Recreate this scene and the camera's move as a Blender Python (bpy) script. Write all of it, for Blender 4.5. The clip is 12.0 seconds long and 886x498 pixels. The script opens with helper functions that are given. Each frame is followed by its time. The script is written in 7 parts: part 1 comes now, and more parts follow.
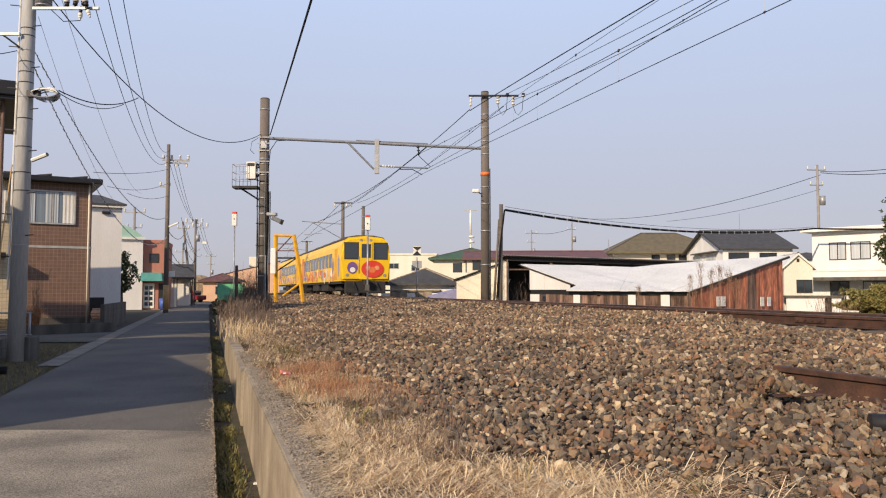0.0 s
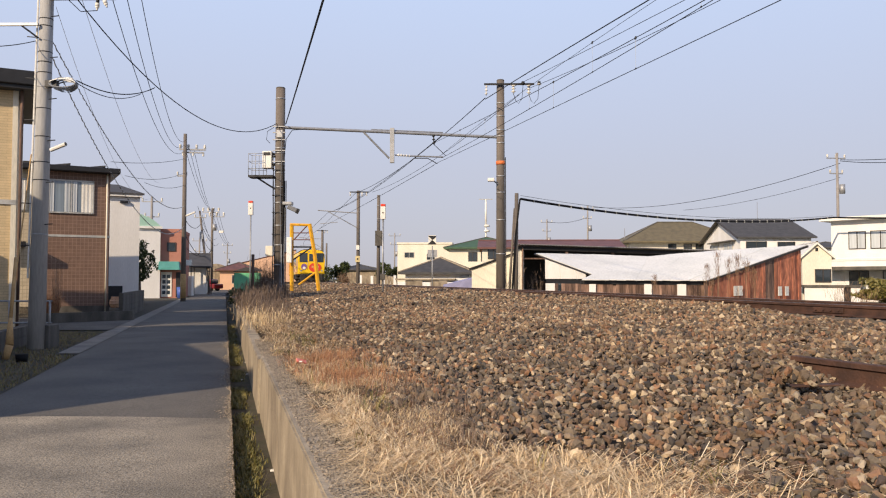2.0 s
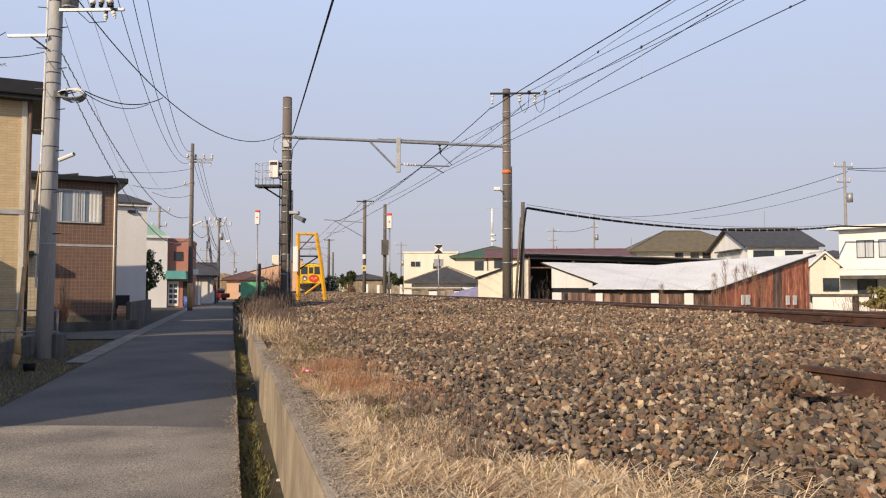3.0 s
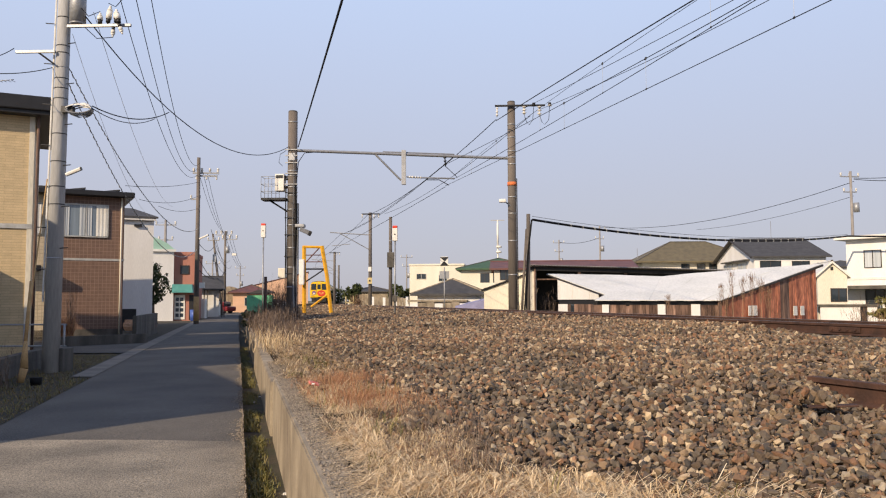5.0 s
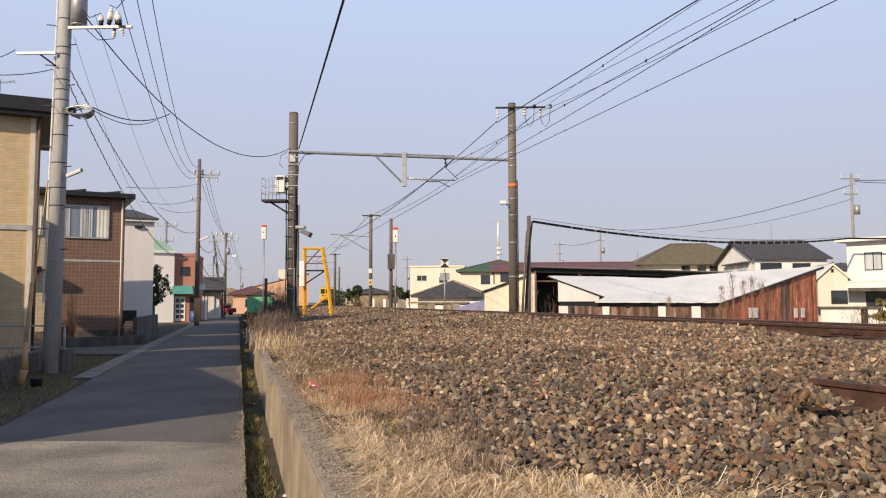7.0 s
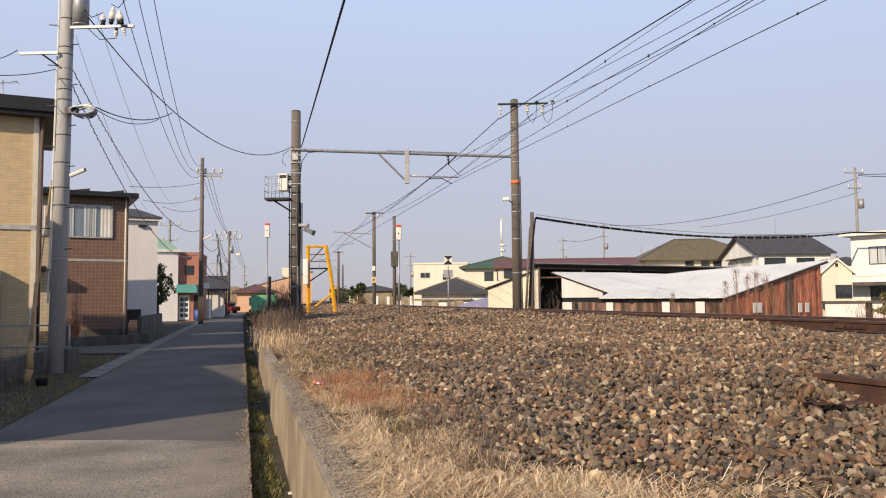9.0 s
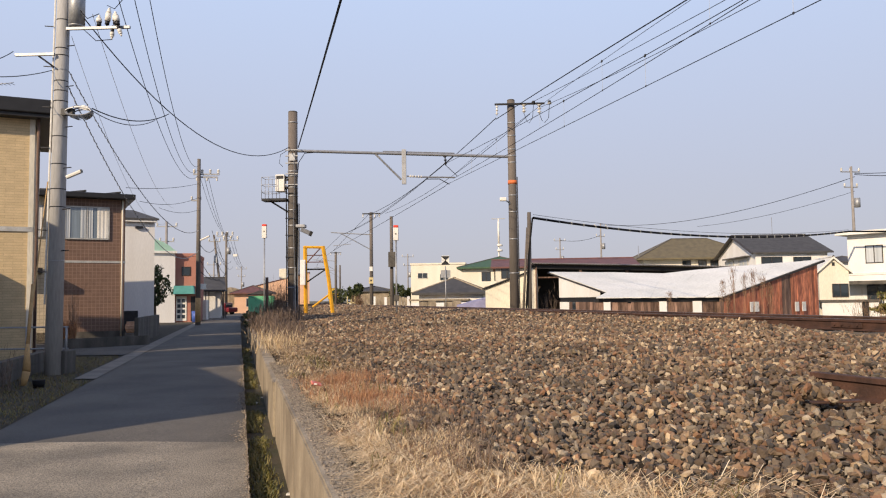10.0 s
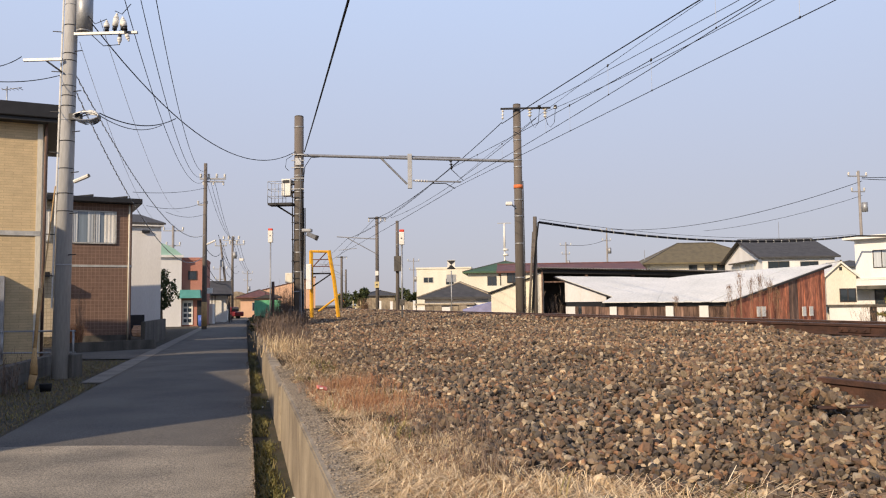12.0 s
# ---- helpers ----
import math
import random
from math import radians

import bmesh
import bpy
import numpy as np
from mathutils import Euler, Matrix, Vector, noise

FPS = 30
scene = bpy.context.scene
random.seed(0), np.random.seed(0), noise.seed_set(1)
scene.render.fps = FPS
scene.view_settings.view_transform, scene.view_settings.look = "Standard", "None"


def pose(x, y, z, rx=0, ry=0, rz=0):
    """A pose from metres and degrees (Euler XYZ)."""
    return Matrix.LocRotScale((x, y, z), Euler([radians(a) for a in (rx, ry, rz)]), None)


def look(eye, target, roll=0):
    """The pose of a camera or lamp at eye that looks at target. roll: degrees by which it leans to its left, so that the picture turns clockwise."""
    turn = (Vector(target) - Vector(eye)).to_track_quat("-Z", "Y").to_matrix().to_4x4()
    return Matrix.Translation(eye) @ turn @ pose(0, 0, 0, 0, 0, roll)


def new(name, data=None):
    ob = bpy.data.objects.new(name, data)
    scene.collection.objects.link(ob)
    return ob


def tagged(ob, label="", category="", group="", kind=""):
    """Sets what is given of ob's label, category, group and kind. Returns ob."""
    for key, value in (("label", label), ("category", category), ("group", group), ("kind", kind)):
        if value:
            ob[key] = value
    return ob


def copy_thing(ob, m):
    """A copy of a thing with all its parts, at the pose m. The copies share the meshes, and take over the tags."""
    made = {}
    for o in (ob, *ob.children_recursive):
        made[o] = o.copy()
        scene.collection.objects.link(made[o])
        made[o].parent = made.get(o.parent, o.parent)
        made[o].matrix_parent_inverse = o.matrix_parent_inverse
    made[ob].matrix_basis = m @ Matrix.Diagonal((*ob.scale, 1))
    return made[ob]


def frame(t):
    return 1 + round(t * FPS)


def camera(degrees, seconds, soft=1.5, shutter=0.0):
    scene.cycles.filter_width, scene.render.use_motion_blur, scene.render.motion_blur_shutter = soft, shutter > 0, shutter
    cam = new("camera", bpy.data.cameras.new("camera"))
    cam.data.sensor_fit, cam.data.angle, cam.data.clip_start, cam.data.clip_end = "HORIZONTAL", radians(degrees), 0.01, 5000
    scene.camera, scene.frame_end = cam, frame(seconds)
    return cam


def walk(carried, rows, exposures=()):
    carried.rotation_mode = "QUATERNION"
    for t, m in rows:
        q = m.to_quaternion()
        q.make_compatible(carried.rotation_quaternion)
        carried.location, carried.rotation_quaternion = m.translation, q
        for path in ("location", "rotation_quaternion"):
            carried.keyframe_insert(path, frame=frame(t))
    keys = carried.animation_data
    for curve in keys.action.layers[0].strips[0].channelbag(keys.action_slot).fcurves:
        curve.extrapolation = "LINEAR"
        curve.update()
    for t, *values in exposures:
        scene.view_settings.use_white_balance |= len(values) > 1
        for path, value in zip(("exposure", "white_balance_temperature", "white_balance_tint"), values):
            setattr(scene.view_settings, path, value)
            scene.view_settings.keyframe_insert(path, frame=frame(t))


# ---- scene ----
cam = camera(60, 12.0, soft=1.15)
walk(cam, [
    (0.0, pose(0, 0, 1.5, 93.04, 0.00, 0.00)),
    (0.5, pose(0, 0, 1.5, 92.63, -0.10, 0.13)),
    (1.0, pose(0, 0, 1.5, 92.43, -0.10, 0.56)),
    (1.5, pose(0, 0, 1.5, 92.26, -0.09, 0.86)),
    (2.0, pose(0, 0, 1.5, 92.22, -0.07, 1.14)),
    (2.5, pose(0, 0, 1.5, 92.46, -0.07, 1.38)),
    (3.0, pose(0, 0, 1.5, 92.90, -0.04, 1.61)),
    (5.0, pose(0, 0, 1.5, 93.81, 0.24, 2.05)),
    (5.5, pose(0, 0, 1.5, 93.85, 0.19, 2.04)),
    (6.0, pose(0, 0, 1.5, 93.89, 0.14, 2.07)),
    (6.5, pose(0, 0, 1.5, 93.98, 0.10, 2.06)),
    (7.0, pose(0, 0, 1.5, 93.94, 0.17, 2.08)),
    (9.0, pose(0, 0, 1.5, 93.72, 0.55, 2.35)),
    (9.5, pose(0, 0, 1.5, 93.71, 0.76, 2.24)),
    (10.0, pose(0, 0, 1.5, 93.74, 0.76, 2.16)),
    (10.5, pose(0, 0, 1.5, 93.74, 0.74, 2.21)),
    (11.0, pose(0, 0, 1.5, 93.80, 0.73, 2.39)),
    (11.5, pose(0, 0, 1.5, 93.95, 0.71, 2.52)),
    (12.0, pose(0, 0, 1.5, 94.07, 0.70, 2.59)),
], [(0.0, 0.0), (0.7, 0.02), (1.5, 0.07), (2.5, 0.03), (3.2, 0.0), (12.0, 0.0)])

# ---- light: low winter sun behind and to the left, hazy sky ----
SUN_EL, SUN_FROM = radians(27), Vector((-0.571, -0.82, 0)).normalized()
world = bpy.data.worlds.new("sky")
scene.world = world
world.use_nodes = True
wn = world.node_tree.nodes
sky = wn.new("ShaderNodeTexSky")
sky.sky_type, sky.sun_disc = "NISHITA", False
sky.sun_elevation, sky.sun_rotation = SUN_EL, math.atan2(SUN_FROM.x, SUN_FROM.y)
sky.air_density, sky.dust_density, sky.ozone_density = 1.0, 1.5, 1.5
haze = wn.new("ShaderNodeMix")
haze.data_type = "RGBA"
haze.inputs["Factor"].default_value = 0.9
wtc, wsep, wramp = wn.new("ShaderNodeTexCoord"), wn.new("ShaderNodeSeparateXYZ"), wn.new("ShaderNodeValToRGB")
world.node_tree.links.new(wtc.outputs["Generated"], wsep.inputs[0])
world.node_tree.links.new(wsep.outputs["Z"], wramp.inputs["Fac"])
while len(wramp.color_ramp.elements) < 5:
    wramp.color_ramp.elements.new(0.5)
for e, (p, c) in zip(wramp.color_ramp.elements, ((0.0, (4.75, 4.62, 5.15)), (0.14, (4.97, 5.16, 6.25)), (0.38, (5.35, 6.36, 8.65)), (0.6, (3.2, 4.1, 6.6)), (1.0, (1.7, 2.5, 4.8)))):
    e.position, e.color = p, (*c, 1)
world.node_tree.links.new(wramp.outputs[0], haze.inputs["B"])
world.node_tree.links.new(sky.outputs[0], haze.inputs["A"])
world.node_tree.links.new(haze.outputs["Result"], wn["Background"].inputs["Color"])
wn["Background"].inputs["Strength"].default_value = 0.111
sun = new("sun", bpy.data.lights.new("sun", "SUN"))
sun.data.energy, sun.data.angle, sun.data.color = 5.0, radians(0.6), (1.0, 0.8, 0.575)
sun.matrix_world = look(SUN_FROM * 100 * math.cos(SUN_EL) + Vector((0, 0, 100 * math.sin(SUN_EL))), (0, 0, 0))


# ---- materials ----
def mat(name, col, col2=None, rough=0.8, metal=0.0, scale=4.0, fine=40.0, bump=0.1, island=False, rand=0.0, streak=0.0, spec=0.4, grain=0.3):
    """Two-scale mottled surface: broad stains between col and col2, fine grain and relief."""
    m = bpy.data.materials.new(name)
    m.use_nodes = True
    n, l = m.node_tree.nodes, m.node_tree.links
    b = n["Principled BSDF"]
    b.inputs["Roughness"].default_value, b.inputs["Metallic"].default_value = rough, metal
    b.inputs["Specular IOR Level"].default_value = spec
    col2 = col2 or tuple(c * 0.75 for c in col)
    tc = n.new("ShaderNodeTexCoord")
    mp = n.new("ShaderNodeMapping")
    mp.inputs["Scale"].default_value = (1, 1, 1 / (1 + streak * 6))
    l.new(tc.outputs["Object"], mp.inputs["Vector"])
    big = n.new("ShaderNodeTexNoise")
    big.inputs["Scale"].default_value, big.inputs["Detail"].default_value = scale, 6
    l.new(mp.outputs[0], big.inputs["Vector"])
    small = n.new("ShaderNodeTexNoise")
    small.inputs["Scale"].default_value, small.inputs["Detail"].default_value = fine, 4
    l.new(mp.outputs[0], small.inputs["Vector"])
    ramp = n.new("ShaderNodeValToRGB")
    ramp.color_ramp.elements[0].position, ramp.color_ramp.elements[1].position = 0.34, 0.66
    ramp.color_ramp.elements[0].color, ramp.color_ramp.elements[1].color = (*col2, 1), (*col, 1)
    l.new(big.outputs["Fac"], ramp.inputs["Fac"])
    hsv = n.new("ShaderNodeHueSaturation")
    mr = n.new("ShaderNodeMapRange")
    mr.inputs["To Min"].default_value, mr.inputs["To Max"].default_value = 1 - grain, 1 + grain
    l.new(small.outputs["Fac"], mr.inputs["Value"])
    l.new(mr.outputs[0], hsv.inputs["Value"])
    l.new(ramp.outputs[0], hsv.inputs["Color"])
    out = hsv.outputs[0]
    if island or rand:
        src = n.new("ShaderNodeNewGeometry").outputs["Random Per Island"] if island else n.new("ShaderNodeObjectInfo").outputs["Random"]
        r2 = n.new("ShaderNodeMapRange")
        r2.inputs["To Min"].default_value, r2.inputs["To Max"].default_value = 1 - (rand or 0.3), 1 + (rand or 0.3)
        l.new(src, r2.inputs["Value"])
        h2 = n.new("ShaderNodeHueSaturation")
        l.new(r2.outputs[0], h2.inputs["Value"])
        l.new(out, h2.inputs["Color"])
        out = h2.outputs[0]
    l.new(out, b.inputs["Base Color"])
    if bump:
        bp = n.new("ShaderNodeBump")
        bp.inputs["Strength"].default_value, bp.inputs["Distance"].default_value = bump, 0.02
        l.new(small.outputs["Fac"], bp.inputs["Height"])
        l.new(bp.outputs[0], b.inputs["Normal"])
    return m


def many(name, cols, rough=0.85, bump=0.2, fine=60.0, obj=False, patch=None):
    """A colour picked at random for each loose piece."""
    m = mat(name, cols[0], cols[0], rough, fine=fine, bump=bump)
    n, l = m.node_tree.nodes, m.node_tree.links
    ramp = n.new("ShaderNodeValToRGB")
    e = ramp.color_ramp.elements
    while len(e) < len(cols):
        e.new(0.5)
    for i, c in enumerate(cols):
        e[i].position, e[i].color = i / (len(cols) - 1), (*c, 1)
    ramp.color_ramp.interpolation = "LINEAR"
    src = n.new("ShaderNodeObjectInfo").outputs["Random"] if obj else n.new("ShaderNodeNewGeometry").outputs["Random Per Island"]
    l.new(src, ramp.inputs["Fac"])
    hsv = next(x for x in n if x.bl_idname == "ShaderNodeHueSaturation")
    l.new(ramp.outputs[0], hsv.inputs["Color"])
    if patch:
        tint = n.new("ShaderNodeMix")
        tint.data_type, tint.blend_type = "RGBA", "MULTIPLY"
        tint.inputs["B"].default_value = (*patch, 1)
        place = n.new("ShaderNodeNewGeometry")
        spots = n.new("ShaderNodeTexNoise")
        spots.inputs["Scale"].default_value, spots.inputs["Detail"].default_value = 0.55, 3
        l.new(place.outputs["Position"], spots.inputs["Vector"])
        mr = n.new("ShaderNodeMapRange")
        mr.inputs["From Min"].default_value, mr.inputs["From Max"].default_value = 0.45, 0.62
        l.new(spots.outputs["Fac"], mr.inputs["Value"])
        l.new(mr.outputs[0], tint.inputs["Factor"])
        l.new(ramp.outputs[0], tint.inputs["A"])
        l.new(tint.outputs["Result"], hsv.inputs["Color"])
    return m


def grid_mat(name, col, line, w, h, bump=0.3, offset=0.0, rough=0.6, axis="XZ"):
    """Facing tiles or boards laid in a regular pattern, w by h metres."""
    m = mat(name, col, tuple(c * 0.88 for c in col), rough)
    n, l = m.node_tree.nodes, m.node_tree.links
    tc, sep, com = n.new("ShaderNodeTexCoord"), n.new("ShaderNodeSeparateXYZ"), n.new("ShaderNodeCombineXYZ")
    add = n.new("ShaderNodeMath")
    l.new(tc.outputs["Object"], sep.inputs[0])
    l.new(sep.outputs["X"], add.inputs[0])
    l.new(sep.outputs["Y"], add.inputs[1])
    l.new(add.outputs[0], com.inputs["X"])
    l.new(sep.outputs["Z"], com.inputs["Y"])
    br = n.new("ShaderNodeTexBrick")
    br.offset = offset
    br.inputs["Scale"].default_value, br.inputs["Mortar Size"].default_value = 1.0, min(w, h) * 0.07
    br.inputs["Brick Width"].default_value, br.inputs["Row Height"].default_value = w, h
    br.inputs["Color1"].default_value, br.inputs["Color2"].default_value = (1, 1, 1, 1), (0.88, 0.88, 0.88, 1)
    br.inputs["Mortar"].default_value = (*[a / b for a, b in zip(line, col)], 1)
    l.new(com.outputs[0], br.inputs["Vector"])
    b = n["Principled BSDF"]
    old = b.inputs["Base Color"].links[0].from_socket
    mix = n.new("ShaderNodeMix")
    mix.data_type, mix.blend_type = "RGBA", "MULTIPLY"
    mix.inputs["Factor"].default_value = 1.0
    l.new(old, mix.inputs["A"])
    l.new(br.outputs["Color"], mix.inputs["B"])
    l.new(mix.outputs["Result"], b.inputs["Base Color"])
    return m


def glass_mat(name, col=(0.03, 0.04, 0.05), rough=0.06):
    return mat(name, col, col, rough, bump=0.0, spec=0.8)


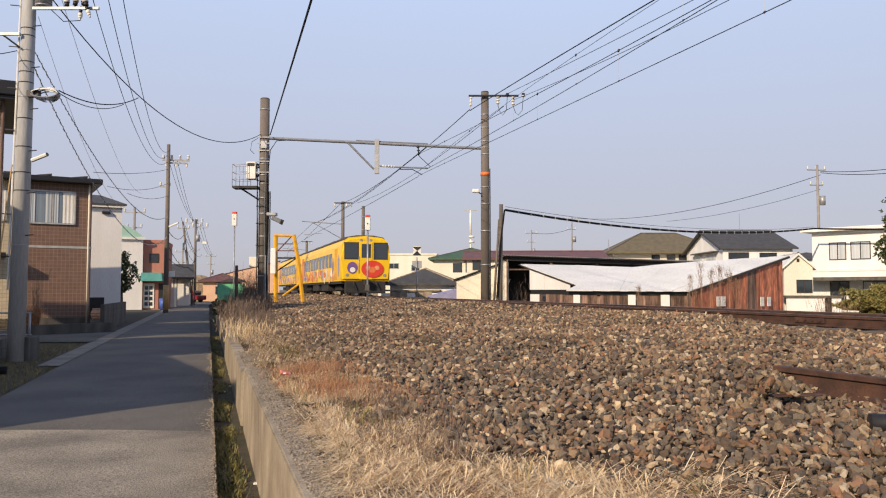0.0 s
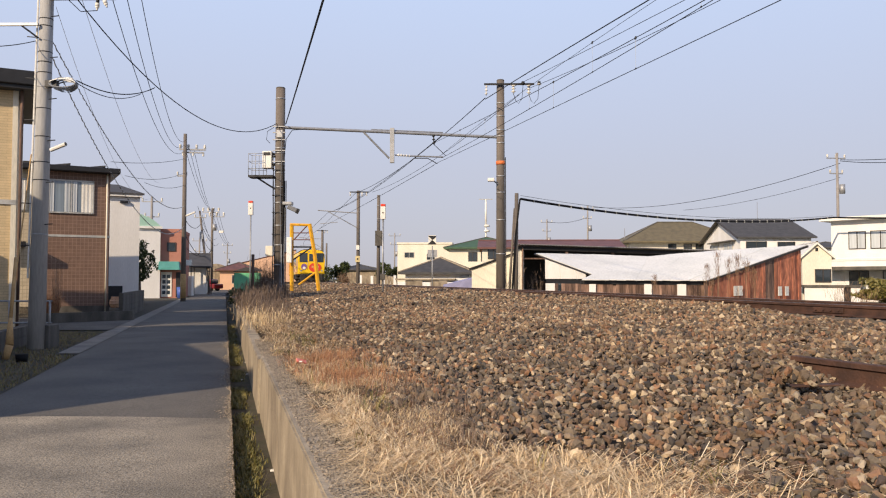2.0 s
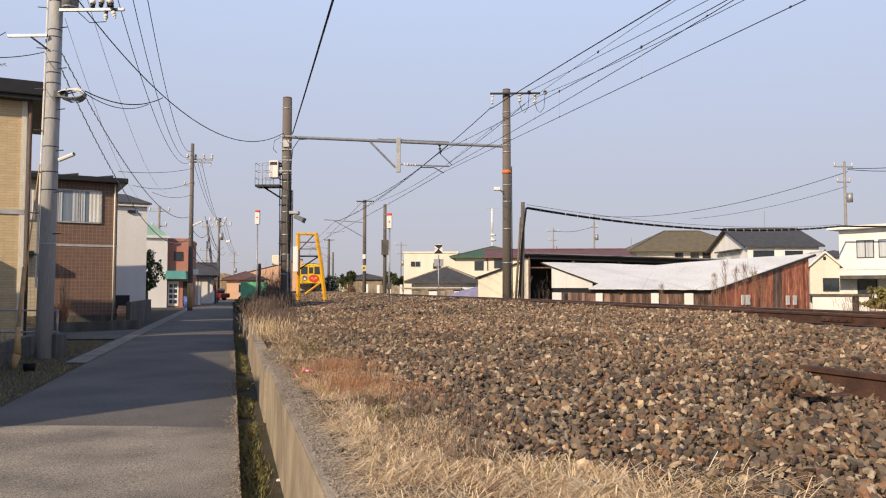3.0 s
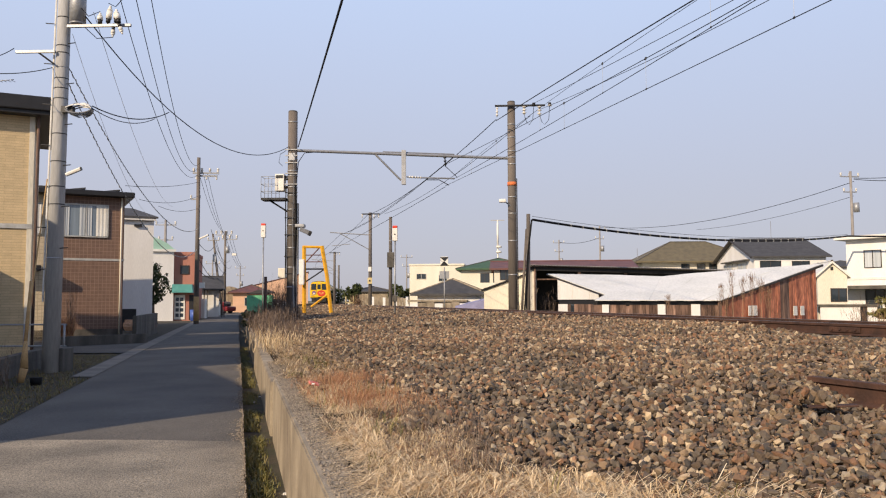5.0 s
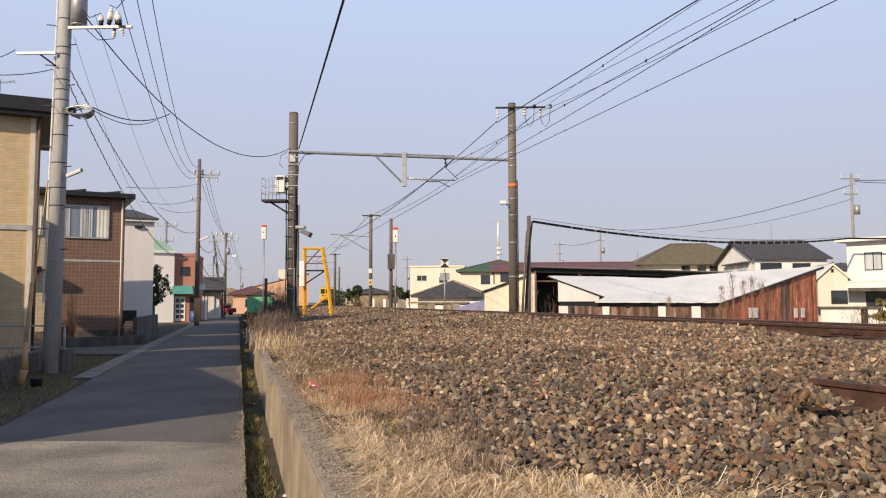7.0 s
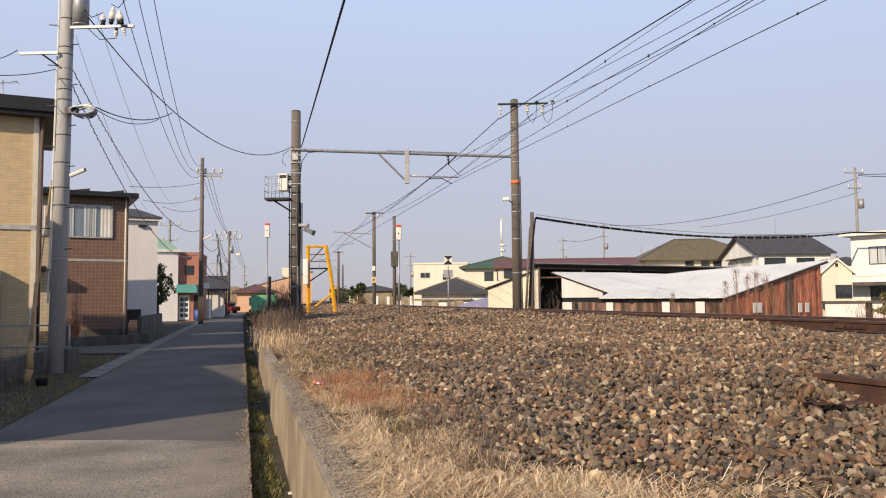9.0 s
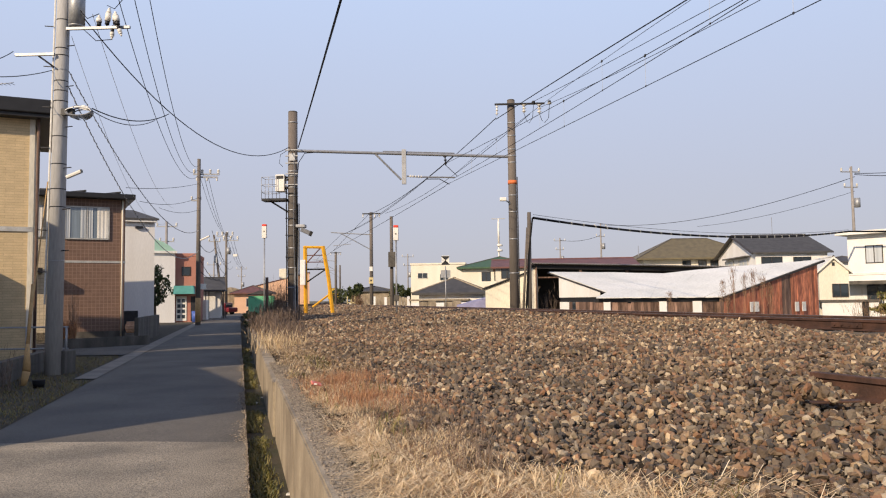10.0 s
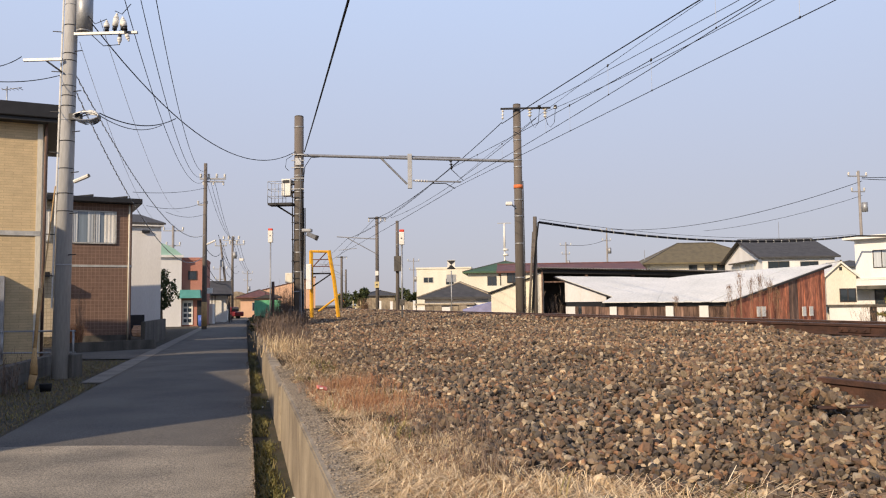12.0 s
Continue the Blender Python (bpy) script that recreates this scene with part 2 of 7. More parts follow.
M = dict(
    # darkened for the lane's shaded stretch; asphalt_old is lightened for the sunlit end
    asphalt=mat("asphalt", (0.14, 0.124, 0.102), (0.092, 0.083, 0.071), 0.9, scale=0.7, fine=80, bump=0.45, grain=1.3),
    asphalt_old=mat("worn_asphalt", (0.32, 0.272, 0.202), (0.16, 0.139, 0.108), 0.9, scale=1.0, fine=75, bump=0.5, grain=1.5),
    concrete=mat("concrete", (0.38, 0.315, 0.225), (0.19, 0.152, 0.108), 0.9, scale=2.4, fine=40, bump=0.6, streak=0.12),
    lid=mat("gutter_lid_concrete", (0.25, 0.22, 0.18), (0.17, 0.148, 0.12), 0.9, scale=2, fine=50, bump=0.4),
    concrete_dark=mat("concrete_dark", (0.13, 0.118, 0.1), (0.065, 0.06, 0.052), 0.9, scale=3, fine=60, bump=0.4, streak=0.6),
    pole=mat("pole_concrete", (0.18, 0.15, 0.125), (0.105, 0.092, 0.08), 0.85, scale=2, fine=30, bump=0.2, streak=1),
    pole_light=mat("pole_concrete_light", (0.45, 0.445, 0.43), (0.34, 0.335, 0.325), 0.85, scale=1.5, fine=30, bump=0.15, streak=1),
    earth=mat("earth", (0.2, 0.15, 0.1), (0.11, 0.085, 0.06), 0.95, scale=1.2, fine=30, bump=0.5),
    silt=mat("gutter_silt", (0.075, 0.058, 0.036), (0.045, 0.045, 0.022), 0.95, scale=4, fine=40, bump=0.6),
    # soil of verge and yards, its colour darkened to deepen their shade
    shaded_soil=mat("shaded_soil", (0.07, 0.055, 0.035), (0.04, 0.034, 0.022), 0.95, scale=2, fine=30, bump=0.6),
    # bed coloured near black to deepen the shade in gaps between stones
    soil=mat("ballast_bed", (0.06, 0.045, 0.031), (0.035, 0.027, 0.02), 1.0, scale=3, fine=50, bump=0.8, spec=0.05),
    field=mat("field", (0.2, 0.17, 0.1), (0.1, 0.1, 0.06), 0.95, scale=0.2, fine=5, bump=0.3),
    stones=many("ballast", [(0.045, 0.035, 0.028), (0.37, 0.248, 0.142), (0.11, 0.077, 0.05), (0.28, 0.205, 0.132), (0.31, 0.163, 0.087), (0.05, 0.047, 0.042), (0.64, 0.49, 0.31), (0.15, 0.09, 0.055), (0.095, 0.08, 0.066), (0.33, 0.21, 0.12)], 0.8, 0.5, patch=(0.66, 0.67, 0.68)),
    stone_one=many("ballast_stone", [(0.045, 0.035, 0.028), (0.37, 0.248, 0.142), (0.11, 0.077, 0.05), (0.28, 0.205, 0.132), (0.31, 0.163, 0.087), (0.05, 0.047, 0.042), (0.64, 0.49, 0.31), (0.15, 0.09, 0.055), (0.095, 0.08, 0.066), (0.33, 0.21, 0.12)], 0.8, 0.4, obj=True, patch=(0.66, 0.67, 0.68)),
    stones_grey=many("grey_ballast", [(0.036, 0.031, 0.026), (0.2, 0.15, 0.1), (0.075, 0.061, 0.048), (0.13, 0.105, 0.078), (0.22, 0.12, 0.062), (0.048, 0.043, 0.037), (0.42, 0.34, 0.24), (0.09, 0.068, 0.05), (0.15, 0.12, 0.088)], 0.8, 0.5),
    grit=many("grey_grit", [(0.2, 0.165, 0.125), (0.37, 0.31, 0.235), (0.1, 0.084, 0.067), (0.27, 0.22, 0.165)], 0.9, 0.2),
    straw=many("dry_grass", [(0.78, 0.59, 0.33), (0.4, 0.26, 0.13), (0.9, 0.75, 0.5), (0.6, 0.41, 0.22), (0.84, 0.67, 0.42), (0.7, 0.5, 0.28)], 0.8, 0.0),
    thatch=many("brown_thatch", [(0.3, 0.2, 0.11), (0.16, 0.1, 0.055), (0.42, 0.3, 0.16), (0.1, 0.07, 0.045), (0.36, 0.22, 0.11)], 0.85, 0.0),
    russet=many("russet_weed", [(0.43, 0.2, 0.095), (0.25, 0.11, 0.06), (0.55, 0.34, 0.18), (0.36, 0.17, 0.085)], 0.85, 0.0),
    twig=many("bare_twigs", [(0.16, 0.115, 0.082), (0.27, 0.195, 0.14), (0.09, 0.067, 0.05), (0.2, 0.135, 0.1)], 0.9, 0.0),
    green=many("green_leaves", [(0.035, 0.052, 0.016), (0.06, 0.078, 0.022), (0.085, 0.095, 0.03), (0.025, 0.038, 0.014)], 0.6, 0.0),
    moss=many("verge_moss", [(0.1, 0.105, 0.028), (0.24, 0.2, 0.05), (0.3, 0.2, 0.08), (0.07, 0.068, 0.024), (0.2, 0.13, 0.06)], 0.8, 0.0),
    hedge=many("hedge_leaves", [(0.14, 0.13, 0.03), (0.22, 0.18, 0.05), (0.08, 0.09, 0.025), (0.28, 0.22, 0.08)], 0.6, 0.0),
    rust=mat("rusty_rail", (0.105, 0.052, 0.034), (0.05, 0.028, 0.021), 0.75, 0.2, scale=6, fine=60, bump=0.3),
    railhead=mat("worn_rail_head", (0.3, 0.24, 0.2), (0.2, 0.15, 0.12), 0.4, 0.8, scale=6, bump=0.05),
    sleeper=mat("sleeper", (0.16, 0.13, 0.1), None, 0.9, scale=4, bump=0.4),
    steel=mat("galvanised_steel", (0.4, 0.405, 0.41), (0.3, 0.305, 0.31), 0.5, 0.5, scale=5, bump=0.05),
    # dark metal; also stands in for shade in openings and inside barn and shed
    dark=mat("dark_metal_and_shade", (0.03, 0.03, 0.032), None, 0.5, 0.3, bump=0.05),
    wire=mat("cable", (0.01, 0.01, 0.011), None, 0.7, bump=0.0, spec=0.15),
    white=mat("white_paint", (0.78, 0.76, 0.7), (0.68, 0.65, 0.58), 0.6, scale=1.0, fine=20, bump=0.05),
    plaster=mat("white_render", (0.81, 0.795, 0.765), (0.71, 0.69, 0.65), 0.85, scale=0.8, fine=30, bump=0.03, streak=1, grain=0.15),
    cream=mat("cream_render", (0.76, 0.71, 0.59), (0.67, 0.62, 0.5), 0.85, scale=0.8, fine=30, bump=0.1, streak=1),
    beige=grid_mat("beige_siding", (0.64, 0.49, 0.28), (0.44, 0.33, 0.19), 0.45, 0.075, offset=0.5),
    brown=grid_mat("brown_tile", (0.2, 0.122, 0.087), (0.29, 0.19, 0.14), 0.15, 0.15),
    cream_tile=grid_mat("cream_tile", (0.62, 0.52, 0.36), (0.42, 0.34, 0.24), 0.15, 0.15),
    salmon=mat("salmon_render", (0.42, 0.19, 0.14), (0.36, 0.16, 0.115), 0.85, scale=1.0, bump=0.1),
    # orange lightened to include the haze in front of the far hall
    orange=mat("orange_render", (0.7, 0.44, 0.29), (0.6, 0.37, 0.24), 0.85, scale=0.5, bump=0.1),
    copper=mat("green_copper", (0.33, 0.54, 0.43), (0.42, 0.6, 0.5), 0.7, scale=1.5, bump=0.1),
    teal=mat("teal_awning", (0.11, 0.36, 0.33), (0.07, 0.26, 0.24), 0.6, scale=2, bump=0.05),
    greensheet=mat("green_sheet", (0.17, 0.52, 0.28), (0.12, 0.42, 0.22), 0.7, scale=2, bump=0.05),
    rooftile=mat("dark_roof_tile", (0.075, 0.073, 0.073), (0.05, 0.049, 0.05), 0.8, scale=2, fine=25, bump=0.3),
    roofgreen=mat("green_roof", (0.06, 0.12, 0.06), (0.045, 0.085, 0.045), 0.6, scale=2, bump=0.2),
    roofolive=mat("olive_roof", (0.16, 0.132, 0.075), (0.115, 0.096, 0.058), 0.7, scale=2, bump=0.2),
    roofred=mat("red_tin", (0.17, 0.072, 0.058), (0.11, 0.05, 0.042), 0.6, scale=1.5, bump=0.1),
    rust_sheet=mat("rusty_sheet", (0.54, 0.2, 0.108), (0.19, 0.066, 0.043), 0.85, scale=3.2, fine=16, bump=0.3, streak=0.55, rand=0.3, grain=1.0),
    oldwood=mat("weathered_board", (0.27, 0.17, 0.125), (0.085, 0.052, 0.04), 0.9, scale=5, fine=26, bump=0.4, streak=0.9, rand=0.45, grain=0.8),
    whitesheet=mat("white_roof_sheet", (0.76, 0.745, 0.69), (0.66, 0.65, 0.595), 0.6, scale=0.6, fine=12, bump=0.05),
    greysheet=mat("grey_corrugated", (0.26, 0.25, 0.24), (0.17, 0.15, 0.14), 0.7, 0.1, scale=1.5, fine=20, bump=0.1),
    stem=many("dry_stems", [(0.2, 0.12, 0.07), (0.32, 0.2, 0.12), (0.13, 0.08, 0.05), (0.26, 0.15, 0.09)], 0.9, 0.0),
    glass=glass_mat("window_glass"),
    # pale blue pane colour stands in for the sky reflected in the glass
    glass_sky=mat("sky_tinted_glass", (0.22, 0.27, 0.31), (0.15, 0.19, 0.23), 0.1, scale=2, fine=8, bump=0.0, spec=0.8, streak=2),
    # pole concrete lightened to put the distant haze into its colour
    pole_hazy=mat("hazy_pole_concrete", (0.3, 0.275, 0.25), (0.22, 0.2, 0.185), 0.85, scale=1.5, fine=30, bump=0.1),
    curtain=mat("pale_curtain", (0.55, 0.58, 0.6), (0.35, 0.38, 0.4), 0.5, scale=3, fine=10, bump=0.1, streak=3),
    alu=mat("aluminium_frame", (0.55, 0.54, 0.5), None, 0.5, 0.3, bump=0.0),
    frame_dark=mat("bronze_frame", (0.06, 0.05, 0.045), None, 0.5, 0.3, bump=0.0),
    yellow=mat("yellow_paint", (0.75, 0.4, 0.02), (0.62, 0.3, 0.015), 0.5, scale=3, bump=0.05),
    trainyellow=mat("train_yellow", (0.85, 0.55, 0.015), (0.8, 0.48, 0.012), 0.35, scale=0.8, bump=0.02),
    trainroof=mat("train_roof", (0.07, 0.06, 0.055), None, 0.8, scale=2, bump=0.1),
    under=mat("underframe", (0.035, 0.033, 0.032), None, 0.8, scale=3, bump=0.2),
    red=mat("red_paint", (0.7, 0.06, 0.03), (0.6, 0.05, 0.025), 0.5, bump=0.02),
    wrapper=mat("faded_red_wrapper", (0.62, 0.09, 0.06), (0.62, 0.26, 0.2), 0.6, scale=30, bump=0.1),
    orangeband=mat("orange_band", (0.75, 0.2, 0.06), None, 0.6, bump=0.02),
    blue=mat("blue_paint", (0.06, 0.12, 0.42), None, 0.5, bump=0.02),
    purple=mat("purple_paint", (0.2, 0.1, 0.3), None, 0.5, bump=0.02),
    skin=mat("light_orange_paint", (0.8, 0.35, 0.15), None, 0.5, bump=0.02),
    livery_green=mat("pale_green_paint", (0.42, 0.45, 0.16), None, 0.5, bump=0.02),
    livery_cream=mat("pale_orange_paint", (0.8, 0.5, 0.2), (0.75, 0.42, 0.15), 0.5, bump=0.02),
    lilac=mat("lilac_tarp", (0.3, 0.3, 0.48), (0.22, 0.22, 0.36), 0.7, scale=2, bump=0.2),
    carred=mat("red_car_paint", (0.17, 0.012, 0.018), None, 0.3, bump=0.0),
    cable_grey=mat("weathered_cable", (0.19, 0.195, 0.205), (0.13, 0.135, 0.145), 0.7, bump=0.0, spec=0.2),
    plate=mat("faded_plate", (0.6, 0.5, 0.25), (0.5, 0.4, 0.2), 0.6, scale=6, bump=0.02),
    bamboo=mat("tan_stake", (0.5, 0.31, 0.13), None, 0.8, scale=8, bump=0.1),
)


# ---- mesh helpers ----
def part(name, bm, material, parent=None, label=""):
    me = bpy.data.meshes.new(name)
    if isinstance(bm, bmesh.types.BMesh):
        bmesh.ops.recalc_face_normals(bm, faces=bm.faces)
        bm.to_mesh(me)
        bm.free()
    else:
        me.from_pydata(*bm)
    me.materials.append(M[material] if isinstance(material, str) else material)
    ob = new(name, me)
    ob.parent = parent
    return tagged(ob, label)


def thing(name, m, label, category, group="", kind=""):
    ob = new(name)
    ob.matrix_world = m
    return tagged(ob, label, category, group, kind)


def box(bm, x0, x1, y0, y1, z0, z1, bevel=0.0, m=None):
    g = bmesh.ops.create_cube(bm, size=1.0, matrix=Matrix.LocRotScale(((x0 + x1) / 2, (y0 + y1) / 2, (z0 + z1) / 2), None, (x1 - x0, y1 - y0, z1 - z0)))
    vs = g["verts"]
    if bevel:
        es = list({e for v in vs for e in v.link_edges})
        vs = bmesh.ops.bevel(bm, geom=es, offset=bevel, segments=2, affect="EDGES", profile=0.5)["verts"]
    if m is not None:
        bmesh.ops.transform(bm, matrix=m, verts=list(vs))
    return bm


def boxes(*dims, bevel=0.0):
    bm = bmesh.new()
    for d in dims:
        box(bm, *d, bevel=bevel)
    return bm


def rod(bm, a, b, r0, r1=None, seg=10):
    a, b = Vector(a), Vector(b)
    d = b - a
    m = Matrix.Translation((a + b) / 2) @ d.to_track_quat("Z", "Y").to_matrix().to_4x4()
    g = bmesh.ops.create_cone(bm, cap_ends=True, segments=seg, radius1=r0, radius2=r0 if r1 is None else r1, depth=d.length, matrix=m)
    for f in {f for v in g["verts"] for f in v.link_faces}:
        f.smooth = len(f.verts) == 4
    return bm


def rods(*items, seg=8):
    bm = bmesh.new()
    for it in items:
        rod(bm, *it, seg=seg)
    return bm


def prism(outline, y0, y1):
    """Outline in x and z, drawn out along y."""
    bm = bmesh.new()
    a = [bm.verts.new((x, y0, z)) for x, z in outline]
    b = [bm.verts.new((x, y1, z)) for x, z in outline]
    bm.faces.new(a)
    bm.faces.new(b[::-1])
    for i in range(len(a)):
        j = (i + 1) % len(a)
        bm.faces.new((a[j], a[i], b[i], b[j]))
    return bm


def slab(corners, thick):
    """A sheet with thickness under any polygon of points."""
    bm = bmesh.new()
    a = [bm.verts.new(c) for c in corners]
    b = [bm.verts.new((c[0], c[1], c[2] - thick)) for c in corners]
    bm.faces.new(a)
    bm.faces.new(b[::-1])
    for i in range(len(a)):
        j = (i + 1) % len(a)
        bm.faces.new((a[i], b[i], b[j], a[j]))
    return bm


def tube(points, r, seg=5):
    """A round cable along points."""
    p = np.array(points, float)
    d = np.gradient(p, axis=0)
    d /= np.linalg.norm(d, axis=1)[:, None] + 1e-9
    up = np.array((0, 0, 1.0)) if abs(d[0, 2]) < 0.9 else np.array((1.0, 0, 0))
    s = np.cross(d, up)
    s /= np.linalg.norm(s, axis=1)[:, None] + 1e-9
    w = np.cross(s, d)
    ang = np.arange(seg) * 2 * math.pi / seg
    v = (p[:, None] + r * (np.cos(ang)[None, :, None] * s[:, None] + np.sin(ang)[None, :, None] * w[:, None])).reshape(-1, 3)
    f = [(i * seg + k, i * seg + (k + 1) % seg, (i + 1) * seg + (k + 1) % seg, (i + 1) * seg + k) for i in range(len(p) - 1) for k in range(seg)]
    return v.tolist(), [], f


def sagging(a, b, sag, n=24):
    t = np.linspace(0, 1, n)[:, None]
    p = np.array(a) * (1 - t) + np.array(b) * t
    p[:, 2] -= sag * 4 * (t * (1 - t))[:, 0]
    return p


def wire(name, a, b, sag, r, label, category="cable", material="wire", group=""):
    return tagged(part(name, tube(sagging(a, b, sag), r), material), label, category, group)


# ---- plan: road and track run side by side ----
SLOPE = 0.305
YAW = math.degrees(math.atan(SLOPE))
RAIL_Z, TRACK_U = 1.15, 9.1


def lane(u, y, z=0.0):
    """A point at lateral place u (right of the road's near edge) at forward distance y."""
    return (u - SLOPE * y, y, z)


def bend(y):
    return 0.0014 * max(0.0, min(y, 125) - 70) ** 2 + 0.154 * max(0.0, y - 125)


def track(y, off=0.0, z=0.0):
    return (TRACK_U - SLOPE * y + bend(y) + off * 1.045, y, z)


def bank_z(u, y):
    """Height of the ballast bank between wall and track."""
    us = [-50, 0.6, 0.66, 1.6, 4.4, 7.4, 8.0, 10.3, 12.6, 14.0, 400]
    zs = [0.5, 0.55, 0.575, 0.65, 0.84, 0.965, 1.0, 1.0, 0.5, 0.0, 0.0]
    z = float(np.interp(u, us, zs))
    if 7.0 < u < 8.5:
        z += 0.055 * max(-1.0, min(1.0, (y - 11.8) / 0.8)) * min(1.0, (u - 7.0) / 0.6)
    return z + 0.03 * noise.noise((u * 0.9, y * 0.6, 3.0)) * (1 if 0.7 < u < 12 else 0)


def strip(us, ys, zf, name, material, label, category, kind="structure"):
    vs = [lane(u, y, zf(u, y)) if y <= 70 else (lane(u, y)[0] + bend(y), y, zf(u, y)) for y in ys for u in us]
    n = len(us)
    fs = [(j * n + i, j * n + i + 1, (j + 1) * n + i + 1, (j + 1) * n + i) for j in range(len(ys) - 1) for i in range(n - 1)]
    return tagged(part(name, (vs, [], fs), material), label, category, kind=kind)


# ground reaching the horizon, lower than road and bank
gs = [-2500, -600, -150, -60, -30, -10, -3.0, 0.06, 0.085, 0.46, 0.48, 20, 60, 150, 600, 2500]
gy = [-2500, -300, -60, -10, 10, 40, 80, 160, 400, 1200, 3500]
gn = len(gs)
tagged(part("ground", ([lane(u, y, -0.3 if u in (0.085, 0.46) else -0.06) for y in gy for u in gs], [], [(j * gn + i, j * gn + i + 1, (j + 1) * gn + i + 1, (j + 1) * gn + i) for j in range(10) for i in range(gn - 1)]), "field"), "dry winter field and yard ground", "ground", kind="structure")
ys_road = [-40] + list(range(-10, 100, 4))
strip([-2.9, -2.0, -1.0, 0.0, 0.07], ys_road, lambda u, y: 0.0 + 0.02 * (1 - ((u + 1.4) / 1.5) ** 2), "road", "asphalt", "worn grey asphalt of a narrow lane", "road")
# older surfacing before the joint, paler partly in place of sunlight
strip([-2.9, -2.0, -1.0, 0.0, 0.07], [-10, -5, 0, 4, 8.2], lambda u, y: 0.005 + 0.02 * (1 - ((u + 1.4) / 1.5) ** 2), "road_patch", "asphalt_old", "older worn asphalt of the lane, made paler for sunlight", "road")
# strip of darkened soil, the verge's shade partly put into its colour
strip([-9.0, -6.0, -2.93], [1, 6, 10, 14, 18, 21.9], lambda u, y: -0.012 + 0.01 * noise.noise((u, y, 0.0)), "verge", "shaded_soil", "soil of the verge, darkened for the shade on it", "ground")
strip([0.09, 0.25, 0.44], ys_road, lambda u, y: -0.13 + 0.03 * noise.noise((u * 3, y, 0)), "gutter", "silt", "silted roadside gutter with weeds", "gutter")


def retaining_wall(y0, y1, top, u0, label):
    w = thing("retaining_wall", Matrix(), label, "wall", kind="structure")
    n = max(1, int((y1 - y0) / 3.0))
    for k in range(n):
        a, b = y0 + (y1 - y0) * k / n, y0 + (y1 - y0) * (k + 1) / n - 0.015
        c = [lane(u0, a), lane(u0 + 0.2, a), lane(u0 + 0.2, b), lane(u0, b)]
        bm = slab([(x, y, top) for x, y, _ in c], top + 0.4)
        bmesh.ops.bevel(bm, geom=list(bm.edges), offset=0.012, segments=2, affect="EDGES")
        part("panel", bm, "concrete", w)
    return w


retaining_wall(-6, 9.1, 0.58, 0.43, "weathered concrete retaining wall beside the gutter")
retaining_wall(9.3, 60, 0.52, 0.41, "weathered concrete retaining wall below the weeds")
us_bank = [0.6, 0.66, 1.0, 1.6, 2.5, 3.5, 4.4, 5.5, 6.5, 7.4, 8.0, 8.4, 9.1, 9.8, 10.3, 11.2, 12.6, 14.0]
ys_bank = [-30, -10, -4] + [k * 0.5 for k in range(0, 50)] + list(range(25, 71, 3)) + list(range(75, 260, 6))
strip(us_bank, ys_bank, bank_z, "bank", "soil", "stony railway bank under the ballast", "bank")


# ---- the track ----
def rail_profile():
    return [(-0.06, 0), (0.06, 0), (0.06, 0.012), (0.012, 0.03), (0.012, 0.11), (0.033, 0.12), (0.033, 0.15), (0.025, 0.155), (-0.025, 0.155), (-0.033, 0.15), (-0.033, 0.12), (-0.012, 0.11), (-0.012, 0.03), (-0.06, 0.012)]


def swept(profile, path):
    n = len(profile)
    vs = []
    for i, p in enumerate(path):
        q, o = path[min(i + 1, len(path) - 1)], path[max(i - 1, 0)]
        d = (Vector(q) - Vector(o)).normalized()
        s = Vector((d.y, -d.x, 0))
        vs += [tuple(Vector(p) + s * a + Vector((0, 0, b))) for a, b in profile]
    fs = [(i * n + k, i * n + (k + 1) % n, (i + 1) * n + (k + 1) % n, (i + 1) * n + k) for i in range(len(path) - 1) for k in range(n)]
    fs += [tuple(range(n)), tuple(range(len(vs) - n, len(vs)))[::-1]]
    return vs, [], fs


ys_rail = [-30, 0, 10, 20, 30, 40, 55, 70] + list(range(76, 260, 6))
for off in (-0.54, 0.54):
    r = thing("rail", Matrix(), "rusty running rail of a single track", "rail", "rails of the track", "structure")
    part("rail_body", swept(rail_profile(), [track(y, off, RAIL_Z - 0.155) for y in ys_rail]), "rust", r)
    part("rail_head", swept([(-0.024, 0.15), (0.024, 0.15), (0.022, 0.158), (-0.022, 0.158)], [track(y, off, RAIL_Z - 0.155) for y in ys_rail]), "railhead", r, "worn shiny running surface")
sl = bmesh.new()
box(sl, -1.05, 1.05, -0.1, 0.1, -0.14, 0)
s0 = tagged(part("sleeper", sl, "sleeper"), "concrete sleeper half buried in ballast", "sleeper", "sleepers of the track", "structure")
for k in range(120):
    y = -2 + k * 0.62
    m = Matrix.Translation(track(y, 0, RAIL_Z - 0.16)) @ pose(0, 0, 0, 0, 0, YAW)
    if k:
        copy_thing(s0, m)
    else:
        s0.matrix_world = m
jy = 10.9
joint = thing("fishplate", Matrix.Translation(track(jy, -0.54, RAIL_Z - 0.155)) @ pose(0, 0, 0, 0, 0, YAW), "rusty bolted fishplate joining two rail lengths", "fishplate", kind="structure")
part("plate", boxes((-0.04, -0.014, -0.28, 0.28, 0.035, 0.11), bevel=0.006), "rust", joint)
for k in range(4):
    part("bolt", rods(((-0.06, -0.21 + 0.14 * k, 0.072), (-0.035, -0.21 + 0.14 * k, 0.072), 0.014)), "rust", joint)
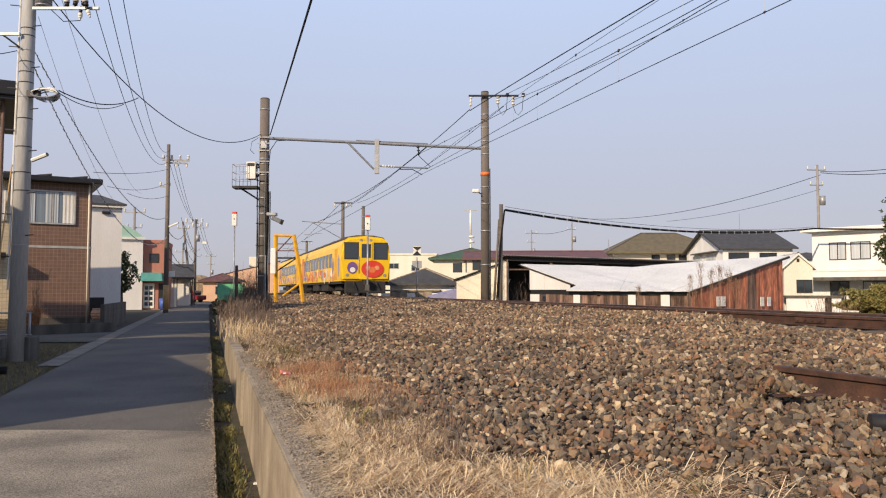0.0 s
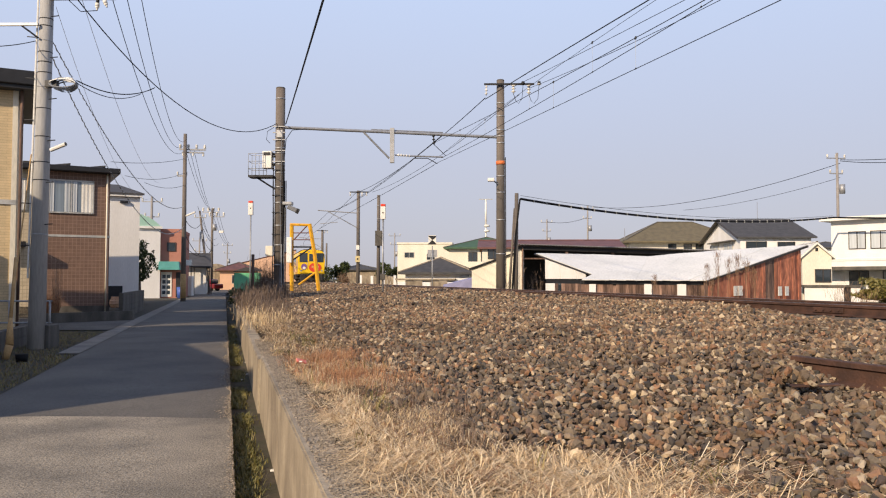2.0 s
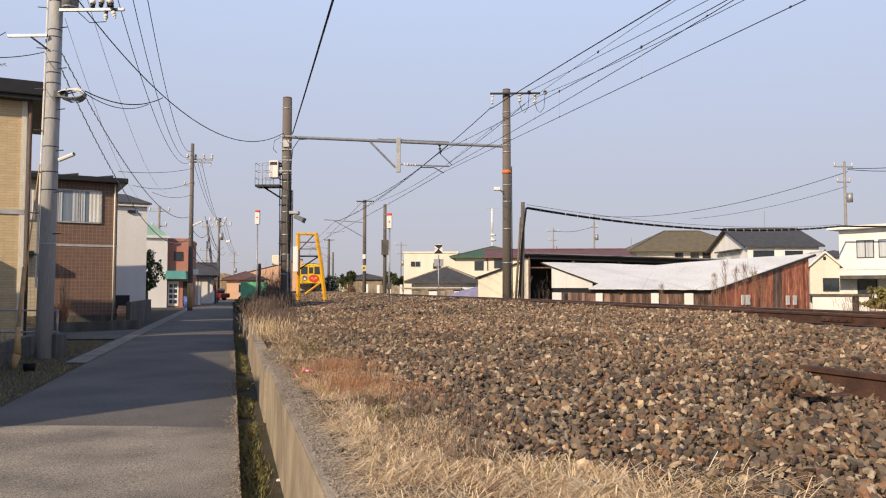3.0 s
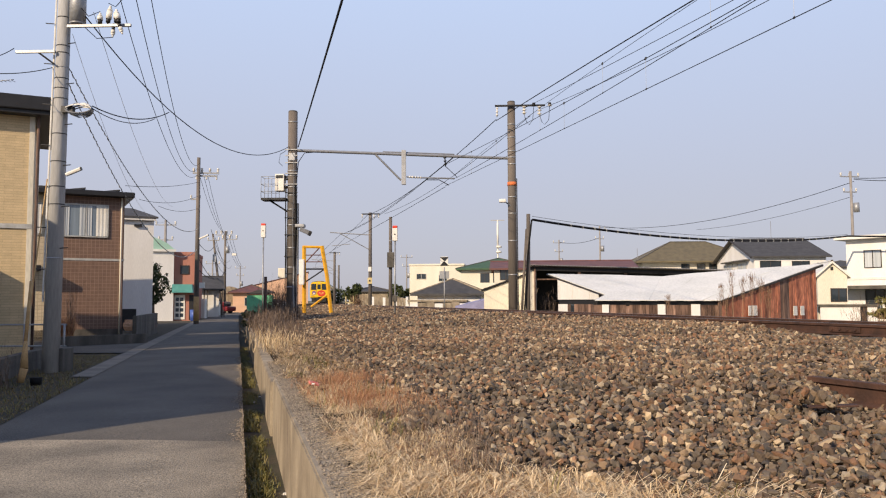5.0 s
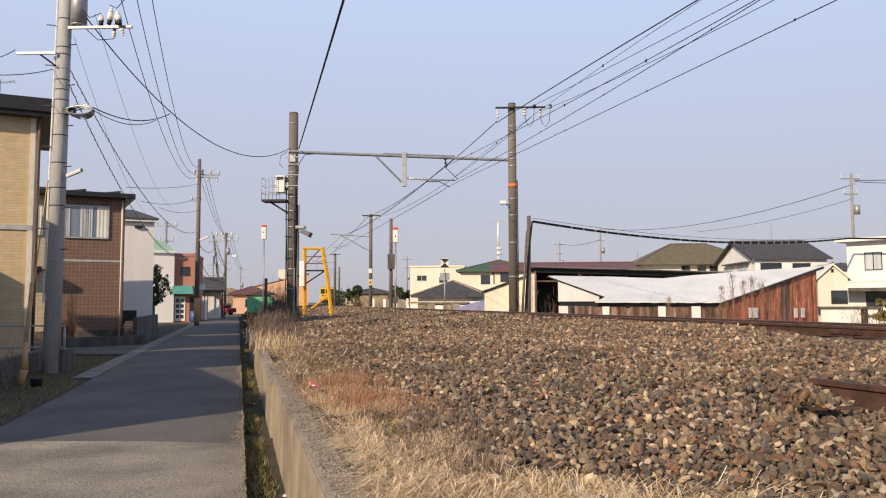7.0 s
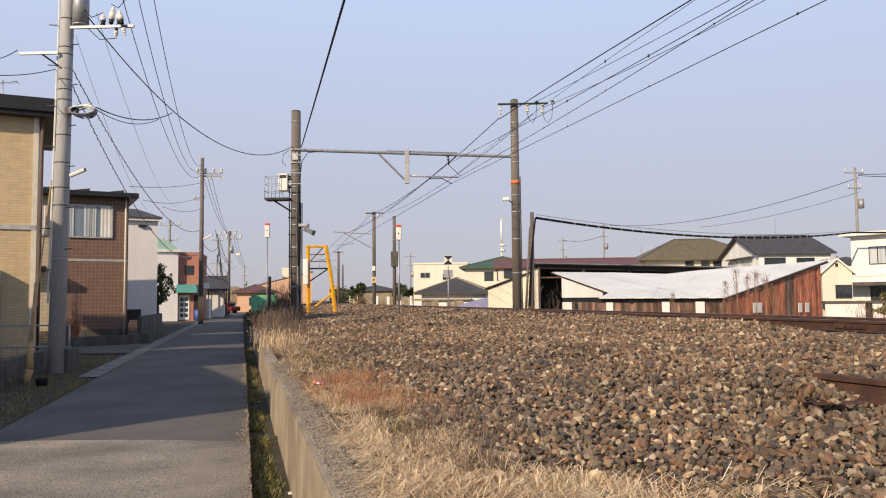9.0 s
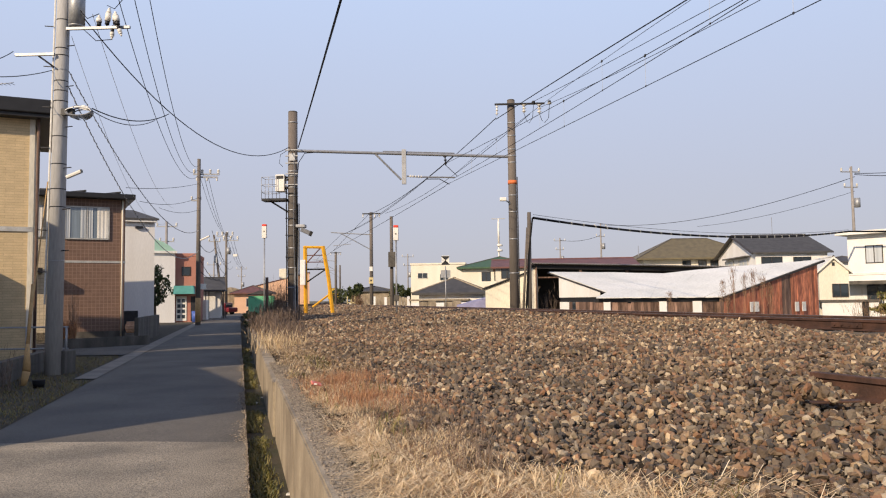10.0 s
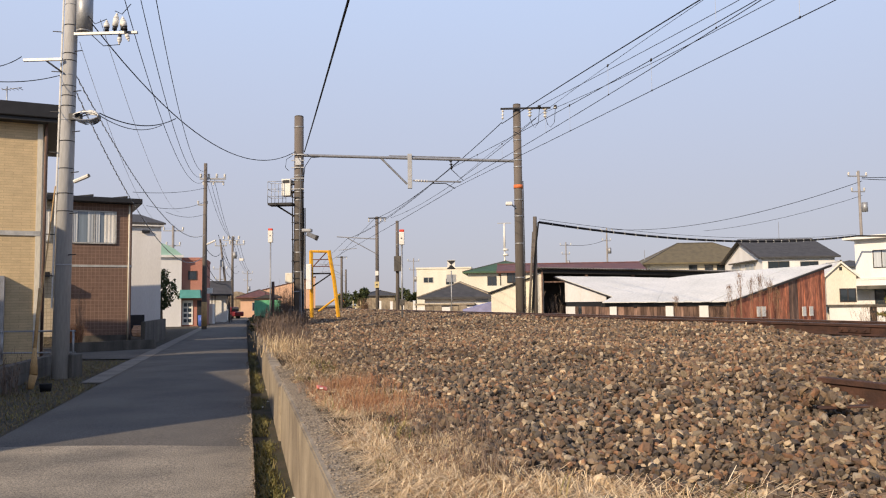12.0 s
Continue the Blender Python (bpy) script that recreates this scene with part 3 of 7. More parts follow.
# spare rail lying on the bank
spare = tagged(part("spare_rail", swept(rail_profile(), [(2.34, 5.42, 0.97), (2.86, 4.18, 0.97)]), "rust"), "rusty spare rail lying on the ballast", "rail")
spare.location.z = -0.155


pq = (2.18, 3.96, 0.84)
pipe = bmesh.new()
rod(pipe, (0, 0, 0), (0.5, -0.12, 0.0), 0.05, 0.05, 14)
tagged(part("pipe", pipe, "dark"), "short black pipe lying on the ballast", "pipe").location = (pq[0], pq[1], pq[2] - 0.02)
pq = (2.17, 4.74, 0.84)
tagged(part("steel_plate", boxes((-0.14, 0.14, -0.03, 0.03, 0, 0.012), bevel=0.004), "rust"), "flat dark steel plate on the ballast", "plate").matrix_world = Matrix.Translation(pq) @ pose(0, 0, 0.01, 4, -3, -8)


# ---- masts and cross beam of the electrified line ----
def ring(bm, z, r, h=0.05):
    rod(bm, (0, 0, z), (0, 0, z + h), r, r, 14)


def railway_mast(x, y, z0, z1, r0, r1, label, rings=(), group="railway masts"):
    m = thing("railway_mast", pose(x, y, z0), label, "mast", group)
    h = z1 - z0
    part("shaft", rod(bmesh.new(), (0, 0, -0.6), (0, 0, h), r0, r1, 18), "pole", m)
    part("cap", rod(bmesh.new(), (0, 0, h), (0, 0, h + 0.04), r1 * 1.04, r1 * 0.9, 18), "concrete_dark", m)
    for z in rings:
        b = bmesh.new()
        ring(b, z - z0, r0 + (r1 - r0) * (z - z0) / h + 0.012)
        part("clamp", b, "steel", m)
    return m


def insulator(parent, p, q, r=0.07, n=3, m="white"):
    bm = bmesh.new()
    p, q = Vector(p), Vector(q)
    rod(bm, p, q, r * 0.35, None, 8)
    for k in range(n):
        c = p.lerp(q, (k + 0.5) / n)
        d = (q - p).normalized() * 0.02
        rod(bm, c - d, c + d, r, r * 0.6, 10)
    return part("insulator", bm, m, parent)


polL = (-7.39, 31.5, 1.23)
polR = (1.86, 33.7, 1.13)
topL, topR = 9.4, 10.26
mastL = railway_mast(polL[0], 31.5, 0.6, topL, 0.22, 0.19, "tall dark concrete railway mast carrying a box", [8.93, 7.37, 6.87, 6.66, 6.19, 5.84, 5.25, 4.6, 3.66, 2.85, 2.04])
mastR = railway_mast(polR[0], 33.7, 0.4, topR, 0.21, 0.17, "dark concrete railway mast with an orange band", [9.22, 8.64, 8.03, 7.75, 7.45, 5.99, 5.26, 4.06, 2.57])


def local(o, p):
    return Vector(p) - o.matrix_basis.translation


def lpart(o, name, bm, material, label=""):
    """A part modelled in world places, moved into its thing's space."""
    if not isinstance(bm, bmesh.types.BMesh):
        v, e, f = bm
        t = o.matrix_basis.translation
        return part(name, ([(a - t.x, b - t.y, c - t.z) for a, b, c in v], e, f), material, o, label)
    bmesh.ops.translate(bm, vec=-o.matrix_basis.translation, verts=bm.verts)
    return part(name, bm, material, o, label)


# mast with relay box, small caged platform and camera housing
bx = (-7.89, 31.5, 6.42)
lpart(mastL, "relay_box", boxes((bx[0] - 0.19, bx[0] + 0.19, 31.3, 31.7, bx[2] - 0.37, bx[2] + 0.34), bevel=0.02), "white", "white steel equipment box")
for dz in (0.2, -0.25):
    lpart(mastL, "box_bracket", boxes((bx[0] + 0.15, polL[0] - 0.1, 31.45, 31.55, bx[2] + dz, bx[2] + dz + 0.07)), "dark")
pf0, pf1 = (-8.63, 31.5, 5.72), (-7.6, 31.5, 5.67)
lpart(mastL, "platform", boxes((pf0[0], pf1[0], 31.2, 31.8, pf0[2] - 0.06, pf0[2] + 0.03)), "dark", "dark steel platform")
lpart(mastL, "brace", tube([(pf0[0] + 0.3, 31.5, pf0[2] - 0.05), (polL[0] - 0.15, 31.5, pf0[2] - 0.55)], 0.04, 6), "dark")
cage = bmesh.new()
for cx in (0.0, 0.3, 0.62):
    for cy in (31.22, 31.78):
        rod(cage, (pf0[0] + cx, cy, pf0[2]), (pf0[0] + cx, cy, pf0[2] + 0.92), 0.012, seg=5)
for cz in (0.3, 0.6, 0.92):
    for cy in (31.22, 31.78):
        rod(cage, (pf0[0], cy, pf0[2] + cz), (pf0[0] + 0.62, cy, pf0[2] + cz), 0.012, seg=5)
    rod(cage, (pf0[0], 31.22, pf0[2] + cz), (pf0[0], 31.78, pf0[2] + cz), 0.012, seg=5)
lpart(mastL, "cage", cage, "steel", "thin wire guard cage")
hd = (-6.92, 31.4, 4.47)
fl = lpart(mastL, "floodlight", boxes((hd[0] - 0.28, hd[0] + 0.12, 31.15, 31.45, hd[2] + 0.04, hd[2] + 0.18), bevel=0.03), "steel", "grey floodlight housing with a hood")
bm = boxes((-0.14, 0.3, -0.17, 0.17, -0.1, 0.08), bevel=0.03)
bmesh.ops.transform(bm, matrix=Matrix.Translation(local(mastL, (hd[0] + 0.08, 31.25, hd[2] - 0.08))) @ pose(0, 0, 0, 0, 24, 0), verts=bm.verts)
part("lamp_head", bm, "cable_grey", fl)
bm = boxes((0.25, 0.31, -0.18, 0.18, -0.12, 0.09), bevel=0.01)
bmesh.ops.transform(bm, matrix=Matrix.Translation(local(mastL, (hd[0] + 0.08, 31.25, hd[2] - 0.08))) @ pose(0, 0, 0, 0, 24, 0), verts=bm.verts)
part("hood", bm, "dark", fl)
lpart(mastL, "floodlight_arm", boxes((polL[0], hd[0], 31.35, 31.42, hd[2] + 0.05, hd[2] + 0.12)), "dark")
for dx, r in ((0.24, 0.03), (-0.23, 0.02), (0.3, 0.018)):
    lpart(mastL, "conduit", tube([(polL[0] + dx, 31.35, 0.6), (polL[0] + dx, 31.35, 5.53)], r, 6), "dark")
for k, (dx, z0_, z1_, r_) in enumerate(((0.2, 0.6, 6.3, 0.028), (0.27, 1.2, 4.4, 0.022), (-0.2, 2.6, 6.2, 0.02), (0.1, 0.6, 7.6, 0.018))):
    lpart(mastL, "cable", tube([(polL[0] + dx + 0.02 * math.sin(z * 1.7 + k), 31.26, z) for z in np.linspace(z0_, z1_, 14)], r_, 6), "wire" if k % 2 == 0 else "cable_grey")
lpart(mastL, "pale_conduit", tube([(polL[0] + 0.16, 31.27, 0.6), (polL[0] + 0.16, 31.27, 2.9)], 0.035, 6), "steel")
for z in (7.75, 7.5, 7.2, 6.75, 6.3, 5.95, 4.9, 4.2, 3.3, 2.6):
    lpart(mastL, "strap_bolt", boxes((polL[0] - 0.26, polL[0] + 0.26, 31.26, 31.32, z, z + 0.035)), "steel" if z > 6 else "dark")
lpart(mastL, "beam_cable", tube([(polL[0] + 0.85, 31.6, 7.7), (polL[0] + 0.5, 31.5, 7.66), (polL[0] + 0.28, 31.35, 7.25), (polL[0] + 0.22, 31.3, 6.5)], 0.016, 6), "wire")
lpart(mastL, "bracket_plate", boxes((polL[0] - 0.1, polL[0] + 0.16, 31.24, 31.28, 7.3, 7.62), bevel=0.02), "steel")
lpart(mastL, "box_hatch", boxes((bx[0] - 0.14, bx[0] + 0.14, 31.28, 31.3, bx[2] + 0.16, bx[2] + 0.28)), "dark")
for dz in (0.12, -0.2):
    lpart(mastL, "box_clamp", rods(((bx[0] + 0.19, 31.4, bx[2] + dz), (polL[0] - 0.15, 31.4, bx[2] + dz), 0.045)), "dark")
lpart(mastL, "dropped_lead", tube([(polL[0] - 0.25, 31.4, 7.75), (polL[0] - 0.5, 31.4, 7.6), (polL[0] - 0.55, 31.4, 7.25), (polL[0] - 0.4, 31.4, 7.1)], 0.012, 5), "wire")
lpart(mastL, "meter_box", boxes((polL[0] - 0.5, polL[0] - 0.2, 31.2, 31.4, 2.42, 2.84), bevel=0.03), "cream", "small cream meter box")

# orange band, crossarm and lamp on the far mast
b = bmesh.new()
ring(b, 6.52 - 0.4, 0.205, 0.16)
part("band", b, "orangeband", mastR, "orange painted band")
ca, cb = (1.13, 33.6, 10.08), (3.33, 33.6, 9.98)
lpart(mastR, "crossarm", boxes((ca[0], cb[0], 33.4, 33.5, ca[2] - 0.07, ca[2])), "dark", "dark steel crossarm")
feedL = (1.22, 33.5, 9.55)
insulator(mastR, local(mastR, (ca[0] + 0.1, 33.45, ca[2] - 0.08)), local(mastR, (feedL[0], 33.45, feedL[2])))
for q in [(2.42, 33.45, 9.64), (2.84, 33.45, 10.09), (3.09, 33.45, 9.59), (3.54, 33.45, 10.04)]:
    insulator(mastR, local(mastR, (q[0], 33.45, ca[2] - 0.05)), local(mastR, q), 0.1, 3, "white" if q[2] < ca[2] else "dark")
for x0_, x1_ in ((2.42, 2.84), (3.09, 3.54)):
    lpart(mastR, "jumper_loop", tube([(x0_, 33.45, 9.62), (x0_ + 0.1, 33.45, 9.3), ((x0_ + x1_) / 2, 33.45, 9.18), (x1_ - 0.05, 33.45, 9.4), (x1_, 33.45, 10.0)], 0.012, 5), "wire")
    lpart(mastR, "cutout", boxes((x1_ - 0.07, x1_ + 0.07, 33.4, 33.5, 10.0, 10.17), bevel=0.03), "dark", "dark fuse cutout")
lp = (1.48, 33.4, 5.82)
lpart(mastR, "lamp", boxes((lp[0] - 0.2, lp[0] + 0.1, 33.3, 33.5, lp[2] - 0.08, lp[2] + 0.08), bevel=0.04), "white", "white street lamp head")
lpart(mastR, "lamp_arm", tube([(lp[0], 33.4, lp[2]), (polR[0], 33.6, lp[2] - 0.25)], 0.03, 6), "steel")
lpart(mastR, "conduit", tube([(polR[0] + 0.22, 33.5, 0.4), (polR[0] + 0.2, 33.5, lp[2] + 1)], 0.025, 6), "dark")

# cross beam with drop post, stay and registration arm
beamL, beamR = (-7.26, 31.5, 7.77), (1.73, 33.7, 7.75)
beam = thing("cross_beam", Matrix(), "galvanised steel beam spanning the track with wire supports", "beam")
part("beam_tube", tube([beamL, beamR], 0.065, 10), "steel", beam)
hg = (-2.83, 32.6, 7.82)
part("upper_flat", tube([(-3.71, 32.4, 7.85), (-0.67, 33.2, 7.86)], 0.03, 6), "steel", beam)
part("drop_post", boxes((hg[0] - 0.09, hg[0] + 0.09, 32.5, 32.68, 6.45, hg[2] + 0.12)), "steel", beam)
part("stay", tube([(-4.03, 32.3, 7.73), (-2.95, 32.6, 6.64)], 0.045, 8), "steel", beam)
arm0, arm1 = (-2.71, 32.6, 6.79), (-0.66, 33.0, 6.76)
part("registration_arm", tube([arm0, (-2.04, 32.7, 6.76), arm1], 0.035, 8), "steel", beam)
part("steady_arm", tube([(-1.92, 32.8, 6.68), (-1.32, 32.9, 6.69), (-0.9, 32.9, 6.45)], 0.02, 6), "dark", beam)
insulator(beam, (-2.61, 32.6, 6.79), (-2.04, 32.7, 6.76), 0.07, 5)
insulator(beam, (-1.08, 33.0, 7.74), (-1.05, 33.0, 7.3), 0.08, 3, "dark")
part("strap", tube([(-1.05, 33.0, 7.3), (-0.54, 33.0, 6.81)], 0.015, 5), "dark", beam)

# overhead wires along the track
def along(u, pts, r, label, name="overhead_wire"):
    """A wire at lateral place u through heights at forward distances."""
    ys = np.linspace(pts[0][0], pts[-1][0], 70)
    p = np.array(pts)
    zs = np.interp(ys, p[:, 0], p[:, 1])
    if len(pts) >= 3:
        zs = np.polyval(np.polyfit(p[:, 0], p[:, 1], 2), ys)
    return tagged(part(name, tube([(u - SLOPE * y + bend(y), y, z) for y, z in zip(ys, zs)], r), "wire"), label, "overhead wire", "overhead wires of the line")


def span(u, y0, y1, c, r, label):
    """A wire at lateral place u whose height is a parabola c of the forward distance."""
    ys = np.linspace(y0, y1, 60)
    return tagged(part("overhead_wire", tube([(u - SLOPE * y, y, float(np.polyval(c, y))) for y in ys], r), "wire"), label, "overhead wire", "overhead wires of the line")


MZ, CZ = (0.00077, -0.00269, 6.623), (0.0, 0.02, 5.774)
MZ2, CZ2 = (-0.00218, 0.06556, 7.081), (0.00076, -0.04346, 7.328)
span(9.0, -8, 33, MZ, 0.009, "dark messenger wire above the track")
span(9.0, -8, 33, CZ, 0.0085, "contact wire above the track")
span(9.35, 5, 33, MZ2, 0.006, "second dark messenger wire above the track")
span(9.35, 2, 33, CZ2, 0.009, "second dark wire below its messenger")
span(11.4, -8, 33.5, (-0.00066, 0.0641, 7.986), 0.018, "thick black feeder wire on the masts")
span(12.6, -8, 33.5, (0.00056, 0.03016, 8.285), 0.01, "dark line wire on the masts")
span(13.3, -8, 33.5, (0.00218, -0.05139, 9.139), 0.01, "dark line wire on the masts")
along(9.0, [(33, 7.4), (50, 6.9), (67, 7.3)], 0.013, "dark messenger wire above the track")
along(9.0, [(33, 6.4), (50, 6.3), (67, 6.3)], 0.012, "contact wire above the track")
along(9.35, [(33, 7.7), (50, 7.2), (67, 7.4)], 0.012, "second dark messenger wire above the track")
along(11.4, [(33.5, 9.45), (50, 8.7), (67, 9.0)], 0.018, "thick black feeder wire on the masts")
along(12.9, [(33.5, 9.6), (50, 8.8), (67, 9.1)], 0.013, "dark line wire on the masts")
along(9.0, [(67, 7.3), (90, 6.8), (112, 7.3)], 0.014, "dark messenger wire above the track")
along(9.0, [(67, 6.3), (90, 6.2), (112, 6.3)], 0.014, "contact wire above the track")
along(11.4, [(67, 9.0), (90, 8.2), (112, 8.8)], 0.018, "thick black feeder wire on the masts")
for u, m_z, c_z, places in ((9.0, MZ, CZ, (12.3, 16.75, 20.95, 25.2, 29.3)), (9.35, MZ2, CZ2, (15.0, 19.45, 23.5, 27.5))):
    for y in places:
        x, za, zb = u - SLOPE * y, float(np.polyval(c_z, y)), float(np.polyval(m_z, y))
        d = thing("dropper", Matrix(), "thin dropper wire between messenger and contact wire", "dropper", "droppers")
        part("dropper_wire", tube([(x, y, za), (x + 0.001, y, zb)], 0.003, 4), "alu", d)
        part("upper_clip", boxes((x - 0.018, x + 0.018, y - 0.045, y + 0.045, zb - 0.028, zb + 0.028), bevel=0.009), "dark", d)
        part("lower_clip", boxes((x - 0.01, x + 0.01, y - 0.025, y + 0.025, za - 0.012, za + 0.02)), "dark", d)


# further masts with hinged brackets over the track
def bracket_mast(y, base_off, top, label, reach=3.0, r=0.17, arm=True):
    x = track(y, base_off)[0]
    m = railway_mast(x, y, 0.4, top, r, r * 0.85, label, (top - 0.4, top - 1.9))
    if arm:
        part("crossarm", boxes((-0.75, 0.85, -0.2, -0.1, top - 0.55, top - 0.45)), "dark", m)
        for dx in (-0.7, 0.35, 0.75):
            insulator(m, (dx, -0.15, top - 0.5), (dx, -0.15, top - 0.85), 0.09)
    part("bracket_tube", tube([(-0.1, 0, 6.9), (-reach, 0, 7.15)], 0.05, 6), "steel", m)
    part("bracket_stay", tube([(-0.1, 0, 5.6), (-reach * 0.75, 0, 7.05)], 0.045, 6), "steel", m)
    part("steady_arm", tube([(-reach * 0.5, 0, 6.1), (-reach * 0.95, 0, 5.95)], 0.03, 6), "steel", m)
    return m


m2 = bracket_mast(67.6, 2.55, 9.25, "concrete railway mast with a bracket over the track", 3.6)
sp = part("sign_plate", boxes((-0.2, 0.2, -0.3, -0.27, 2.55, 3.1), bevel=0.01), "plate", m2, "small faded yellow plate with dark bars")
part("bar", boxes((-0.07, 0.07, -0.31, -0.3, 2.76, 2.9)), "dark", sp)
part("white_mark", boxes((-0.14, 0.14, -0.3, -0.27, 3.65, 4.05)), "white", m2)
bracket_mast(112, 2.55, 8.6, "concrete railway mast with a bracket over the track", 3.4, 0.2)
bracket_mast(150, 2.6, 8.4, "concrete railway mast with a bracket over the track", 3.4, 0.2, False)
g1 = (-6.05, 58.0, 7.8)
st = railway_mast(g1[0], 58, 0.4, g1[2], 0.15, 0.12, "bare concrete pole beside the track", (5, 6, 7))
lpart(st, "grey_box", boxes((g1[0] - 0.22, g1[0] + 0.3, 57.6, 57.85, 3.97, 5.12), bevel=0.03), "concrete_dark")


# ---- street: utility poles and cables ----
def twisted_cable(a, b, sag, label):
    """A black cable with a paler one wound round it."""
    o = thing("aerial_cable", Matrix(), label, "power line", "aerial cables")
    p = sagging(a, b, sag, 700)
    part("core", tube(p[::25], 0.009, 6), "cable_grey", o)
    s = np.concatenate([[0], np.cumsum(np.linalg.norm(np.diff(p, axis=0), axis=1))]) * 2 * math.pi / 0.42
    part("wound_cable", tube(p + np.stack([np.cos(s) * 0.02, np.zeros(len(s)), np.sin(s) * 0.02], 1), 0.007, 4), "alu", o, "pale grey wound cable")
    return o


def utility_pole(x, y, h, r0, r1, label, material="pole_light", lean=(0, 0)):
    o = thing("utility_pole", pose(x, y, 0), label, "utility pole", "utility poles")
    part("shaft", rod(bmesh.new(), (0, 0, -0.3), (lean[0], lean[1], h), r0, r1, 16), material, o)
    return o


def crossarm(o, z, half, yaw, n=3, up=True, shift=0.0, s=1.0):
    a = new("crossarm")
    a.parent = o
    a.matrix_local = pose(0, 0, z, 0, 0, yaw)
    part("arm", boxes((shift - half, shift + half, 0.1, 0.2, -0.05, 0.05)), "steel", a)
    for k in range(n):
        x = shift - half * 0.92 + 1.84 * half * k / max(1, n - 1)
        bm = bmesh.new()
        rod(bm, (x, 0.15, 0), (x, 0.15, 0.26 * s if up else -0.26 * s), 0.02, seg=6)
        for q in (0.1, 0.17, 0.24):
            rod(bm, (x, 0.15, (q - 0.03) * s * (1 if up else -1)), (x, 0.15, (q + 0.03) * s * (1 if up else -1)), 0.075 * s, 0.05 * s, 8)
        part("insulator", bm, "white", a)


P1 = (-9.03, 16.3, 0.36)
p1 = utility_pole(P1[0], 16.3, 11.5, 0.18, 0.115, "grey concrete utility pole with a transformer and clamps", lean=(0.12, 0))


def on_p1(p):
    return Vector((p[0] - P1[0], p[1] - 16.3, p[2]))


tr = on_p1((-8.59, 16.2, 7.95))
b = bmesh.new()
rod(b, tr + Vector((0, 0, -0.35)), tr + Vector((0, 0, 0.6)), 0.17, None, 16)
rod(b, tr + Vector((0, 0, -0.38)), tr + Vector((0, 0, -0.35)), 0.15, 0.17, 16)
part("transformer", b, "steel", p1, "grey cylindrical transformer can")
c0, c1 = on_p1((-8.66, 16.1, 7.51)), on_p1((-7.35, 16.1, 7.43))
part("arm", boxes((c0.x - 0.1, c1.x, c0.y - 0.03, c0.y + 0.03, c0.z - 0.035, c0.z + 0.02)), "steel", p1)
def barrel_insulator(parent, q, turn, r=0.075, h=0.24):
    """A porcelain barrel with a domed top, a dark clamp at its foot and a wire loop."""
    o = new("insulator")
    o.parent = parent
    o.matrix_local = Matrix.Translation(q) @ pose(0, 0, 0, *turn)
    bm = rods(((0, 0, 0.05), (0, 0, h * 0.75), r), ((0, 0, h * 0.75), (0, 0, h), r, r * 0.55), ((0, 0, h), (0, 0, h + 0.04), r * 0.5, r * 0.35), seg=12)
    part("barrel", bm, "white", o)
    part("clamp", rods(((0, 0, -0.03), (0, 0, 0.05), r * 0.8), ((0, 0, -0.1), (0, 0, -0.03), 0.02), seg=10), "dark", o)
    return o


for q, turn, h in (((-8.04, 16.1, 7.58), (0, 0, 0), 0.2), ((-7.86, 16.1, 7.6), (0, 8, 0), 0.36), ((-7.68, 16.1, 7.6), (0, 0, 0), 0.26), ((-7.58, 16.0, 7.55), (0, -12, 0), 0.26)):
    barrel_insulator(p1, on_p1(q), turn, 0.06, h * 0.85)
for q, turn in (((-7.74, 16.1, 7.45), (180, 4, 0)), ((-7.56, 16.0, 7.47), (180, -20, 0))):
    barrel_insulator(p1, on_p1(q), turn, 0.045, 0.17)
for pts in ([(-8.5, 16.1, 7.95), (-8.3, 16.1, 7.72), (-8.04, 16.1, 7.82)], [(-7.86, 16.1, 8.0), (-7.7, 16.1, 7.92), (-7.5, 16.1, 8.15)], [(-8.4, 16.1, 7.5), (-8.1, 16.1, 7.22), (-7.74, 16.1, 7.24)]):
    part("jumper", tube([on_p1(p) for p in pts], 0.009, 5), "wire", p1)
d0, d1 = on_p1((-9.89, 16.1, 6.93)), on_p1((-9.02, 16.1, 6.81))
part("side_arm", boxes((d0.x, d1.x, d0.y - 0.03, d0.y + 0.03, d0.z - 0.01, d0.z + 0.045)), "steel", p1)
part("side_brace", tube([d0 + Vector((0.5, 0, 0)), d1 + Vector((0, 0, -0.15))], 0.02, 5), "dark", p1)
for z, r in [(8.22, 0.128), (7.75, 0.128), (7.11, 0.128), (6.95, 0.128), (6.63, 0.128), (6.38, 0.128), (6.16, 0.128), (5.93, 0.128), (5.62, 0.128), (5.15, 0.128), (4.54, 0.128), (3.99, 0.128), (3.6, 0.128), (2.43, 0.128)]:
    b = bmesh.new()
    ring(b, z, r + (9 - z) * 0.006 + 0.004, 0.02)
    bmesh.ops.translate(b, vec=(0.12 * z / 11.5, 0, 0), verts=b.verts)
    part("band", b, "steel" if z % 0.2 < 0.1 else "dark", p1)
for k, z in enumerate(np.arange(2.2, 8.5, 0.45)):
    sx = 0.2 if k % 2 else -0.2
    part("step_bolt", tube([(sx * 0.8 + 0.12 * z / 11.5, -0.1, z), (sx * 1.7 + 0.12 * z / 11.5, -0.12, z + 0.01)], 0.012, 5), "dark", p1)
part("cable_duct", tube([(-0.175, -0.06, 1.5), (-0.05, -0.06, 9.2)], 0.02, 6), "white", p1, "thin white conduit")
co = on_p1((-8.47, 16.2, 5.67))
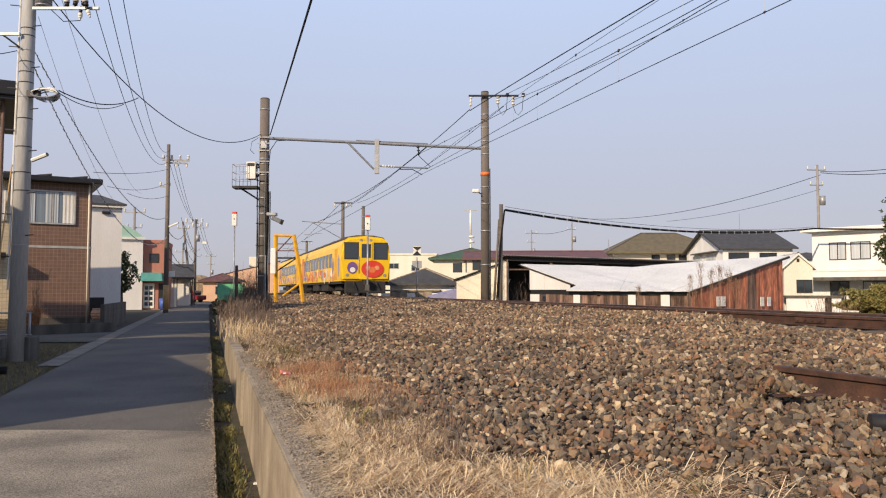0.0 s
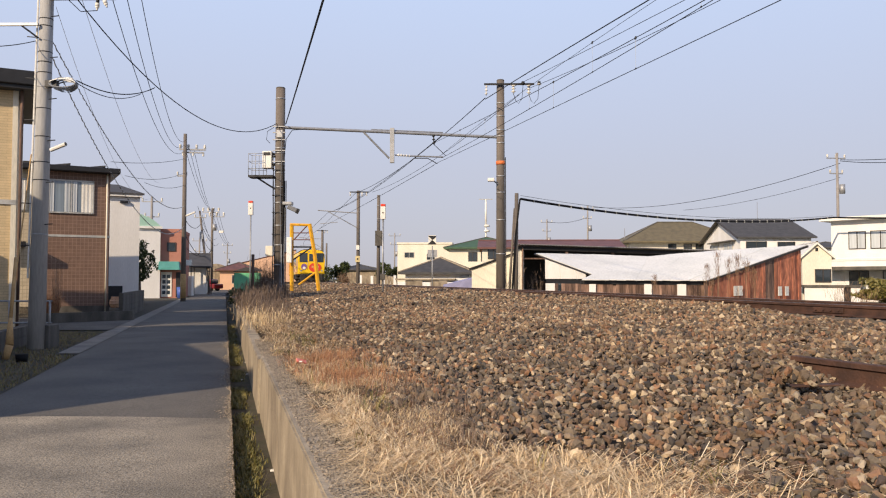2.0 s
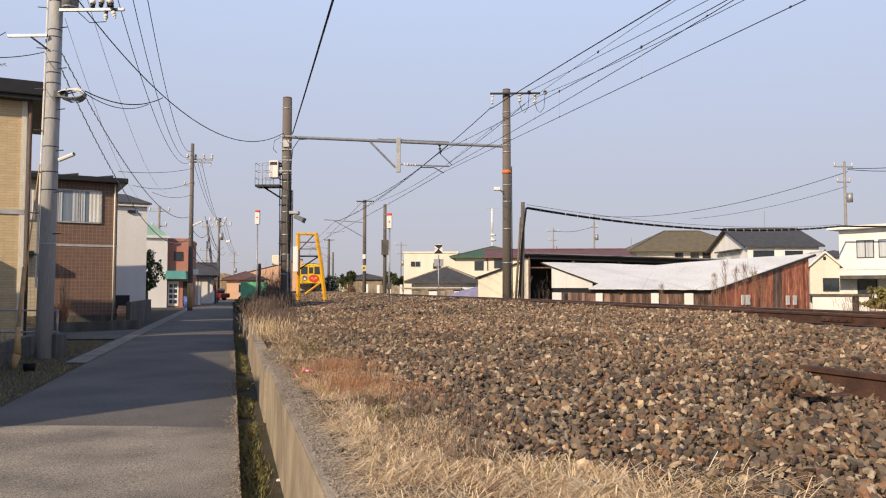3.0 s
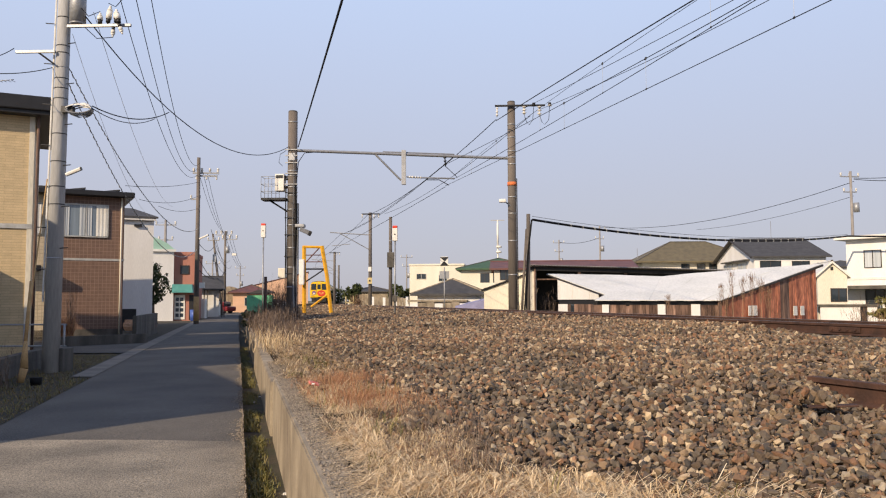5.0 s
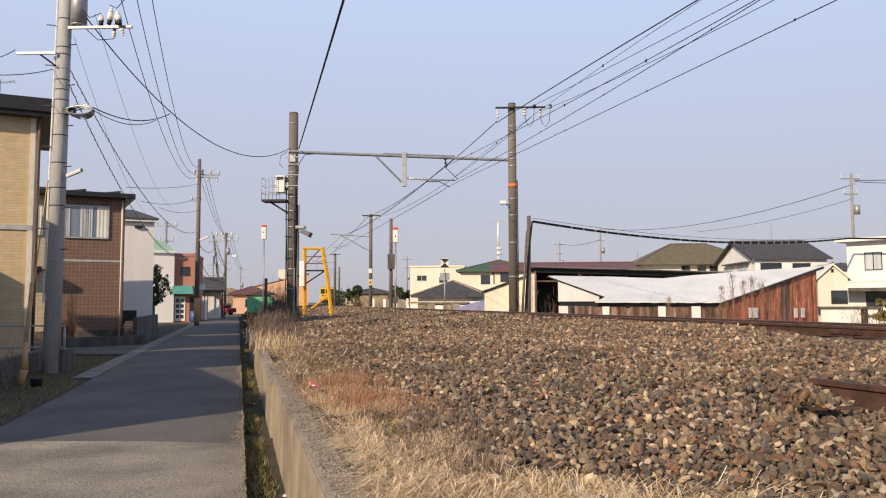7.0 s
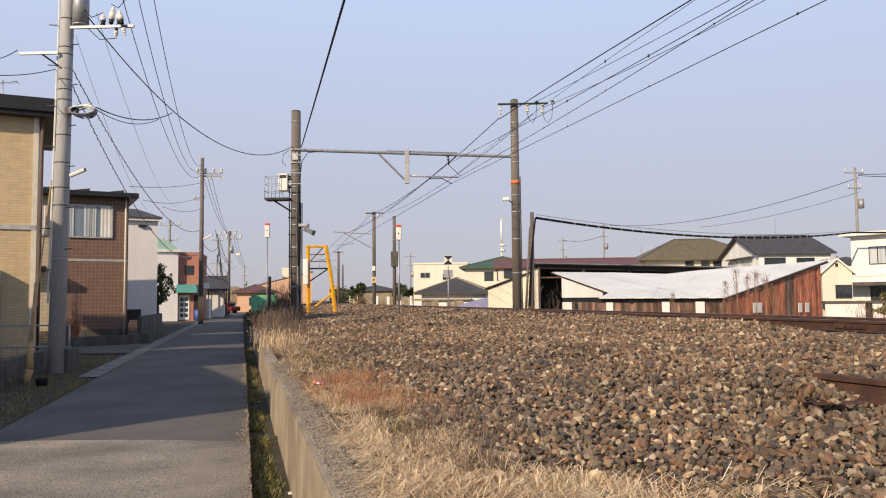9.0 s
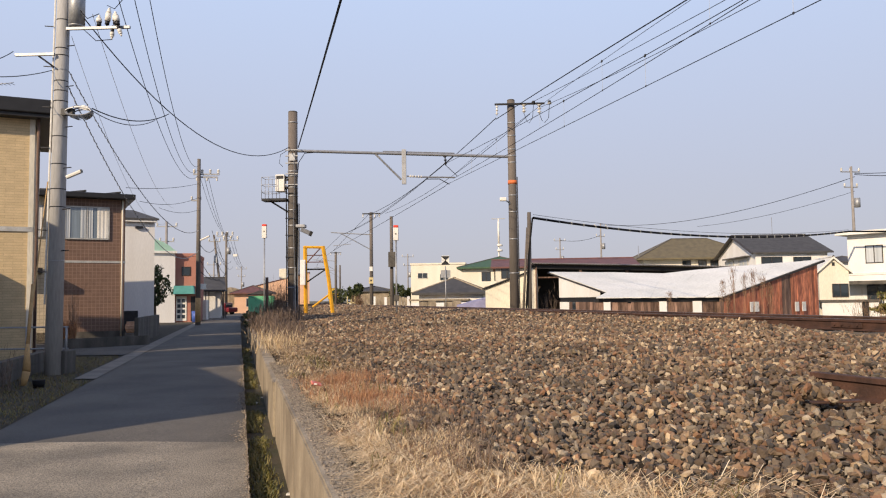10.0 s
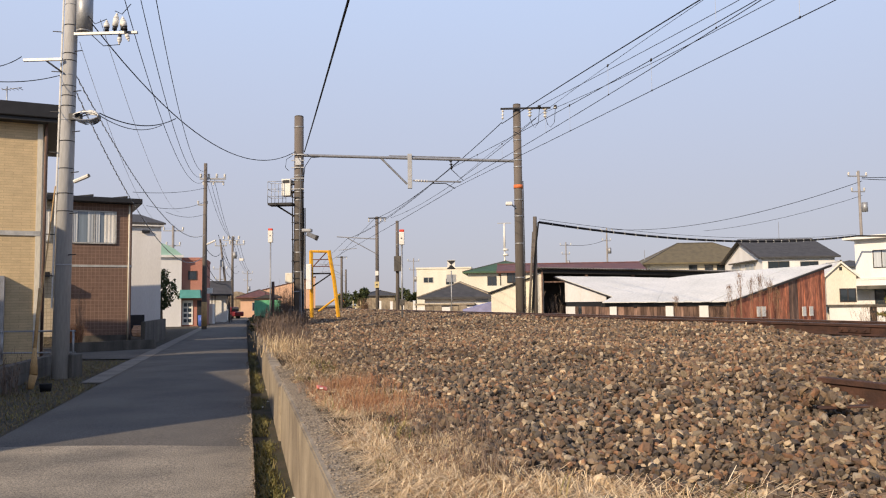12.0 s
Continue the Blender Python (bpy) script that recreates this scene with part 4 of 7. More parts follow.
for k in range(9):
    a = np.linspace(0, 2 * math.pi, 17)
    rx, rz = 0.29 - 0.008 * k, 0.09 + 0.02 * (k % 4)
    part("cable_coil", tube([(co.x + rx * math.cos(t), co.y + 0.03 * (k - 4), co.z + rz * math.sin(t)) for t in a], 0.014, 5), "steel", p1)
part("coil_holder", boxes((co.x - 0.4, co.x - 0.15, co.y - 0.06, co.y + 0.06, co.z - 0.06, co.z + 0.08)), "dark", p1)
l0, l1 = on_p1((-8.79, 16.2, 4.25)), on_p1((-8.37, 16.1, 4.36))
part("lamp_head", tube([l0 + Vector((0.05, 0, 0)), l1], 0.045, 8), "white", p1, "slim white street lamp")
part("plinth", boxes((-0.05, 0.27, 0.0, 0.45, -0.05, 0.5), bevel=0.02), "concrete_dark", p1)

P2 = (-18.03, 50.0, 0.33)
p2 = utility_pole(P2[0], 50, 11.04, 0.17, 0.11, "slim concrete utility pole beside the lane", "pole")
crossarm(p2, 10.03, 0.85, 10, 4, shift=0.45, s=1.25)
crossarm(p2, 9.84, 0.7, 10, 3, up=False, shift=0.5, s=0.9)
crossarm(p2, 8.27, 0.3, 10, 2, shift=-0.2)
part("yellow_guard", rod(bmesh.new(), (0, 0, 0.2), (0, 0, 1.8), 0.185, 0.18, 12), "bamboo", p2, "tan cable guard round the foot")
part("lamp_head", tube([(0.1, 0, 5.6), (0.8, -0.2, 5.85)], 0.06, 6), "white", p2)
part("sign_plate", boxes((0.17, 0.55, -0.05, 0.0, 2.35, 2.72), bevel=0.01), "white", p2, "blank white plate")
P3 = (-29.74, 92.0, 0.02)
p3 = utility_pole(P3[0], 92, 9.99, 0.19, 0.12, "distant concrete utility pole with a transformer", "pole")
crossarm(p3, 9.52, 1.0, 5, 4, shift=-0.2, s=2.0)
crossarm(p3, 8.97, 0.9, 5, 3, shift=0.5, s=2.0)
part("transformer", rod(bmesh.new(), (0.35, -0.2, 7.27), (0.35, -0.2, 8.09), 0.25, None, 10), "steel", p3)
part("lamp_head", boxes((0.9, 1.4, -0.2, 0.2, 7.0, 7.27)), "white", p3)
for x, y0, y1, Z, w in [(-45.43, 0, 8.47, 150, 0.14), (-30.27, 0, 9.59, 75, 0.16), (20.2, 0, 12.94, 120, 0.16), (15.01, 0, 11.58, 130, 0.14), (36.83, 0, 13.78, 75, 0.16), (42.62, 0, 12.47, 110, 0.05), (-37.36, 0, 7.42, 110, 0.14), (-10.8, 0, 9.27, 130, 0.12), (19.45, 0, 7.41, 90, 0.05)]:
    o = utility_pole(x, Z, y1, w, w * 0.7, "distant utility pole above the roofs" if w > 0.06 else "thin aerial mast above the roofs", "pole_hazy" if w > 0.06 else "steel")
    if w > 0.06:
        crossarm(o, y1 - 0.5, 1.0, 10, 3, s=1.4)
        crossarm(o, y1 - 2.0, 0.7, 10, 2, s=1.4)
        part("transformer", rod(bmesh.new(), (0.35, -0.2, y1 - 4), (0.35, -0.2, y1 - 3.1), 0.28, None, 8), "steel", o)

tm = thing("telecom_mast", pose(3.78, 105, 0), "white telecom mast with drum antennas above the roofs", "telecom mast")
part("pole", rods(((0, 0, 0), (0, 0, 12.4), 0.1)), "white", tm)
part("sleeve", rods(((0, 0, 8.9), (0, 0, 12.0), 0.14), seg=12), "white", tm)
for z in (8.75, 8.05):
    part("drum", rods(((0.15, -0.1, z - 0.13), (0.15, -0.1, z + 0.13), 0.38), seg=12), "white", tm)
part("crossarm", boxes((-0.95, 0.95, -0.06, 0.06, 12.35, 12.45)), "alu", tm)
a2 = P2[0]
for k, (e, sag) in enumerate(zip([(-8.12, 16.3, 9.64), (-7.68, 16.3, 9.6), (-7.28, 16.3, 9.58)], (1.87, 1.88, 1.78))):
    wire("power_line", e, ((-18.12, -18.12, -17.98)[k], 50, (9.87, 10.31, 10.67)[k]), sag, 0.011, "black power line along the lane", "power line", group="power lines")
twisted_cable((-8.87, 16.3, 6.75), (a2, 50, 6.27), 1.37, "twisted black and grey aerial cable")
twisted_cable((-8.89, 16.3, 6.45), (a2, 50, 4.94), 1.85, "twisted black and grey aerial cable")
wire("power_line", (-8.41, 16.2, 7.75), (-7.5, 31.5, 7.96), 1.41, 0.014, "black service cable from pole to mast", "power line")
wire("power_line", (-8.21, 16.2, 5.75), (-9.25, 23.0, 7.31), 0.25, 0.014, "slack black cable loop", "power line")
wire("power_line", (-8.21, 16.2, 5.7), (-9.05, 21.5, 6.75), 0.22, 0.01, "slack black cable loop", "power line")
wire("power_line", (-9.05, 14.0, 5.83), (-9.15, 16.3, 6.66), 0.05, 0.009, "thin dark service wire", "power line")
wire("power_line", (-9.73, 14.0, 6.21), (-9.94, 16.1, 7.03), 0.15, 0.009, "thin dark service wire", "power line")
mid = (-14.69, 32.0, 6.43)
wire("power_line", mid, (a2, 50, 9.39), 0.15, 0.012, "thin dark service wire", "power line")
wire("power_line", (a2, 50, 8.46), (-16.72, 38.0, 6.65), 0.3, 0.012, "thin dark service wire", "power line")
wire("power_line", (a2, 50, 7.64), (-17.38, 42.0, 6.81), 0.25, 0.012, "thin dark service wire", "power line")
for k, (za, zb) in enumerate([(10.1, 9.72), (10.03, 9.45), (9.95, 9.04), (6.23, 6.45), (5.67, 5.77)]):
    wire("power_line", (a2 + 0.3 * k, 50, za), (P3[0] + 0.2 * k, 92, zb), 1.0, 0.014, "dark power line along the lane", "power line", group="power lines")
for k in range(3):
    wire("power_line", (P3[0] + 0.4 * k, 92, 9.45), (-45.56 + 0.3 * k, 150, 8.25), 0.8, 0.02, "dark power line along the lane", "power line", group="power lines")
wire("power_line", (-8.29, 16.3, 7.89), (-19.71, 50, 7.77), 1.0, 0.006, "thin pale wire along the lane", "power line", "alu")
wire("power_line", (-8.75, 16.3, 7.4), (-17.6, 44, 6.3), 1.6, 0.005, "thin pale wire along the lane", "power line", "alu")
p4 = utility_pole(-26.05, 80, 8.6, 0.15, 0.1, "leaning concrete utility pole hung with cables", "pole", lean=(-1.15, 0))
crossarm(p4, 7.9, 0.6, 10, 3, shift=-1.05, s=1.2)
part("grey_box", boxes((-1.05, -0.7, -0.3, -0.1, 5.6, 6.4), bevel=0.03), "steel", p4)
for a, b, sag in (((-18.1, 50, 5.6), (-27.1, 80, 7.2), 0.6), ((-18.05, 50, 4.6), (-29.6, 92, 5.5), 1.5), ((-18.05, 50, 3.7), (-29.6, 92, 5.2), 0.9), ((-27.1, 80, 7.4), (-29.6, 92, 5.6), 0.3), ((-26.9, 80, 6.0), (-29.6, 92, 4.9), 0.5)):
    wire("power_line", a, b, sag, 0.022, "slack black cable along the lane", "power line")
# heavy cable from the mast over the bank towards the viewer
wire("power_line", (-7.14, 31.4, 7.89), (-0.71, 7.0, 5.98), 0.03, 0.022, "thick twisted black cable from the mast", "power line")

# leaning cable post and the sagging bundled cable
cp = (2.67, 36.0, 1.05)
post = thing("cable_post", pose(cp[0], 36, 0), "weathered wooden cable post beside the shed", "post")
ct = (2.74, 36.0, 5.52)
part("shaft", rod(bmesh.new(), (0, 0, -0.2), (ct[0] - cp[0], 0, ct[2]), 0.11, 0.09, 10), "pole", post)
part("riser", tube([(-0.2, -0.15, 0.3), (0.0, -0.15, 3.5), (0.22, -0.12, 5.25)], 0.045, 6), "wire", post)
part("stay_pole", rod(bmesh.new(), (-0.35, 0.1, -0.2), (-0.02, 0.1, 4.82), 0.06, 0.05, 8), "pole", post)
cb0, cb1 = (2.93, 36.0, 5.25), (26.16, 54.0, 5.81)
wire("bundled_cable", cb0, cb1, 0.62, 0.06, "thick black bundled cable with pale ties", "cable")
for k, p in enumerate(sagging(cb0, cb1, 0.62, 36)[1:-1]):
    tagged(part("cable_tie", boxes((p[0] - 0.025, p[0] + 0.025, p[1] - 0.06, p[1] + 0.06, p[2] - 0.065, p[2] + 0.07)), "alu"), "pale tie round the bundled cable", "cable tie", "cable ties")
wire("bundled_cable", cb1, (34.0, 46.5, 5.35), 0.1, 0.06, "thick black bundled cable running on past the white house", "cable")
wire("messenger", (2.93, 36.0, 5.41), (26.16, 54.0, 5.93), 0.55, 0.01, "thin wire above the bundled cable", "cable")
wire("power_line", (20.31, 120.0, 12.76), (37.14, 75.0, 12.78), 1.6, 0.03, "distant dark power line", "power line")
wire("power_line", (37.15, 75.0, 13.11), (38.1, 60.0, 11.33), 0.2, 0.03, "distant dark power line", "power line")
wire("power_line", (37.14, 75.0, 13.0), (38.09, 60.0, 11.01), 0.3, 0.03, "distant dark power line", "power line")
wire("power_line", (29.26, 100.0, 10.44), (37.1, 75.0, 11.38), 0.5, 0.02, "distant thin power line", "power line")
wire("power_line", (15.07, 130.0, 11.19), (20.29, 120.0, 11.16), 0.5, 0.03, "distant dark power line", "power line")


# ---- houses ----
def win(parent, x, z, w, h, y=0.0, frame_m="alu", pane_m="glass", axis=0, panes=2):
    """A sliding window on a wall in the local plane y (axis 0) or x (axis 1)."""
    o = new("window")
    o.parent = parent
    o.matrix_local = pose(x, y, z) if axis == 0 else pose(y, x, z, 0, 0, 90)
    fr = bmesh.new()
    t = 0.05
    for d in ((0, w, -0.06, 0.05, 0, t), (0, w, -0.06, 0.05, h - t, h), (0, t, -0.06, 0.05, 0, h), (w - t, w, -0.06, 0.05, 0, h)):
        box(fr, *d)
    for k in range(1, panes):
        box(fr, w * k / panes - 0.03, w * k / panes + 0.03, -0.055, 0.03, 0, h)
    part("window_frame", fr, frame_m, o)
    for k in range(panes):
        part("pane", boxes((w * k / panes + 0.02, w * (k + 1) / panes - 0.02, -0.03, -0.015, 0.03, h - 0.03)), pane_m, o)
    return o


def block_house(m, w, d, h, wall, label, roof=None, roof_m="rooftile", rise=1.5, over=0.4, ridge="x", category="house", name="house", cap="concrete_dark"):
    """A house w wide (local x), d deep (local y), h to the eaves; roof: flat, gable, hip or mono."""
    o = thing(name, m, label, category)
    part("wall", boxes((0, w, 0, d, -0.3, h)), wall, o)
    v, t = over, 0.14
    if roof == "flat":
        part("roof", boxes((-v, w + v, -v, d + v, h, h + 0.25), bevel=0.02), roof_m, o)
    elif roof == "gable":
        if ridge == "x":
            pr = [(-v, -v * rise * 2 / d), (d / 2, rise), (d + v, -v * rise * 2 / d)]
            bm = prism([(a, b + h) for a, b in pr] + [(a, b + h + t) for a, b in pr[::-1]], -v, w + v)
            bmesh.ops.transform(bm, matrix=Matrix(((0, 1, 0, 0), (1, 0, 0, 0), (0, 0, 1, 0), (0, 0, 0, 1))), verts=bm.verts)
            g = prism([(0, h), (d / 2, h + rise - 0.02), (d, h)], 0, w)
            bmesh.ops.transform(g, matrix=Matrix(((0, 1, 0, 0), (1, 0, 0, 0), (0, 0, 1, 0), (0, 0, 0, 1))), verts=g.verts)
        else:
            pr = [(-v, -v * rise * 2 / w), (w / 2, rise), (w + v, -v * rise * 2 / w)]
            bm = prism([(a, b + h) for a, b in pr] + [(a, b + h + t) for a, b in pr[::-1]], -v, d + v)
            g = prism([(0, h), (w / 2, h + rise - 0.02), (w, h)], 0, d)
        part("roof", bm, roof_m, o)
        part("gable_wall", g, wall, o)
        part("ridge_cap", tube([(-v, d / 2, h + rise + t), (w + v, d / 2, h + rise + t)] if ridge == "x" else [(w / 2, -v, h + rise + t), (w / 2, d + v, h + rise + t)], 0.08, 6), roof_m, o)
    elif roof == "hip":
        k = min(w, d) / 2 + v
        bm = bmesh.new()
        c = [(-v, -v), (w + v, -v), (w + v, d + v), (-v, d + v)]
        lo = [bm.verts.new((a, b, h - 0.02)) for a, b in c]
        up = [bm.verts.new((a, b, h + t)) for a, b in c]
        if w >= d:
            r = [bm.verts.new((-v + k, d / 2, h + rise)), bm.verts.new((w + v - k + 0.01, d / 2, h + rise))]
            tri = [(up[0], up[1], r[1], r[0]), (up[1], up[2], r[1]), (up[2], up[3], r[0], r[1]), (up[3], up[0], r[0])]
        else:
            r = [bm.verts.new((w / 2, -v + k, h + rise)), bm.verts.new((w / 2, d + v - k + 0.01, h + rise))]
            tri = [(up[0], up[1], r[0]), (up[1], up[2], r[1], r[0]), (up[2], up[3], r[1]), (up[3], up[0], r[0], r[1])]
        for f in tri:
            bm.faces.new(f)
        bm.faces.new(lo[::-1])
        for i in range(4):
            bm.faces.new((lo[i], lo[(i + 1) % 4], up[(i + 1) % 4], up[i]))
        tops, eaves = [x.co.copy() for x in r], [x.co.copy() for x in up]
        part("roof", bm, roof_m, o)
        part("ridge_cap", tube(tops, 0.09, 6), cap, o)
        for i, j in ((0, 0), (1, 1), (2, 1), (3, 0)) if w >= d else ((0, 0), (1, 0), (2, 1), (3, 1)):
            part("hip_cap", tube([eaves[i], tops[j]], 0.07, 6), cap, o)
    elif roof == "mono":
        pr = [(-v, h + rise), (w + v, h)]
        part("roof", prism(pr + [(a, b + t) for a, b in pr[::-1]], -v, d + v), roof_m, o)
    return o


def at_corner(p, yaw, w=0.0):
    """Pose of a house whose front corner at local x = w stands at p."""
    q = Matrix.Translation((p[0], p[1], 0)) @ pose(0, 0, 0, 0, 0, yaw)
    return q @ Matrix.Translation((-w, 0, 0))


def bar(o, name, dims, material, label="", bevel=0.0):
    return part(name, boxes(dims, bevel=bevel), material, o, label)


# beige house
hb = 6.72
beige = block_house(at_corner((-12.31, 21.0), 28, 9), 9, 4.8, hb, "beige", "two-storey house with beige siding and a dark eave", None)
bar(beige, "roof", (-0.6, 9.5, -0.5, 5.2, hb + 0.1, hb + 0.5), "dark", "dark metal roof edge", 0.03)
bar(beige, "soffit", (-0.5, 9.42, -0.42, 5.1, hb, hb + 0.1), "dark")
bar(beige, "string_course", (0, 9.02, -0.04, 0.0, 3.54, 3.67), "alu")
bar(beige, "corner_post", (8.9, 9.03, -0.03, 0.1, 0, hb), "cream")
part("drainpipe", rods(((9.12, -0.08, 0), (9.12, -0.08, hb), 0.04)), "oldwood", beige)
bar(beige, "porch_panel", (6.2, 8.2, -0.35, -0.02, 0, 2.4), "steel", "grey panel against the wall")

aq = (-14.0, 22.0, 7.83)
aer = thing("roof_aerial", pose(aq[0], 22, hb + 0.48), "small television aerial on a thin mast", "aerial")
ah = aq[2] - hb - 0.7
part("mast", rods(((0, 0, 0), (0, 0, ah + 0.55), 0.018)), "steel", aer)
part("boom", rods(((-0.15, 0, ah + 0.45), (0.45, 0, ah + 0.5), 0.012)), "steel", aer)
for k in range(5):
    part("element", rods(((-0.1 + 0.13 * k, -0.12, ah + 0.46), (-0.1 + 0.13 * k, 0.12, ah + 0.46), 0.008)), "steel", aer)

# brown tiled house
hw = 5.88
brown = block_house(at_corner((-14.7, 32.0, 0.4), 31, 8), 8, 6, hw, "brown", "two-storey house clad in brown tile with a flat dark roof", None)
bar(brown, "roof", (-0.3, 8.35, -0.45, 6.3, hw, hw + 0.22), "dark", "flat dark roof edge", 0.03)
bar(brown, "cream_facing", (0, 5.45, -0.03, 0, -0.2, hw), "cream_tile", "cream tile facing")
bar(brown, "canopy", (2.6, 4.9, -0.7, -0.03, 2.75, 2.95), "dark")
bar(brown, "string_course", (5.46, 8.02, -0.02, 0.01, 3.2, 3.29), "alu")
bar(brown, "plinth", (0, 8.03, -0.03, 0.01, -0.1, 0.36), "concrete_dark")
part("drainpipe", rods(((7.88, -0.07, 0), (7.88, -0.07, hw), 0.035)), "cream", brown)
for x, z, w, h, y, folds in ((5.68, 4.17, 1.7, 1.38, 0, ((0.03, 0.12), (0.35, 0.47), (0.53, 0.62), (0.72, 0.97))), (3.75, 4.21, 1.15, 1.3, -0.03, ((0.04, 0.2), (0.55, 0.95)))):
    wo = win(brown, x, z, w, h, y, "alu", "glass_sky")
    for a, b in folds:
        n = max(3, int((b - a) * 24))
        fold = [((a + (b - a) * i / n) * w, -0.04 - 0.012 * (i % 2)) for i in range(n + 1)]
        bm = prism(fold + [(b * w, -0.031), (a * w, -0.031)], -0.06, 0.06 - h)
        bmesh.ops.transform(bm, matrix=pose(0, 0, 0, -90), verts=bm.verts)
        part("curtain", bm, "white" if b - a > 0.2 else "curtain", wo, "pale folded curtain")
for k in range(3):
    bm = boxes((-0.55, 0.55, 0, 2.0, -0.03, 0.03))
    bmesh.ops.transform(bm, matrix=pose(4.6 + k * 1.35, 0.3, hw + 0.3, 0, -9, 0), verts=bm.verts)
    part("solar_panel", bm, "rooftile", brown, "dark tilted solar panel")

# white house behind it
hh = 5.95
wh = block_house(at_corner((-17.2, 41.0, 0.69), 29, 6), 6, 7, hh, "plaster", "white rendered house with a dark roof", None)
part("roof", slab([(-0.2, -0.25, hh + 0.12), (6.2, -0.25, hh + 0.12), (5.2, 3.5, hh + 0.95), (-0.2, 3.5, hh + 0.95)], 0.1), "rooftile", wh)
part("rear_roof", slab([(5.2, 3.5, hh + 0.95), (6.2, 7.2, hh + 0.12), (-0.2, 7.2, hh + 0.12), (-0.2, 3.5, hh + 0.95)], 0.1), "rooftile", wh)
bar(wh, "fascia", (-0.1, 6.1, -0.22, 0.0, hh - 0.08, hh + 0.1), "white")
bar(wh, "wall_lamp", (5.0, 5.4, -0.15, 0, 5.53, 5.65), "dark")
# low opening drawn as a dark panel on the wall, its shade as colour
bar(wh, "garage_opening", (4.2, 5.2, -0.03, 0.02, -0.1, 1.1), "dark", "dark panel standing for the shade in a low opening")

# copper-roofed house and salmon shop
h3 = 5.53
cu = block_house(at_corner((-23.49, 60.0, 0.32), 27, 7), 7, 6, h3, "plaster", "white house with a rounded pale green copper roof", None)
arc = [(-0.1 + 7.2 * k / 12, h3 + 1.35 * math.sin(math.pi * k / 12) ** 0.7) for k in range(13)]
part("roof", prism(arc, -0.15, 6.2), "copper", cu, "rounded green copper roof")
bar(cu, "eave_trim", (-0.12, 7.12, -0.2, 0.0, h3 - 0.12, h3 + 0.06), "white")
h4 = 5.2
sal = block_house(at_corner((-23.69, 60.5), 14), 1.62, 6, h4, "salmon", "salmon rendered shop with a teal awning and lattice door", "flat", "salmon", over=0.04)
win(sal, 0.5, 3.65, 0.68, 0.72, 0, "frame_dark", panes=1)
part("awning", prism([(0, 0), (1.62, 0), (1.55, 0.65), (0.07, 0.65)], -0.9, 0.0), "teal", sal, "teal fabric awning").location = (-0.05, 0, 2.18)
door = part("lattice_door", boxes((0.1, 0.9, -0.06, 0, 0.05, 2.0)), "white", sal, "white lattice door")
for i in range(2):
    for j in range(4):
        part("pane", boxes((0.2 + i * 0.33, 0.45 + i * 0.33, -0.08, -0.06, 0.25 + j * 0.42, 0.53 + j * 0.42)), "glass", door)
# flat dark panel on the wall takes the place of the doorway's shade
bar(sal, "doorway", (1.22, 1.56, -0.02, 0.02, 0.0, 2.0), "dark", "dark panel standing for the shade in an open doorway")

# low walls, kerb and railing beside the lane
def lane_wall(name, u0, u1, y0, y1, top, material, label, category="wall", z0=-0.1):
    o = thing(name, Matrix(), label, category)
    n = max(1, int(abs(y1 - y0) / 0.8))
    rows = max(1, int(top / 0.2)) if material == "concrete_dark" else 1
    for k in range(n):
        a, b2 = y0 + (y1 - y0) * k / n, y0 + (y1 - y0) * (k + 1) / n - 0.01
        for r in range(rows):
            za, zb = (z0 if r == 0 else top * r / rows), top * (r + 1) / rows - (0.006 if r < rows - 1 else 0)
            part("block", slab([lane(u0, a, zb), lane(u1, a, zb), lane(u1, b2, zb), lane(u0, b2, zb)], zb - za), material, o)
    return o


# bare yard soil in a darkened colour, which stands for shade lying there
strip([-9, -6, -3.36], [28.1, 32, 36, 40, 44, 48, 52, 58], lambda u, y: -0.01 + 0.02 * noise.noise((u, y, 4.0)), "yard", "shaded_soil", "bare soil of the yards beside the lane, darkened for shade", "ground")
# both block walls take the dark concrete to deepen the shade on them
lane_wall("block_wall", -4.0, -3.85, 28.5, 36, 0.95, "concrete_dark", "grey concrete block wall beside the lane, darkened for shade")
lane_wall("block_wall", -4.7, -4.5, 12, 17.4, 0.42, "concrete_dark", "low concrete block wall by the pole, darkened for shade")
kerb = thing("kerb", Matrix(), "low concrete edging of the brown house's yard", "kerb", kind="structure")
ka, kb = Vector((-13.61, 25.13, 0.03)), Vector((-11.69, 27.34, 0.03))
for k in range(5):
    p, q = ka.lerp(kb, k / 5), ka.lerp(kb, (k + 0.99) / 5)
    part("kerb_block", slab([(p.x, p.y, 0.34), (q.x, q.y, 0.34), (q.x, q.y + 0.2, 0.34), (p.x, p.y + 0.2, 0.34)], 0.45), "concrete_dark", kerb)
strip([-3.35, -2.91], [15.2] + list(range(17, 60, 3)), lambda u, y: 0.006, "gutter_cover", "lid", "pale concrete gutter covers along the lane", "pavement")
strip([-9.5, -6, -3.36], [22, 24, 26, 27.6], lambda u, y: 0.012, "side_lane", "asphalt", "asphalt of a side lane between the houses", "road")
strip([-8.0, -3.36], [27.62, 28.1], lambda u, y: 0.03, "side_kerb", "concrete", "pale concrete edging of the side lane", "pavement")
rail_f = thing("railing", Matrix(), "thin galvanised railing on the low wall", "railing")
ra, rb = Vector((-12.02, 17.6, 0.97)), Vector((-9.39, 17.6, 0.97))
rz = 0.43
